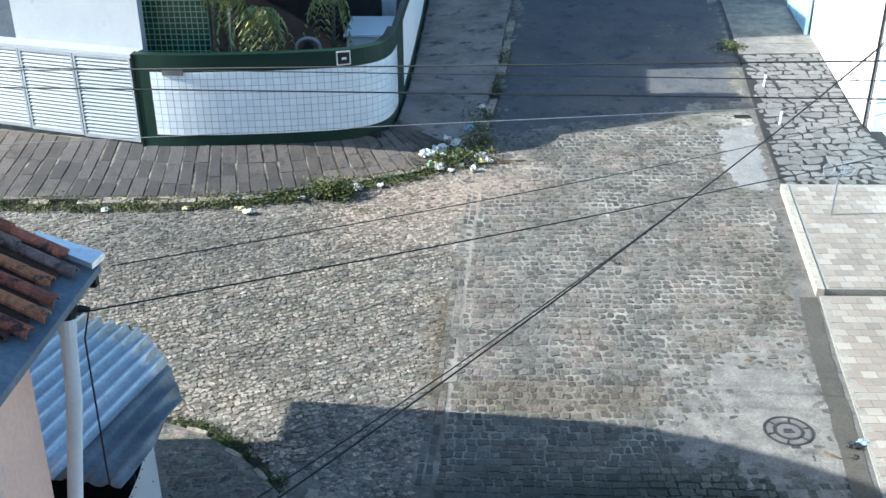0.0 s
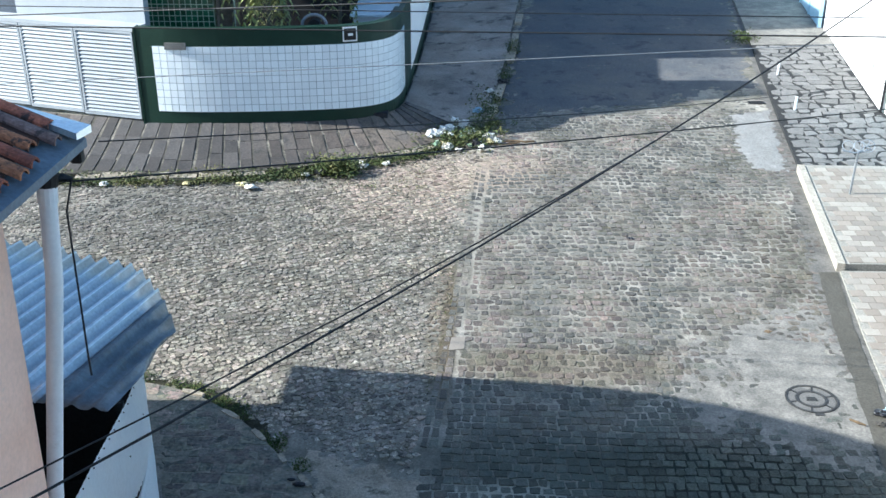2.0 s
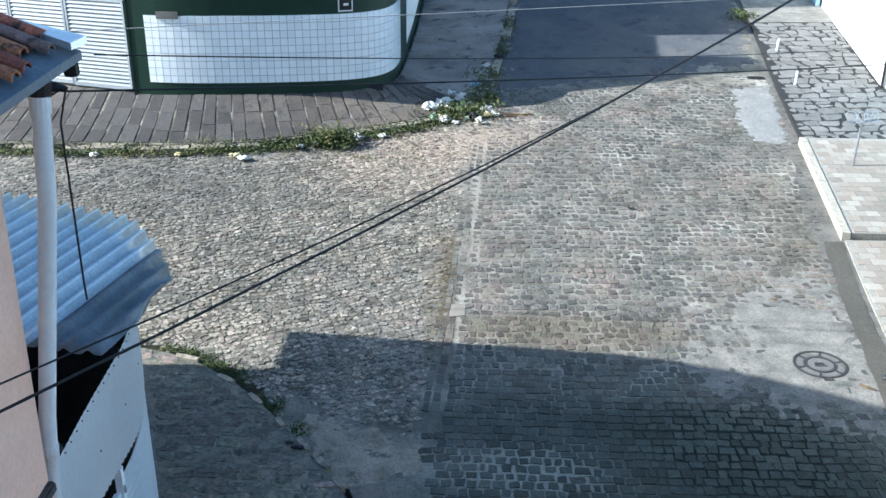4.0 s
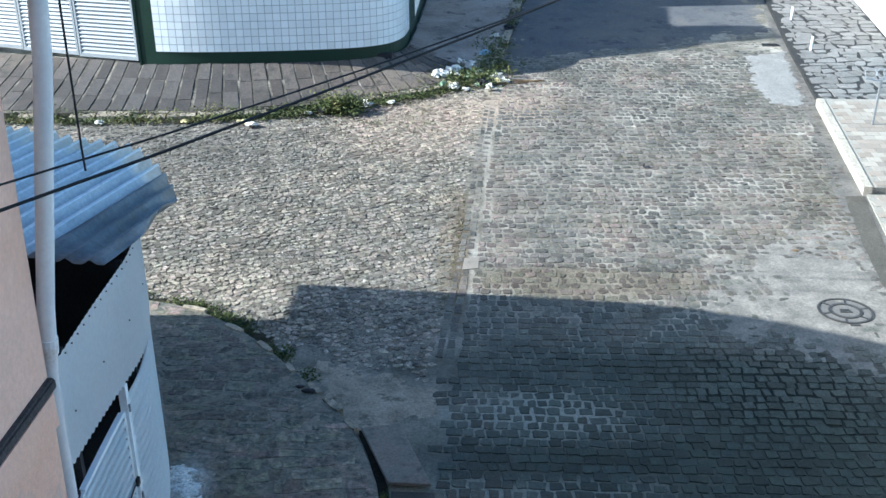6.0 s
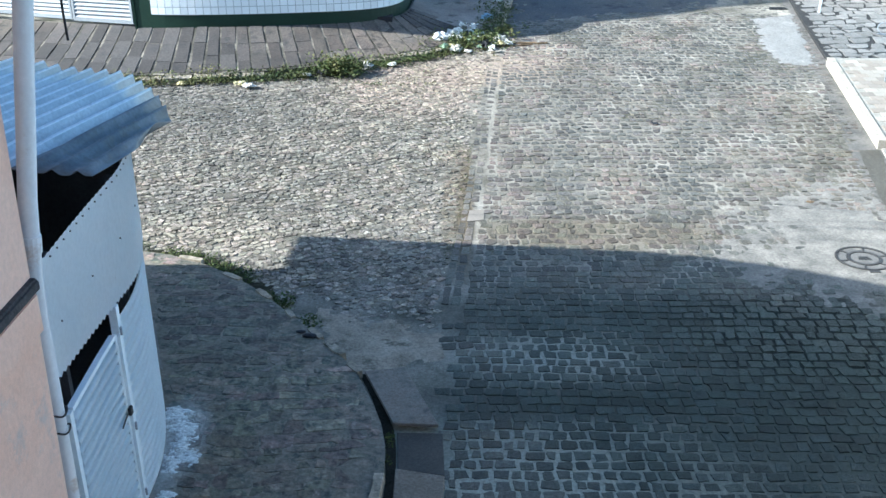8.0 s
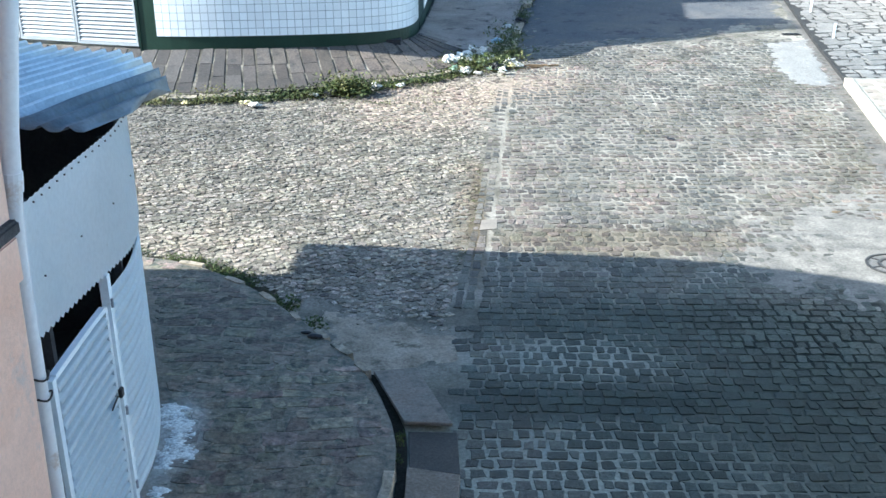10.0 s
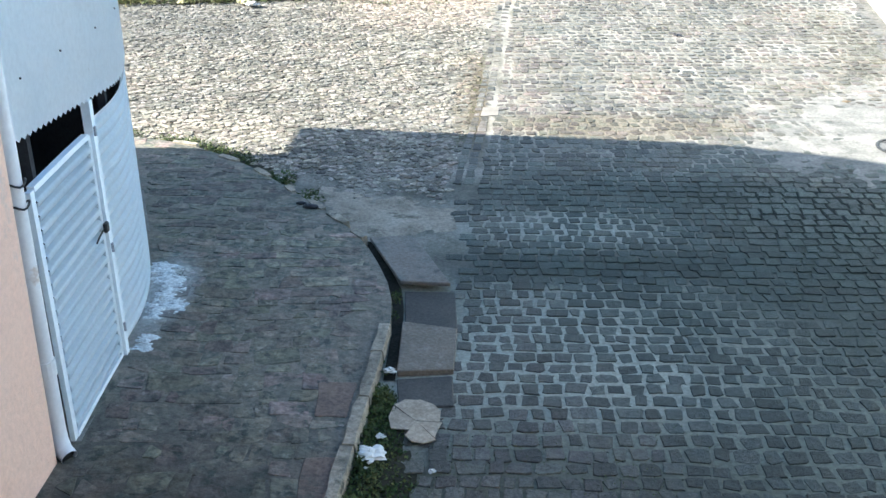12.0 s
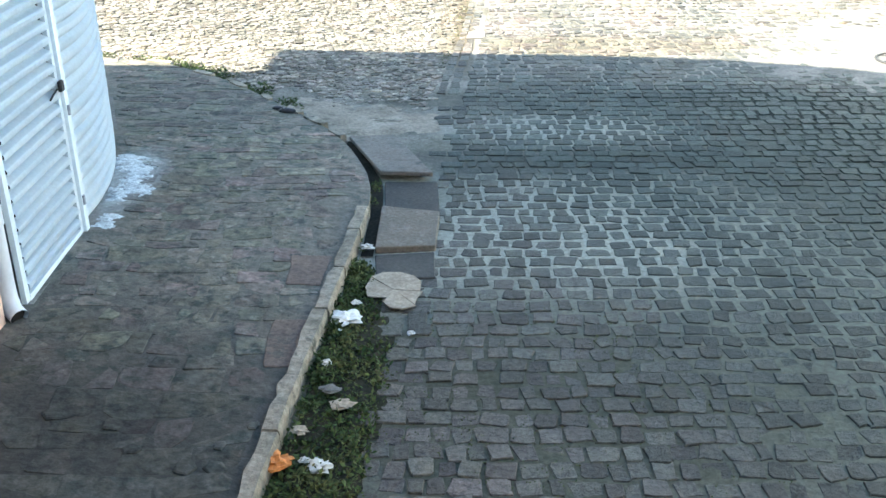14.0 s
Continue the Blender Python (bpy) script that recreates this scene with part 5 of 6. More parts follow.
# the long course down the middle, three stones wide
for off, w in ((-0.075, 0.10), (0.035, 0.12)):
    y = 9.5
    while y < 33:
        l = rng.uniform(0.15, 0.27)
        cx = centre_x(y + l / 2) + off
        if sunk(cx, y) < 0.7 and quad_noise(cx, y, 0.9, 12.0) < 0.5 and not inside((cx, y), FAR_POLY):
            if not (off > 0 and 11.85 < y + l / 2 < 12.25):
                sett(cx, y + l / 2, w - 0.022, l - 0.025, -0.06, 0.010 + rng.uniform(-0.005, 0.005))
        y += l

# side street: rougher rows, set askew
SIDE_FROM = len(VERTS) // 24
ANG = radians(24)
ca, sa = math.cos(ANG), math.sin(ANG)
v = -6.0
while v < 26:
    pitch = rng.uniform(0.076, 0.106)
    u = -14.0 + rng.uniform(0, 0.15)
    while u < 12:
        w = rng.uniform(0.066, 0.125)
        cu, cv = u + w / 2, v + pitch / 2 + 0.12 * noise.noise((u * 1.2, v * 1.2, 2.0)) + 0.03 * noise.noise((u * 4.0, v * 4.0, 7.0)) + rng.uniform(-0.022, 0.022)
        cx, cy = cu * ca - cv * sa, cu * sa + cv * ca
        u += w
        if cx < -13 or cy < 8.8 or cy > 21.5 or cx > centre_x(cy) - 0.15:
            continue
        if inside((cx, cy), FAR_POLY) or inside((cx, cy), NEAR_POLY) or blocked(cx, cy) or sunk(cx, cy) > 0.7:
            continue
        j = rng.uniform(0.006, 0.026)
        sett(cx, cy, w - j, pitch - j * 0.8, ANG + rng.uniform(-0.8, 0.8), 0.0105 + rng.uniform(-0.006, 0.008) - 0.012 * sunk(cx, cy), True)
    v += pitch

# the setts that the camera passes nearest are pieces of their own, the others one field
PER = 24
pick = [k for k in range(len(VERTS) // PER) if 0.0 < VERTS[k * PER + 16][0] < 2.4 and 3.4 < VERTS[k * PER + 16][1] < 5.9][:290]
chosen = set(pick)
local = FACES[:17]
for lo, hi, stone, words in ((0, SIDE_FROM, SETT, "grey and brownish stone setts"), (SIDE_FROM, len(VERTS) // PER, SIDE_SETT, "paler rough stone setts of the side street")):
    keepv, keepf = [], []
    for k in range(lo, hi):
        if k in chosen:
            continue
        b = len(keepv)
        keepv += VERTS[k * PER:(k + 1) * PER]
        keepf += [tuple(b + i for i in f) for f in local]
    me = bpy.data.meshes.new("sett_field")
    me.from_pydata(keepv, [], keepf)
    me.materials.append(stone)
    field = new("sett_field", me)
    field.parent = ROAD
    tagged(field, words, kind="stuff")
for k in pick:
    me = bpy.data.meshes.new("sett")
    me.from_pydata(VERTS[k * PER:(k + 1) * PER], [], local)
    me.materials.append(SETT)
    ob = new("sett", me)
    ob.parent = ROAD

# cement gutter and patches
def blotch(name, poly, z, material, parent=None, label="", wob=0.08, seed=1.0, step=0.05, holes=0.0):
    """A thin uneven skin over a plan polygon with a ragged, broken outline."""
    rim = Curve([(*p,) for p in poly] + [poly[0]], 0)
    x0, x1, y0, y1 = min(p[0] for p in poly) - wob, max(p[0] for p in poly) + wob, min(p[1] for p in poly) - wob, max(p[1] for p in poly) + wob
    nx, ny = int((x1 - x0) / step) + 1, int((y1 - y0) / step) + 1
    bm = bmesh.new()
    made = {}

    def corner(i, j):
        if (i, j) not in made:
            x, y = x0 + i * step, y0 + j * step
            d = rim.gap((x, y))
            d = (d if inside((x, y), poly) else -d) + wob * (noise.noise((x * 2.5, y * 2.5, seed)) + 0.8 * noise.noise((x * 8, y * 8, seed)))
            d -= holes * max(0.0, 0.25 + noise.noise((x * 10, y * 32, seed)) + 0.7 * noise.noise((x * 26, y * 75, seed)))
            x, y = x + 0.3 * step * noise.noise((x * 40, y * 40, 1)), y + 0.3 * step * noise.noise((x * 40, y * 40, 2))
            made[i, j] = (bm.verts.new((x, y, z(x, y) - 0.012 * step01(0.06, -0.02, d))), d)
        return made[i, j]
    for i in range(nx):
        for j in range(ny):
            q = [corner(i, j), corner(i + 1, j), corner(i + 1, j + 1), corner(i, j + 1)]
            if max(c[1] for c in q) > 0:
                bm.faces.new([c[0] for c in q])
    bmesh.ops.delete(bm, geom=[v for v in bm.verts if not v.link_faces], context="VERTS")
    return part(name, bm, material, parent, label, True)


blotch("cement_patch", PATCH, lambda x, y: G(x, y) + 0.0105 + 0.004 * noise.noise((x * 1.6, y * 1.6, 1)) + 0.004 * noise.noise((x * 6, y * 6, 1)), CEMENT, ROAD, "worn grey cement patch", 0.55)
blotch("cement_patch", [(-1.75, 9.55), (-1.3, 9.2), (-0.72, 9.15), (-0.32, 8.85), (-0.22, 8.3), (-0.6, 8.15), (-1.02, 8.0), (-1.45, 8.6)], lambda x, y: 0.010 + 0.008 * noise.noise((x * 3, y * 3, 1)), BROWN_CEMENT, ROAD, "worn grey cement patch", 0.2, 4.0)
blotch("cement_patch", PALE, lambda x, y: G(x, y) + 0.019, WHITE_CEMENT, ROAD, "whitish cement patch", 0.16, 6.0)
# added skin over the far setts, its bluish tone painted as their shade
blotch("worn_skin", [(0.9, 21.2), (2.6, 21.7), (4.4, 22.2), (5.6, 22.9), (6.9, 23.4), (8.2, 33), (2.0, 33), (1.2, 25.4)], lambda x, y: G(x, y) + 0.013 + 0.006 * noise.noise((x * 1.4, y * 1.4, 9)) + 0.005 * noise.noise((x * 6, y * 6, 3)), FAR_SHADE_SKIN, ROAD, "added bluish-grey skin painting the shade over the far setts", 0.5, 14.0, 0.09)
bm = bmesh.new()
rows = []
for i in range(130):
    y = 5.0 + i * 0.24
    xr = RIGHT_KERB.p[-1].x
    for a, b in zip(RIGHT_KERB.p, RIGHT_KERB.p[1:]):
        if a.y <= y <= b.y:
            xr = a.x + (b.x - a.x) * (y - a.y) / (b.y - a.y)
    x0 = right_x(y) + 0.05 + 0.06 * noise.noise((y * 2, 0, 0))
    rows.append([bm.verts.new((x0 + (xr + 0.1 - x0) * k / 3, y, G(x0, y) + (0.002, 0.0085, 0.009, 0.016)[k])) for k in range(4)])
for u, v in zip(rows, rows[1:]):
    for k in range(3):
        bm.faces.new((u[k], u[k + 1], v[k + 1], v[k]))
part("gutter", bm, GUTTER, ROAD, "grey cement gutter", True)
bm = bmesh.new()
rows = []
for i in range(40):
    y = 9.3 + i * 0.13
    xr = 5.47 + (y - 9.38) * 0.145
    rows.append([bm.verts.new((xr - 0.33 + 0.05 * noise.noise((y * 2, 3, 0)) + (0.3) * k, y, G(xr, y) + 0.019)) for k in range(2)])
for u, v in zip(rows, rows[1:]):
    bm.faces.new((u[0], u[1], v[1], v[0]))
part("damp_strip", bm, WET_CEMENT, ROAD, "dark damp cement by the kerb")
bm = bmesh.new()
hexa(bm, [(-0.02, 11.85, -0.02), (0.20, 11.9, -0.02), (0.21, 12.25, -0.02), (0.01, 12.22, -0.02)], [(-0.02, 11.85, 0.017), (0.20, 11.9, 0.017), (0.21, 12.25, 0.019), (0.01, 12.22, 0.018)])
part("pink_stone", bm, MOSAIC, ROAD, "pale pinkish flat stone")


# ---- near kerb, gutter slabs and what lies about them ----
rng = random.Random(31)
near_kerb = thing("kerb", (-0.7, 4.5, 0.05), "worn pale stone kerb along the near pavement", "kerb", "", "structure")
y_end = [s for s in [NEAR_KERB.length * i / 900 for i in range(901)] if NEAR_KERB.at(s).y > 6.35][0]
s = 4.4
while s < y_end:
    l = rng.uniform(0.42, 0.75)
    e = min(s + l - 0.015, y_end)
    bm = bmesh.new()
    n = 5
    ring = []
    for i in range(n + 1):
        t = s + (e - s) * i / n
        c, o = NEAR_KERB.at(t), NEAR_KERB.side(t)
        h = 0.116 + rng.uniform(-0.006, 0.006)
        a, b = c + o * (0.010 + rng.uniform(-0.007, 0.006)), c - o * (0.075 + rng.uniform(-0.014, 0.014))
        am, bmid = a.lerp(b, 0.09), a.lerp(b, 0.94)
        ring.append([bm.verts.new((a.x, a.y, -0.03)), bm.verts.new((a.x, a.y, h - 0.022)), bm.verts.new((am.x, am.y, h)), bm.verts.new((bmid.x, bmid.y, h)), bm.verts.new((b.x, b.y, h - 0.02)), bm.verts.new((b.x, b.y, 0.0))])
    for u, v in zip(ring, ring[1:]):
        for k in range(6):
            bm.faces.new((u[k], u[(k + 1) % 6], v[(k + 1) % 6], v[k]))
    bm.faces.new(ring[0]), bm.faces.new(ring[-1][::-1])
    part("kerb_stone", bm, KERB, near_kerb)
    s = e + 0.015
for x, y, l, w, ang in ((-1.08, 8.03, 0.22, 0.08, 2.2), (-1.32, 8.40, 0.34, 0.09, 2.25), (-1.55, 8.70, 0.26, 0.08, 2.2), (-1.88, 9.12, 0.2, 0.07, 2.1), (-2.25, 9.58, 0.3, 0.08, 2.25), (-2.7, 10.02, 0.3, 0.08, 2.5), (-3.3, 10.5, 0.34, 0.08, 2.8)):
    bm = bmesh.new()
    d, o = Vector((math.cos(ang), math.sin(ang))), Vector((-math.sin(ang), math.cos(ang)))
    q = [Vector((x, y)) + d * l / 2 * a + o * w / 2 * b for a, b in ((-1, -0.8), (0.2, -1.1), (1, -0.6), (0.9, 0.9), (-0.3, 1.1), (-1, 0.7))]
    hexa(bm, [(p.x, p.y, 0.0) for p in q], [(p.x * 0.94 + x * 0.06, p.y * 0.94 + y * 0.06, 0.105) for p in q])
    part("kerb_stone", bm, KERB, near_kerb)


def slab(name, q, zs, thick, material, label):
    bm = bmesh.new()
    hexa(bm, [(x, y, z - thick) for (x, y), z in zip(q, zs)], [(x, y, z) for (x, y), z in zip(q, zs)])
    bmesh.ops.bevel(bm, geom=bm.edges[:], offset=0.006, segments=1, affect="EDGES")
    return tagged(part(name, bm, material), label, "slab", "gutter slabs")


SLAB_GREY = mat("gutter_slab", [(0.16, 0.152, 0.132), (0.215, 0.192, 0.165), (0.20, 0.168, 0.142)], 0.35, 40, 0.85, 0.35, 0.1, spots=(0.075, 0.075, 0.07), spot_size=0.2, spot_at=0.6)
SLAB_BROWN = mat("brown_gutter_slab", [(0.175, 0.15, 0.12), (0.24, 0.20, 0.158)], 0.3, 40, 0.85, 0.35, 0.1, spots=(0.26, 0.235, 0.20), spot_size=0.15, spot_at=0.6)
# dark tone puts the shade of the sunken gutter slab into colour
SLAB_DARK = mat("dark_gutter_slab", [(0.065, 0.060, 0.054), (0.095, 0.086, 0.074)], 0.3, 40, 0.75, 0.3, 0.1)
slab("gutter_slab", [(-0.975, 8.0), (-0.60, 8.12), (-0.235, 7.09), (-0.635, 7.10)], [0.075, 0.05, 0.085, 0.095], 0.035, SLAB_GREY, "loose grey concrete slab tilted over the gutter")
slab("gutter_slab", [(-0.575, 6.50), (-0.165, 6.42), (-0.175, 5.83), (-0.56, 5.78)], [0.055, 0.045, 0.05, 0.06], 0.05, SLAB_BROWN, "brownish concrete slab over the gutter")
slab("gutter_slab", [(-0.60, 7.06), (-0.20, 7.05), (-0.165, 6.45), (-0.56, 6.53)], [0.022, 0.024, 0.024, 0.02], 0.04, SLAB_DARK, "sunken concrete slab in the gutter, darkened as shaded")
slab("gutter_slab", [(-0.56, 5.74), (-0.18, 5.79), (-0.16, 5.42), (-0.52, 5.40)], [0.02, 0.022, 0.022, 0.02], 0.04, SLAB_DARK, "dark low concrete slab below the gutter")
# flat black strip that paints the shade inside the gutter slot
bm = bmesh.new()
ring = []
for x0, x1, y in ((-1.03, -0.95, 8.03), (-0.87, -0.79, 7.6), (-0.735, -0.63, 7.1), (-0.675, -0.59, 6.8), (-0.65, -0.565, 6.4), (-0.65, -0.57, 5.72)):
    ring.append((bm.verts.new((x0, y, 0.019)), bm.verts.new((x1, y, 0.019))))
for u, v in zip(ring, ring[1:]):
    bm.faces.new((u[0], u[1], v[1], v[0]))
part("gutter_mud", bm, SLOT_SHADE, ROAD, "black strip painted as the shade of the open gutter")
for x, y, r in ((-1.70, 8.70, 0.03), (-1.60, 8.62, 0.045)):
    bm = bmesh.new()
    bmesh.ops.create_icosphere(bm, subdivisions=2, radius=r)
    for v in bm.verts:
        n = noise.noise(v.co * 14 + Vector((x, y, 0)))
        v.co = Vector((v.co.x * 1.7, v.co.y * 0.8, v.co.z * 0.6)) * (1 + 0.4 * n) + Vector((x, y, near_top(x, y) + 0.02))
    tagged(part("black_rag", bm, BAG_BLACK), "crumpled black rag on the kerb", "rag", "black rags")


# ---- plants ----
def leaves(bm, x, y, z, n, spread, height, size, rng):
    """A tuft of small leaves and blades round a spot."""
    for _ in range(n):
        a, r = rng.uniform(0, 6.283), spread * math.sqrt(rng.random())
        h = height * rng.random() ** 1.3 * (1 - 0.5 * r / max(spread, 0.01))
        c = Vector((x + r * math.cos(a), y + r * math.sin(a), z + h))
        t = rng.uniform(0, 6.283)
        d = Vector((math.cos(t), math.sin(t), rng.uniform(-0.3, 1.1))).normalized() * size * rng.uniform(0.6, 1.5)
        w = d.cross(Vector((rng.uniform(-1, 1), rng.uniform(-1, 1), 1))).normalized() * size * rng.uniform(0.14, 0.34)
        bm.faces.new([bm.verts.new(c), bm.verts.new(c + d * 0.5 + w), bm.verts.new(c + d), bm.verts.new(c + d * 0.5 - w)])


rng = random.Random(41)
bm = bmesh.new()
for _ in range(1500):
    y = rng.uniform(2.6, 5.62)
    x0, x1 = -0.80 + 0.05 * (y - 3.4), -0.38 - 0.19 * max(0, y - 4.45) - 0.06 * max(0, 4.2 - y)
    u = rng.random()
    x = x0 + (x1 - x0) * u
    dens = 1.0 + 1.5 * noise.noise((x * 5, y * 4, 7)) - 0.5 * max(0, u - 0.7)
    if rng.random() < dens:
        leaves(bm, x, y, 0.0, 9, 0.05, (0.03 + 0.05 * (1 - u)) * (0.6 + 0.9 * max(0, 0.5 + noise.noise((x * 7, y * 7, 1)))), 0.028, rng)
blotch("gutter_soil", [(-0.80, 2.6), (-0.78, 3.6), (-0.72, 4.6), (-0.66, 5.6), (-0.58, 5.6), (-0.42, 4.8), (-0.38, 4.2), (-0.44, 3.2), (-0.48, 2.6)], lambda x, y: 0.016 + 0.006 * noise.noise((x * 9, y * 9, 2)), SOIL, ROAD, "dark damp soil under the gutter grass", 0.06, 31.0)
joint_moss = bmesh.new()
for _ in range(1500):
    x, y = rng.uniform(-0.42, 1.5), rng.uniform(2.6, 5.3)
    if rng.random() < 0.5 + 1.6 * noise.noise((x * 1.7, y * 1.7, 22)) - 0.35 * max(0, x):
        leaves(joint_moss, x, y, 0.006, 4, 0.03, 0.008, 0.012, rng)
tagged(part("joint_moss", joint_moss, MOSS), "dark green moss between the setts", "moss", "", "stuff")
for y0 in (6.95, 7.0, 6.88, 6.6, 5.85):
    for _ in range(5):
        leaves(bm, -0.655 + rng.gauss(0, 0.02), y0 + rng.gauss(0, 0.04), 0.02, 8, 0.03, 0.04, 0.02, rng)
tagged(part("gutter_grass", bm, MOSS), "low dark green grass and moss along the near kerb", "grass", "", "stuff")
bm = bmesh.new()
s_corner = [q for q in [NEAR_KERB.length * i / 900 for i in range(901)] if NEAR_KERB.at(q).y > 9.3][0]
s_far = [q for q in [NEAR_KERB.length * i / 900 for i in range(901)] if NEAR_KERB.at(q).x < -4.6 and NEAR_KERB.at(q).y > 9][0]
rim = [s_corner + (s_far - s_corner) * i / 14 for i in range(15)]
edge = [NEAR_KERB.at(t) - NEAR_KERB.side(t) * 0.02 for t in rim] + [NEAR_KERB.at(t) + NEAR_KERB.side(t) * (0.05 + 0.20 * step01(0, 5, k)) for k, t in reversed(list(enumerate(rim)))]
blotch("gutter_soil", [(p.x, p.y) for p in edge], lambda x, y: 0.018 + 0.006 * noise.noise((x * 9, y * 9, 2)), SOIL, ROAD, "dark soil along the corner kerb", 0.14, 33.0, 0.035)
for _ in range(400):
    s = rng.uniform(0, 1)
    t = s_corner + (s_far - s_corner) * s
    p = NEAR_KERB.at(t) + NEAR_KERB.side(t) * (rng.uniform(-0.04, 0.30) if s > 0.25 else rng.uniform(-0.03, 0.08))
    if noise.noise((t * 2.2, 3, 8)) > -0.1:
        leaves(bm, p.x, p.y, 0.02, 11, 0.08, 0.06, 0.03, rng)
for x, y, n in ((-1.70, 9.02, 10), (-2.0, 9.5, 7), (-2.9, 10.35, 10)):
    for _ in range(n):
        leaves(bm, x + rng.gauss(0, 0.06), y + rng.gauss(0, 0.08), 0.01, 16, 0.06, 0.12, 0.04, rng)
for _ in range(46):
    y = rng.uniform(10.6, 14.6)
    leaves(bm, centre_x(y) - 0.16 + rng.gauss(0, 0.03), y, G(0, y), 9, 0.05, 0.03, 0.02, rng)
tagged(part("kerb_weeds", bm, MOSS), "straggling green weeds along the corner kerb", "weeds", "", "stuff")
rim = [5.0 + 12.5 * i / 30 for i in range(31)]
edge = [FAR_KERB.at(t) - FAR_KERB.side(t) * 0.02 for t in rim] + [FAR_KERB.at(t) + FAR_KERB.side(t) * 0.24 for t in rim[::-1]]
blotch("gutter_soil", [(p.x, p.y) for p in edge], lambda x, y: G(x, y) + 0.022 + 0.006 * noise.noise((x * 9, y * 9, 2)), SOIL, ROAD, "dark soil along the far kerb", 0.16, 35.0)
bm = bmesh.new()
for _ in range(1800):
    s = rng.uniform(4.5, 23.3)
    p, o = FAR_KERB.at(s), FAR_KERB.side(s)
    dens = 0.62 + 0.7 * noise.noise((s * 0.9, 4, 0)) + (0.4 if 11.2 < s < 15.2 else 0) - (0.45 if s > 18.3 else 0)
    if rng.random() > dens:
        continue
    k = rng.uniform(-0.05, 0.42) if s < 17.5 else rng.uniform(-0.1, 0.2)
    q = p + o * k
    tall = (0.20 + 0.26 * max(0, noise.noise((s * 1.3, 9, 0)) + 0.15)) * (1.0 if k < 0.15 else 0.55)
    leaves(bm, q.x, q.y, G(q.x, q.y) + 0.02, 15, 0.10, tall, 0.05, rng)
for _ in range(170):
    x, y = rng.uniform(-3.6, 0.2), rng.uniform(17.6, 19.2)
    if not inside((x, y), FAR_POLY) and noise.noise((x * 1.5, y * 1.5, 3)) > 0.05:
        leaves(bm, x, y, G(x, y) + 0.01, 9, 0.12, 0.05, 0.035, rng)
for _ in range(60):
    x, y = rng.gauss(0.45, 0.2), rng.gauss(20.9, 0.9)
    leaves(bm, x, y, G(x, y) + 0.12, 9, 0.14, 0.34, 0.07, rng)
for _ in range(90):
    x, y = rng.gauss(-2.45, 0.26), rng.gauss(18.35, 0.16)
    leaves(bm, x, y, G(x, y) + 0.06, 16, 0.09, 0.55 * rng.uniform(0.4, 1), 0.075, rng)
for _ in range(150):
    x, y = rng.gauss(-0.1, 0.45), rng.gauss(19.95, 0.35)
    leaves(bm, x, y, G(x, y) + 0.08, 14, 0.12, 0.26, 0.06, rng)
tagged(part("roadside_weeds", bm, LEAF), "green and yellowing weeds along the far kerb", "weeds", "", "stuff")
bm = bmesh.new()
for _ in range(44):
    x, y = rng.gauss(7.45, 0.2), rng.gauss(27.1, 0.25)
    leaves(bm, x, y, G(x, y) + 0.04, 12, 0.14, 0.26, 0.07, rng)
tagged(part("kerb_weeds", bm, MOSS), "dark green weed clump beside the right kerb", "weeds", "", "stuff")


# ---- litter ----
def crumple(name, x, y, z, size, flat, material, label, seed, group=""):
    """A crumpled bag or wrapper lying at a spot."""
    bm = bmesh.new()
    bmesh.ops.create_icosphere(bm, subdivisions=3, radius=1.0)
    for v in bm.verts:
        d = v.co.normalized()
        n = 0.55 * noise.noise(d * 1.7 + Vector((seed, 0, 0))) + 0.6 * (0.35 - abs(noise.noise(d * 3.3 + Vector((0, seed, 0))))) + 0.35 * (0.3 - abs(noise.noise(d * 7 + Vector((0, 0, seed)))))
        r = size * max(0.2, 0.62 + n)
        v.co = Vector((d.x * r * 1.2, d.y * r, max(-0.2 * flat, d.z) * r * flat)) + Vector((x, y, z + 0.16 * size * flat))
    return tagged(part(name, bm, material), label, "litter", group)


crumple("paper_scrap", -0.645, 4.83, 0.045, 0.09, 0.45, BAG_WHITE, "crumpled white paper on the gutter grass", 1.0, "near litter")
for i, (x, y, r) in enumerate(((-0.60, 5.02, 0.028), (-0.685, 4.35, 0.03), (-0.66, 4.70, 0.012), (-0.67, 3.52, 0.025), (-0.27, 4.72, 0.025), (-0.61, 5.79, 0.04))):
    crumple("paper_scrap", x, y, 0.05 if x < -0.4 else 0.02, r, 0.6, BAG_WHITE, "small white paper scrap by the kerb", 2.0 + i, "near litter")
crumple("plastic_cup", -0.60, 3.48, 0.04, 0.055, 0.8, BAG_WHITE, "crushed whitish plastic cup in the grass", 9.0, "near litter")
crumple("fruit_peel", -0.80, 3.50, 0.05, 0.075, 0.6, ORANGE, "orange fruit peel on the gutter grass", 11.0, "near litter")
crumple("dead_leaf", -0.56, 3.98, 0.04, 0.06, 0.3, CARDBOARD, "tan dead leaf on the gutter grass", 12.0, "near litter")
crumple("dead_leaf", -0.635, 4.10, 0.05, 0.05, 0.3, SLAB_GREY, "grey-green wilted leaf on the grass", 13.0, "near litter")
crumple("dead_leaf", -0.73, 3.75, 0.05, 0.045, 0.3, CARDBOARD, "tan dead leaf on the gutter grass", 14.0, "near litter")
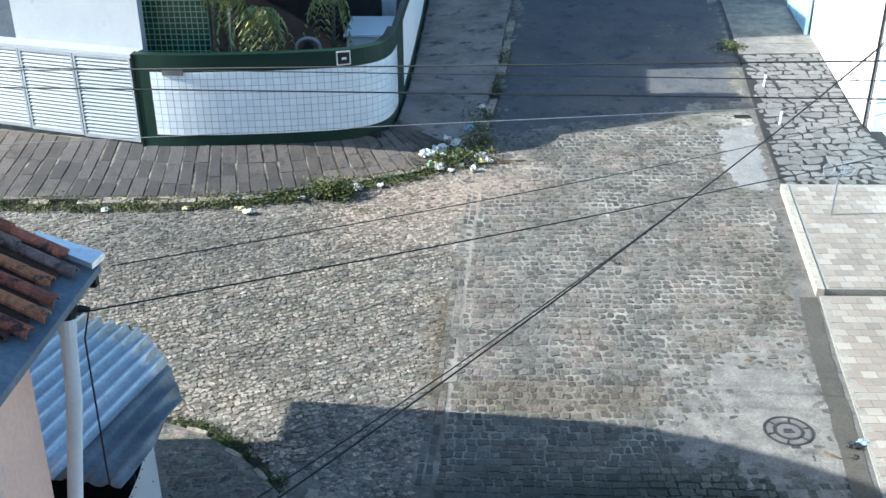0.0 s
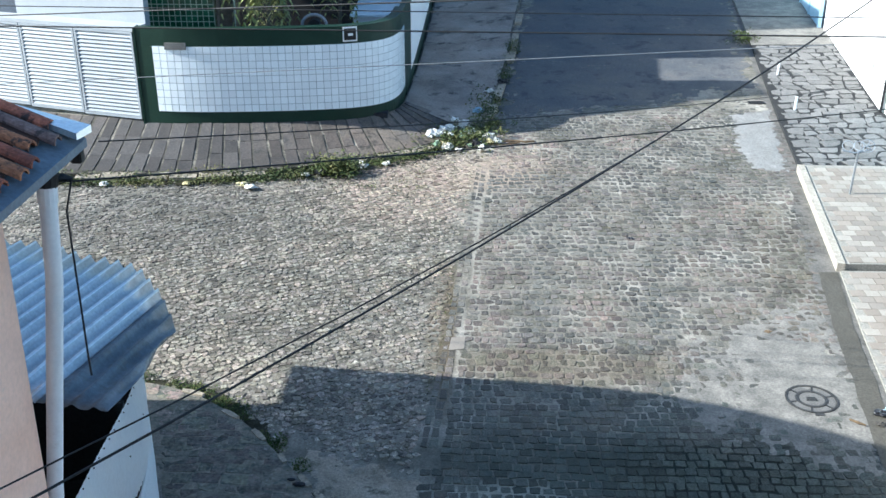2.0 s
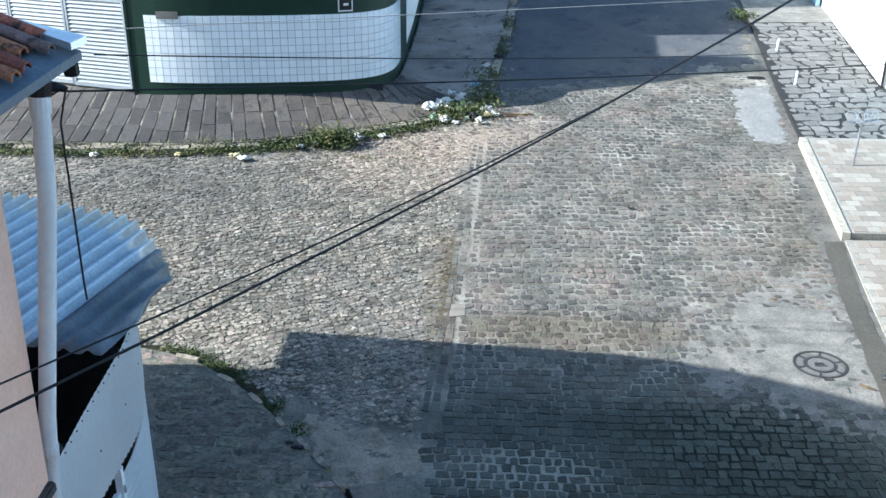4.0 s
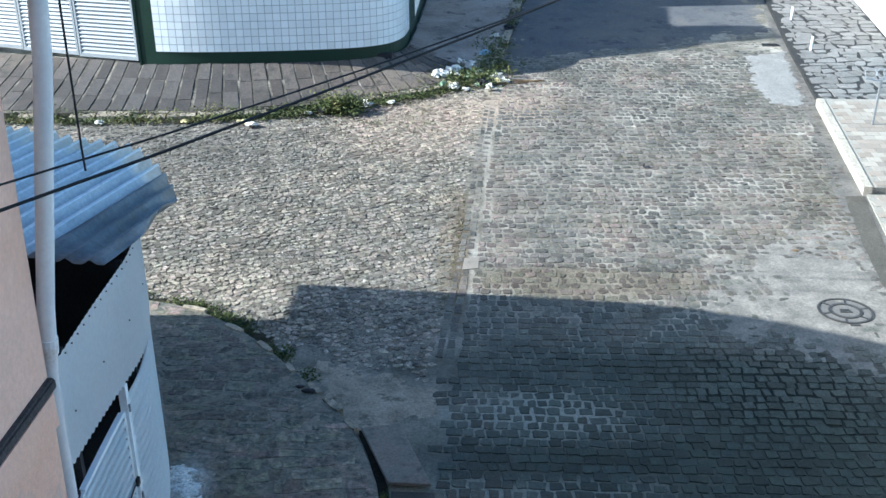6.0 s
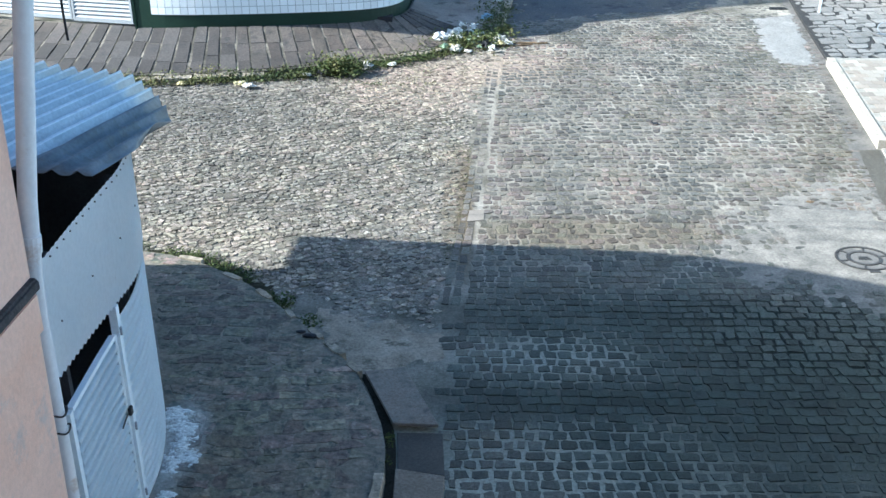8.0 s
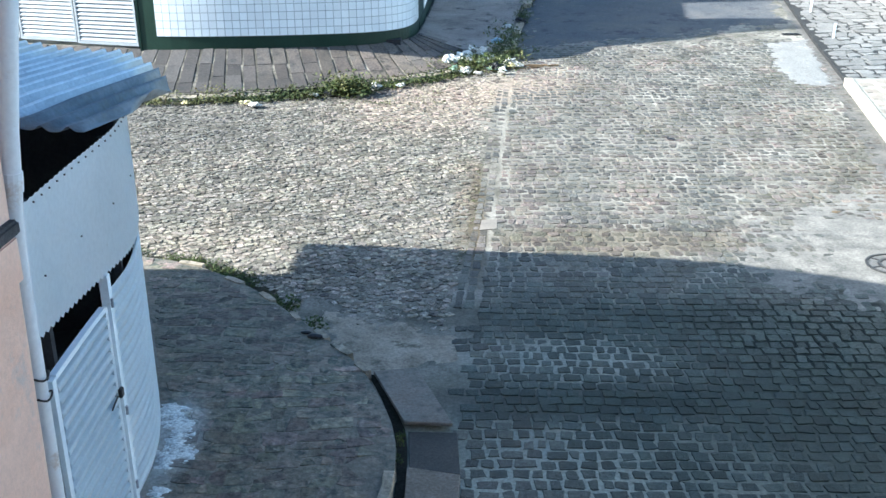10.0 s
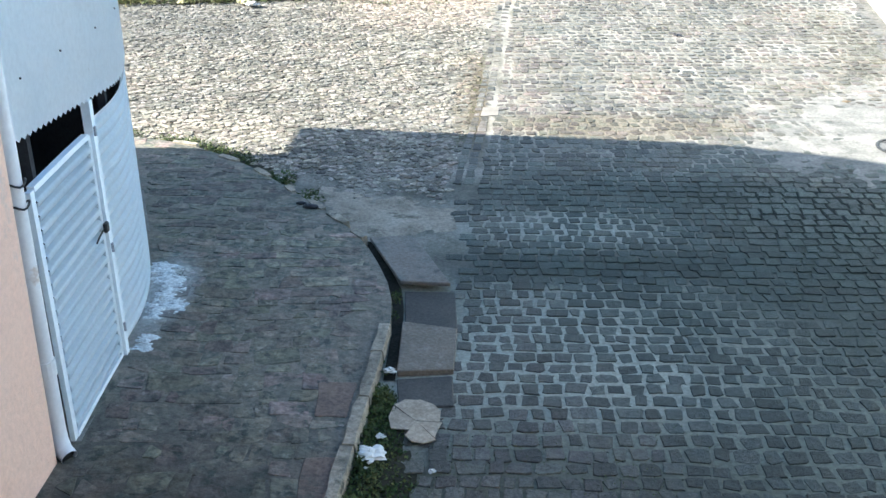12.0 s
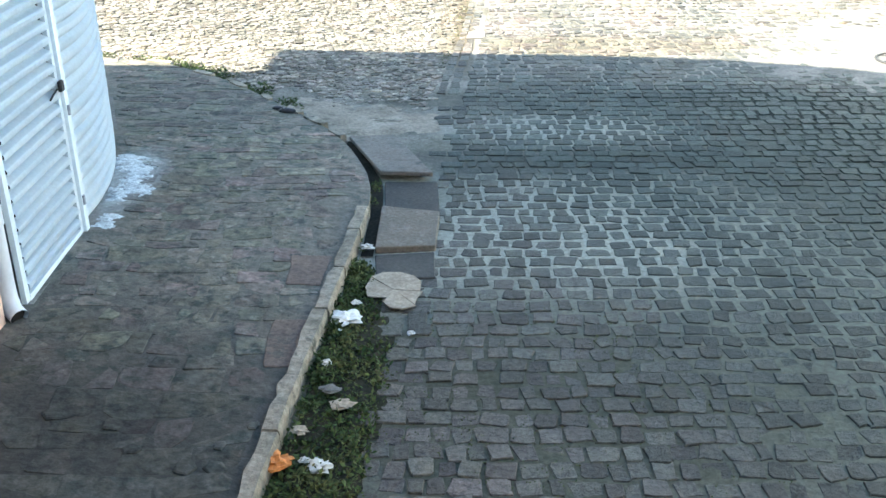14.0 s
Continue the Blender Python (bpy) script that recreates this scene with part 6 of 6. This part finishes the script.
cb = [(-0.545, 5.40), (-0.48, 5.47), (-0.385, 5.47), (-0.30, 5.42), (-0.235, 5.33), (-0.235, 5.22), (-0.265, 5.12), (-0.265, 5.03), (-0.335, 4.98), (-0.40, 4.99), (-0.455, 5.05), (-0.43, 5.12), (-0.545, 5.14), (-0.565, 5.26)]
cardboard = thing("cardboard", (-0.4, 5.2, 0.02), "flattened piece of dirty creased cardboard on the setts", "cardboard")
cx, cy = -0.395, 5.22
for k, sector in enumerate(((0, 1, 2), (2, 3, 4, 5), (5, 6, 7), (7, 8, 9, 10, 11), (11, 12, 13, 0))):
    bm = bmesh.new()
    pts = [(cx, cy)]
    for i in sector:
        pts.append((cb[i][0] + rng.uniform(-0.012, 0.012), cb[i][1] + rng.uniform(-0.014, 0.014)))
    zz = [0.034] + [0.028 + 0.02 * abs(noise.noise((cb[i][0] * 9, cb[i][1] * 9, k))) for i in sector]
    sh = [(px * 0.985 + 0.015 * sum(p[0] for p in pts) / len(pts), py * 0.985 + 0.015 * sum(p[1] for p in pts) / len(pts)) for px, py in pts]
    hexa(bm, [(px, py, z - 0.007 + 0.003 * (k % 2)) for (px, py), z in zip(sh, zz)], [(px, py, z + 0.003 * (k % 2)) for (px, py), z in zip(sh, zz)])
    part("flap", bm, CARDBOARD, cardboard)

FAR_LIT = [(-4.02, 17.55, 0.13, 0.5, BAG_WHITE, "white_bag"), (-4.22, 17.68, 0.11, 0.5, YELLOW, "wrapper"), (-1.95, 18.62, 0.11, 1.1, BAG_WHITE, "white_bag"),
           (-2.75, 18.30, 0.16, 0.6, BAG_BLACK, "black_bag"), (-3.05, 18.2, 0.1, 0.5, BAG_WHITE, "white_bag"), (-1.5, 18.75, 0.09, 0.6, BAG_WHITE, "white_bag"),
           (-0.62, 19.95, 0.17, 0.9, BAG_WHITE, "white_bag"), (-0.38, 20.12, 0.16, 0.8, BAG_WHITE, "white_bag"), (-0.52, 19.62, 0.13, 0.8, BAG_GREEN, "green_bag"),
           (-0.28, 19.50, 0.15, 0.7, BAG_WHITE, "white_bag"), (0.02, 20.0, 0.15, 0.7, BAG_GREEN, "green_bag"), (0.22, 19.62, 0.12, 0.6, BAG_BLUE, "blue_bag"),
           (0.48, 19.72, 0.12, 0.6, BAG_BLACK, "black_bag"), (0.58, 19.98, 0.15, 0.8, BAG_WHITE, "white_bag"), (0.72, 19.72, 0.12, 0.7, BAG_WHITE, "white_bag"),
           (-0.05, 19.35, 0.09, 0.5, BAG_WHITE, "white_bag"), (0.05, 20.45, 0.15, 0.8, BAG_WHITE, "white_bag"), (-0.15, 20.75, 0.13, 0.8, BAG_WHITE, "white_bag"),
           (0.35, 21.3, 0.14, 0.7, BAG_BLUE, "blue_bag"), (0.6, 22.6, 0.12, 0.7, BAG_WHITE, "white_bag"), (0.25, 20.25, 0.13, 0.7, BAG_WHITE, "white_bag"),
           (-6.9, 17.62, 0.10, 0.5, BAG_WHITE, "white_bag"), (-5.3, 17.7, 0.08, 0.6, YELLOW, "wrapper"), (0.9, 23.4, 0.15, 0.8, BAG_BLACK, "black_bag")]
WORD = {"white_bag": "crumpled white plastic bag among the weeds", "wrapper": "crumpled yellowish wrapper among the weeds", "black_bag": "crumpled black plastic bag at the far kerb",
        "green_bag": "crumpled pale green plastic bag among the weeds", "blue_bag": "crumpled pale blue plastic bag in the rubbish"}
for i, (x, y, r, f, m, n) in enumerate(FAR_LIT):
    base = G(x, y) + (0.12 if inside((x, y), FAR_POLY) else 0.02)
    crumple(n, x, y, base + 0.03, r * 0.92, f * 1.1, m, WORD[n], 20.0 + i * 1.7, "far litter")
for i in range(16):
    x, y = rng.gauss(0.1, 0.38), rng.gauss(19.85, 0.28)
    base = G(x, y) + (0.12 if inside((x, y), FAR_POLY) else 0.02)
    n, m = rng.choice((("white_bag", BAG_WHITE), ("white_bag", BAG_WHITE), ("white_bag", BAG_WHITE), ("green_bag", BAG_GREEN), ("black_bag", BAG_BLACK), ("wrapper", YELLOW)))
    crumple(n, x, y, base + 0.05, rng.uniform(0.06, 0.13), 0.9, m, WORD[n], 200.0 + i * 1.3, "far litter")
for i in range(14):
    x, y = 0.95 + rng.gauss(0, 0.25), 19.75 + rng.gauss(0, 0.08)
    bm = bmesh.new()
    a = rng.uniform(-0.4, 0.4)
    l = rng.uniform(0.08, 0.2)
    tube(bm, [(x - l * math.cos(a), y - l * math.sin(a), G(x, y) + 0.03), (x + l * math.cos(a), y + l * math.sin(a), G(x, y) + 0.035)], 0.012, 5)
    tagged(part("dry_stalk", bm, DRY_LEAF), "dry orange-brown stalk by the rubbish", "stalk", "dry stalks")
bm = bmesh.new()
tube(bm, [(5.06, 10.28, 0.03), (5.14, 10.20, 0.035), (5.22, 10.15, 0.03)], [0.012, 0.018, 0.01], 6)
tagged(part("stick", bm, DRY_LEAF), "short brown stick on the cement", "stick")
for i, (x, y, r, m) in enumerate(((5.50, 10.42, 0.10, BAG_BLACK), (5.40, 10.18, 0.06, SLAB_DARK), (5.62, 10.48, 0.08, BAG_BLUE))):
    crumple("debris", x, y, 0.03, r, 0.5, m, "dark rubbish caught at the kerb", 70.0 + i, "kerb debris")
for i, (x, y) in enumerate(((4.62, 12.55), (4.78, 12.50), (4.9, 12.42), (4.70, 12.62), (5.2, 13.0))):
    crumple("dead_leaf", x, y, G(x, y) + 0.012, 0.05, 0.15, DRY_LEAF if i < 1 else SLAB_DARK, "dry leaf on the cement patch", 80.0 + i, "dry leaves")
crumple("dark_stone", 2.98, 15.45, G(2.98, 15.45) + 0.01, 0.06, 0.5, BAG_BLACK, "small dark lump on the setts", 91.0)

for k, spot in enumerate(([(-2.56, 7.12), (-2.45, 7.1), (-2.33, 6.93), (-2.24, 6.7), (-2.21, 6.42), (-2.30, 6.12), (-2.42, 6.2), (-2.5, 6.7), (-2.58, 7.0)], [(-2.36, 5.98), (-2.25, 5.96), (-2.25, 5.76), (-2.36, 5.78)])):
    blotch("paint_spill", spot, lambda x, y: near_top(x, y) + 0.0125, SPILL, near_pavement, "splash of white paint by the shed", 0.10, 9.0 + k, 0.009, 0.115)

# broken pale stones on the near pavement
for i, (x, y, r) in enumerate(((-1.16, 3.38, 0.07), (-1.03, 3.38, 0.06), (-1.05, 3.55, 0.05), (-1.42, 3.48, 0.055), (-0.93, 3.72, 0.045), (-1.55, 3.66, 0.06), (-1.82, 3.7, 0.07))):
    ring = [Vector((x + r * rng.uniform(0.6, 1.3) * math.cos(a), y + r * rng.uniform(0.6, 1.2) * math.sin(a))) for a in [k * 1.047 for k in range(6)]]
    part("broken_stone", flag_bm(ring, near_top, 0.010, 0.004, rng, 0.006), FLAG, near_pavement)

# drain mouth and weeds by the far right kerb
for x, y in ((6.72, 22.3),):
    drain = thing("drain_cover", (x, y, G(x, y)), "dark iron drain grating beside the stone kerb", "drain")
    for k in range(4):
        bm = bmesh.new()
        box(bm, x - 0.17, x + 0.17, y - 0.10 + k * 0.055, y - 0.07 + k * 0.055, G(x, y) - 0.02, G(x, y) + 0.017)
        part("grate_bar", bm, BLACK, drain)
    bm = bmesh.new()
    box(bm, x - 0.20, x + 0.20, y - 0.12, y + 0.12, G(x, y) - 0.03, G(x, y) + 0.012)
    part("frame", bm, IRON, drain)

# ---- street furniture on the right ----
for x, y in ((7.40, 21.6), (7.62, 24.0)):
    z = G(x, y) + 0.08
    ob = thing("bollard", (x, y, z), "short white metal post on the stone pavement", "bollard", "white posts")
    bm = bmesh.new()
    tube(bm, [(x, y, z), (x + 0.01, y, z + 0.30)], 0.024, 10)
    part("tube", bm, WHITE_METAL, ob)
    bm = bmesh.new()
    tube(bm, [(x + 0.01, y, z + 0.30), (x + 0.01, y, z + 0.315)], 0.03, 10)
    part("cap", bm, WHITE_METAL, ob)
x, y, z = 7.19, 17.07, right_top(7.19, 17.07)
stand = thing("metal_stand", (x, y, z), "thin metal pole topped by pale blue bent wire", "stand")
bm = bmesh.new()
tube(bm, [(x, y, z), (x + 0.02, y, z + 0.8)], 0.022, 8)
part("pole", bm, WIRE_GREY, stand)
bm = bmesh.new()
tube(bm, [(x - 0.26, y, z + 0.84), (x - 0.05, y, z + 0.80), (x + 0.26, y + 0.02, z + 0.86)], 0.012, 6)
part("arm", bm, STEEL, stand)
for cxx, r in ((0.17, 0.13), (0.02, 0.09), (-0.18, 0.10)):
    bm = bmesh.new()
    tube(bm, [(x + cxx + r * math.cos(a), y + 0.05 * math.sin(a), z + 0.93 + r * 0.8 * math.sin(a)) for a in [k * math.pi / 8 for k in range(17)]], 0.006, 6)
    part("wire_loop", bm, STEEL, stand)
bm = bmesh.new()
for a in (0.3, 1.35, 2.4):
    tube(bm, [(x + 0.17 - 0.12 * math.cos(a), y, z + 0.93 - 0.1 * math.sin(a)), (x + 0.17 + 0.12 * math.cos(a), y, z + 0.93 + 0.1 * math.sin(a))], 0.006, 5)
part("cross_wires", bm, STEEL, stand)

# ---- paving pieces ----
rng = random.Random(51)
region = [(p.x, p.y) for p in NEAR_KERB.p if 2.0 < p.y < 11.0 and p.x > -4.5] + [(-4.2, 10.35), (-3.86, 10.3)] + [(p.x + 0.08, p.y) for p in SHED.p[::-1]] + [(-2.3, 4.4), (-2.3, 2.0)]
flags = []
CLAY_SLABS = ((-1.06, -0.82, 5.13, 5.57), (-1.02, -0.84, 4.22, 4.74))
for x0, x1, y0, y1 in CLAY_SLABS:
    bm = flag_bm([Vector(p) for p in ((x0 + 0.03, y0), (x1, y0 + 0.02), (x1 + 0.02, y1), (x0, y1 - 0.03))], near_top, 0.008, 0.006, rng, 0.004)
    part("clay_slab", bm, CLAY_PAVE, near_pavement, "faded reddish clay slab")


def warp(x, y):
    return Vector((x + 0.10 * noise.noise((x * 1.1, y * 1.1, 3)) + 0.03 * noise.noise((x * 4, y * 4, 8)) - 0.08 * (y - 4), y + 0.12 * noise.noise((x * 0.9, y * 0.9, 6)) + 0.03 * noise.noise((x * 4, y * 4, 5)) + 0.12 * (x + 2)))


stones = []
y = 1.6
while y < 11.2:
    h = rng.uniform(0.10, 0.21) if y > 4.1 else rng.uniform(0.17, 0.25)
    x = -5.2 + rng.uniform(0, 0.3)
    while x < 0.2:
        w = rng.choice((0.10, 0.14, 0.18, 0.22, 0.27, 0.34) if y > 4.1 else (0.16, 0.2, 0.25, 0.3, 0.38))
        parts = [(y, y + h)] if h < 0.22 or w > 0.3 or rng.random() < 0.6 else [(y, y + h * 0.5), (y + h * 0.5, y + h)]
        for ya, yb in parts:
            j = [rng.uniform(-0.024, 0.024) for _ in range(8)]
            poly = [warp(x + j[0], ya + j[1]), warp(x + w + j[2], ya + j[3]), warp(x + w + j[4], yb + j[5]), warp(x + j[6], yb + j[7])]
            if rng.random() < 0.5:
                k = rng.randrange(4)
                a, b, c2 = poly[k - 1], poly[k], poly[(k + 1) % 4]
                poly[k:k + 1] = [b.lerp(a, 0.3), b.lerp(c2, 0.3)]
            stones.append((sum(poly, Vector((0, 0))) / len(poly), poly))
        x += w
    y += h
for c, poly in stones:
    if not inside(c, region) or any(x0 < c.x < x1 and y0 < c.y < y1 for x0, x1, y0, y1 in CLAY_SLABS) or NEAR_KERB.gap(c) < (0.135 if c.y < 6.4 else 0.07):
        continue
    keep = []
    for p in poly:
        k = 0
        while (not inside(p, region) or (NEAR_KERB.gap(p) < 0.095 and c.y < 6.4)) and k < 8:
            p = p.lerp(c, 0.2)
            k += 1
        keep.append(p)
    flags.append(keep)
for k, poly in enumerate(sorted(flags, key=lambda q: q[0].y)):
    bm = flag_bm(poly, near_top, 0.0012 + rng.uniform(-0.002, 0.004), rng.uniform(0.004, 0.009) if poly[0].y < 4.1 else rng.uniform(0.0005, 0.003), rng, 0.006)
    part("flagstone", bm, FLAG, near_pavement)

# far pavement: long slabs laid across, in three lengths
u_corner = [i / 400 for i in range(401) if FAR_KERB.at(FAR_KERB.length * i / 400).y > 20.3 and i > 150][0]
u = 0.13
while u < u_corner:
    wdt = rng.uniform(0.0076, 0.0094)
    cuts = [0.035, rng.uniform(0.25, 0.42), rng.uniform(0.58, 0.72), 0.985]
    for v0, v1 in zip(cuts, cuts[1:]):
        bm = bmesh.new()
        g = rng.uniform(0.0003, 0.0012)
        lift = 0.010 + rng.uniform(-0.005, 0.006)
        k = [rng.uniform(-0.0004, 0.0004) for _ in range(4)]
        q = [(u + g + k[0], v0 + 0.004), (u + wdt - g + k[1], v0 + 0.004), (u + wdt - g + k[2], v1 - 0.004), (u + g + k[3], v1 - 0.004)]
        hexa(bm, [far_point(a, b, -0.03) for a, b in q], [far_point(a, b, lift) for a, b in q])
        part("slab", bm, SLAB, far_pavement)
    u += wdt
bm = bmesh.new()
rows = [[bm.verts.new(far_point(u_corner + (0.9 - u_corner) * i / 40, 0.02 + 0.96 * k / 6, 0.014 + 0.006 * noise.noise((i * 0.6, k, 4)))) for k in range(7)] for i in range(41)]
for a, b in zip(rows, rows[1:]):
    for k in range(6):
        bm.faces.new((a[k], a[k + 1], b[k + 1], b[k]))
part("cement_skin", bm, DARK_CEMENT, far_pavement, "dark worn cement", True)
u = 0.10
while u < 0.70:
    wdt = rng.uniform(0.012, 0.02)
    if rng.random() < 0.8:
        bm = bmesh.new()
        q = [(u + 0.0006, -0.075), (u + wdt - 0.0006, -0.075), (u + wdt - 0.0006, 0.025), (u + 0.0006, 0.025)]
        dz = rng.uniform(-0.03, 0.012)
        hexa(bm, [far_point(a, b, -0.16) for a, b in q], [far_point(a, b, dz) for a, b in q])
        part("kerb_stone", bm, KERB, far_pavement)
    u += wdt

# crazy paving
def right_edge(y):
    for a, b in zip(RIGHT_KERB.p, RIGHT_KERB.p[1:]):
        if a.y <= y <= b.y:
            return a.x + (b.x - a.x) * (y - a.y) / (b.y - a.y)
    return 6.6


region = [(right_edge(y) + 0.05, y) for y in (18.46, 21.5, 24, 26.4)] + [(9.75, 26.4), (9.2, 21.4), (9.5, 18.46)]
rough = []
y = 18.1
while y < 26.8:
    h = rng.uniform(0.22, 0.38)
    x = 6.2 + rng.uniform(0, 0.3)
    while x < 10:
        w = rng.uniform(0.20, 0.42)
        split = [(y, y + h)] if rng.random() < 0.75 or h < 0.33 else [(y, y + h * 0.5), (y + h * 0.5, y + h)]
        for ya, yb in split:
            poly = []
            for px, py in ((x, ya), (x + w, ya), (x + w, yb), (x, yb)):
                n1, n2 = noise.noise((px * 1.9, py * 1.9, 41)), noise.noise((px * 1.7, py * 1.7, 47))
                poly.append(Vector((px + 0.20 * n1 + rng.uniform(-0.045, 0.045), py + 0.20 * n2 + rng.uniform(-0.04, 0.04))))
            for k in sorted(rng.sample(range(4), rng.choice((0, 1, 1, 2))), reverse=True):
                a, b, d = poly[k - 1], poly[k], poly[(k + 1) % len(poly)]
                poly[k:k + 1] = [b.lerp(a, rng.uniform(0.2, 0.42)), b.lerp(d, rng.uniform(0.2, 0.42))]
            rough.append((sum(poly, Vector((0, 0))) / len(poly), poly))
        x += w
    y += h
for c, poly in rough:
    if not inside(c, region):
        continue
    keep = []
    for p in poly:
        k = 0
        while not inside(p, region) and k < 8:
            p = p.lerp(c, 0.2)
            k += 1
        keep.append(p)
    part("paving_stone", flag_bm(keep, right_top, 0.008, rng.uniform(0.018, 0.038), rng, 0.004), FLAG_R, stone_pavement)
bm = bmesh.new()
hexa(bm, [(7.55, 26.45, right_top(7.5, 26.4)), (9.78, 26.45, right_top(9.7, 26.4)), (9.85, 27.25, right_top(9.8, 27.2)), (7.64, 27.25, right_top(7.6, 27.2))],
     [(7.55, 26.45, right_top(7.5, 26.4) + 0.012), (9.78, 26.45, right_top(9.7, 26.4) + 0.012), (9.85, 27.25, right_top(9.8, 27.2) + 0.012), (7.64, 27.25, right_top(7.6, 27.2) + 0.012)])
part("cement_strip", bm, CEMENT, stone_pavement)

# beige pavers
PAVERS = [mat("paver_" + n, c, 0.8, 35, 0.85, 0.2, 0.10, grain_amt=0.1) for n, c in (("beige", [(0.255, 0.22, 0.185), (0.30, 0.262, 0.222)]), ("white", [(0.31, 0.28, 0.24), (0.36, 0.33, 0.288)]), ("grey", [(0.23, 0.203, 0.175), (0.265, 0.238, 0.207)]))]
count = 0
rest = [bmesh.new() for _ in PAVERS]
for bed, y0, y1 in ((paver_high, 14.46, 18.36), (paver_low, 9.0, 14.34)):
    y = y0
    j = 0
    while y + 0.2 < y1:
        x = right_edge(y + 0.1) + (0.16 if bed is paver_high else 0.05) + (0.11 if j % 2 else 0.0)
        while x + 0.24 < 9.5:
            k = 0 if rng.random() < 0.5 else (1 if rng.random() < 0.62 else 2)
            near = x < 7.6 and count < 300
            bm = bmesh.new() if near else rest[k]
            w, d = 0.225, 0.19
            z = right_top(x + 0.1, y + 0.1)
            q = [(x, y), (x + w - 0.008, y), (x + w - 0.008, y + d - 0.008), (x, y + d - 0.008)]
            hexa(bm, [(a, b, right_top(a, min(b, y1)) - 0.02) for a, b in q], [(a, b, right_top(a, min(b, y1)) + 0.004) for a, b in q])
            if near:
                part("paver", bm, PAVERS[k], bed)
                count += 1
            x += w
        y += 0.19
        j += 1
for k, bm in enumerate(rest):
    tagged(part("paver_field", bm, PAVERS[k], paver_low), kind="stuff")
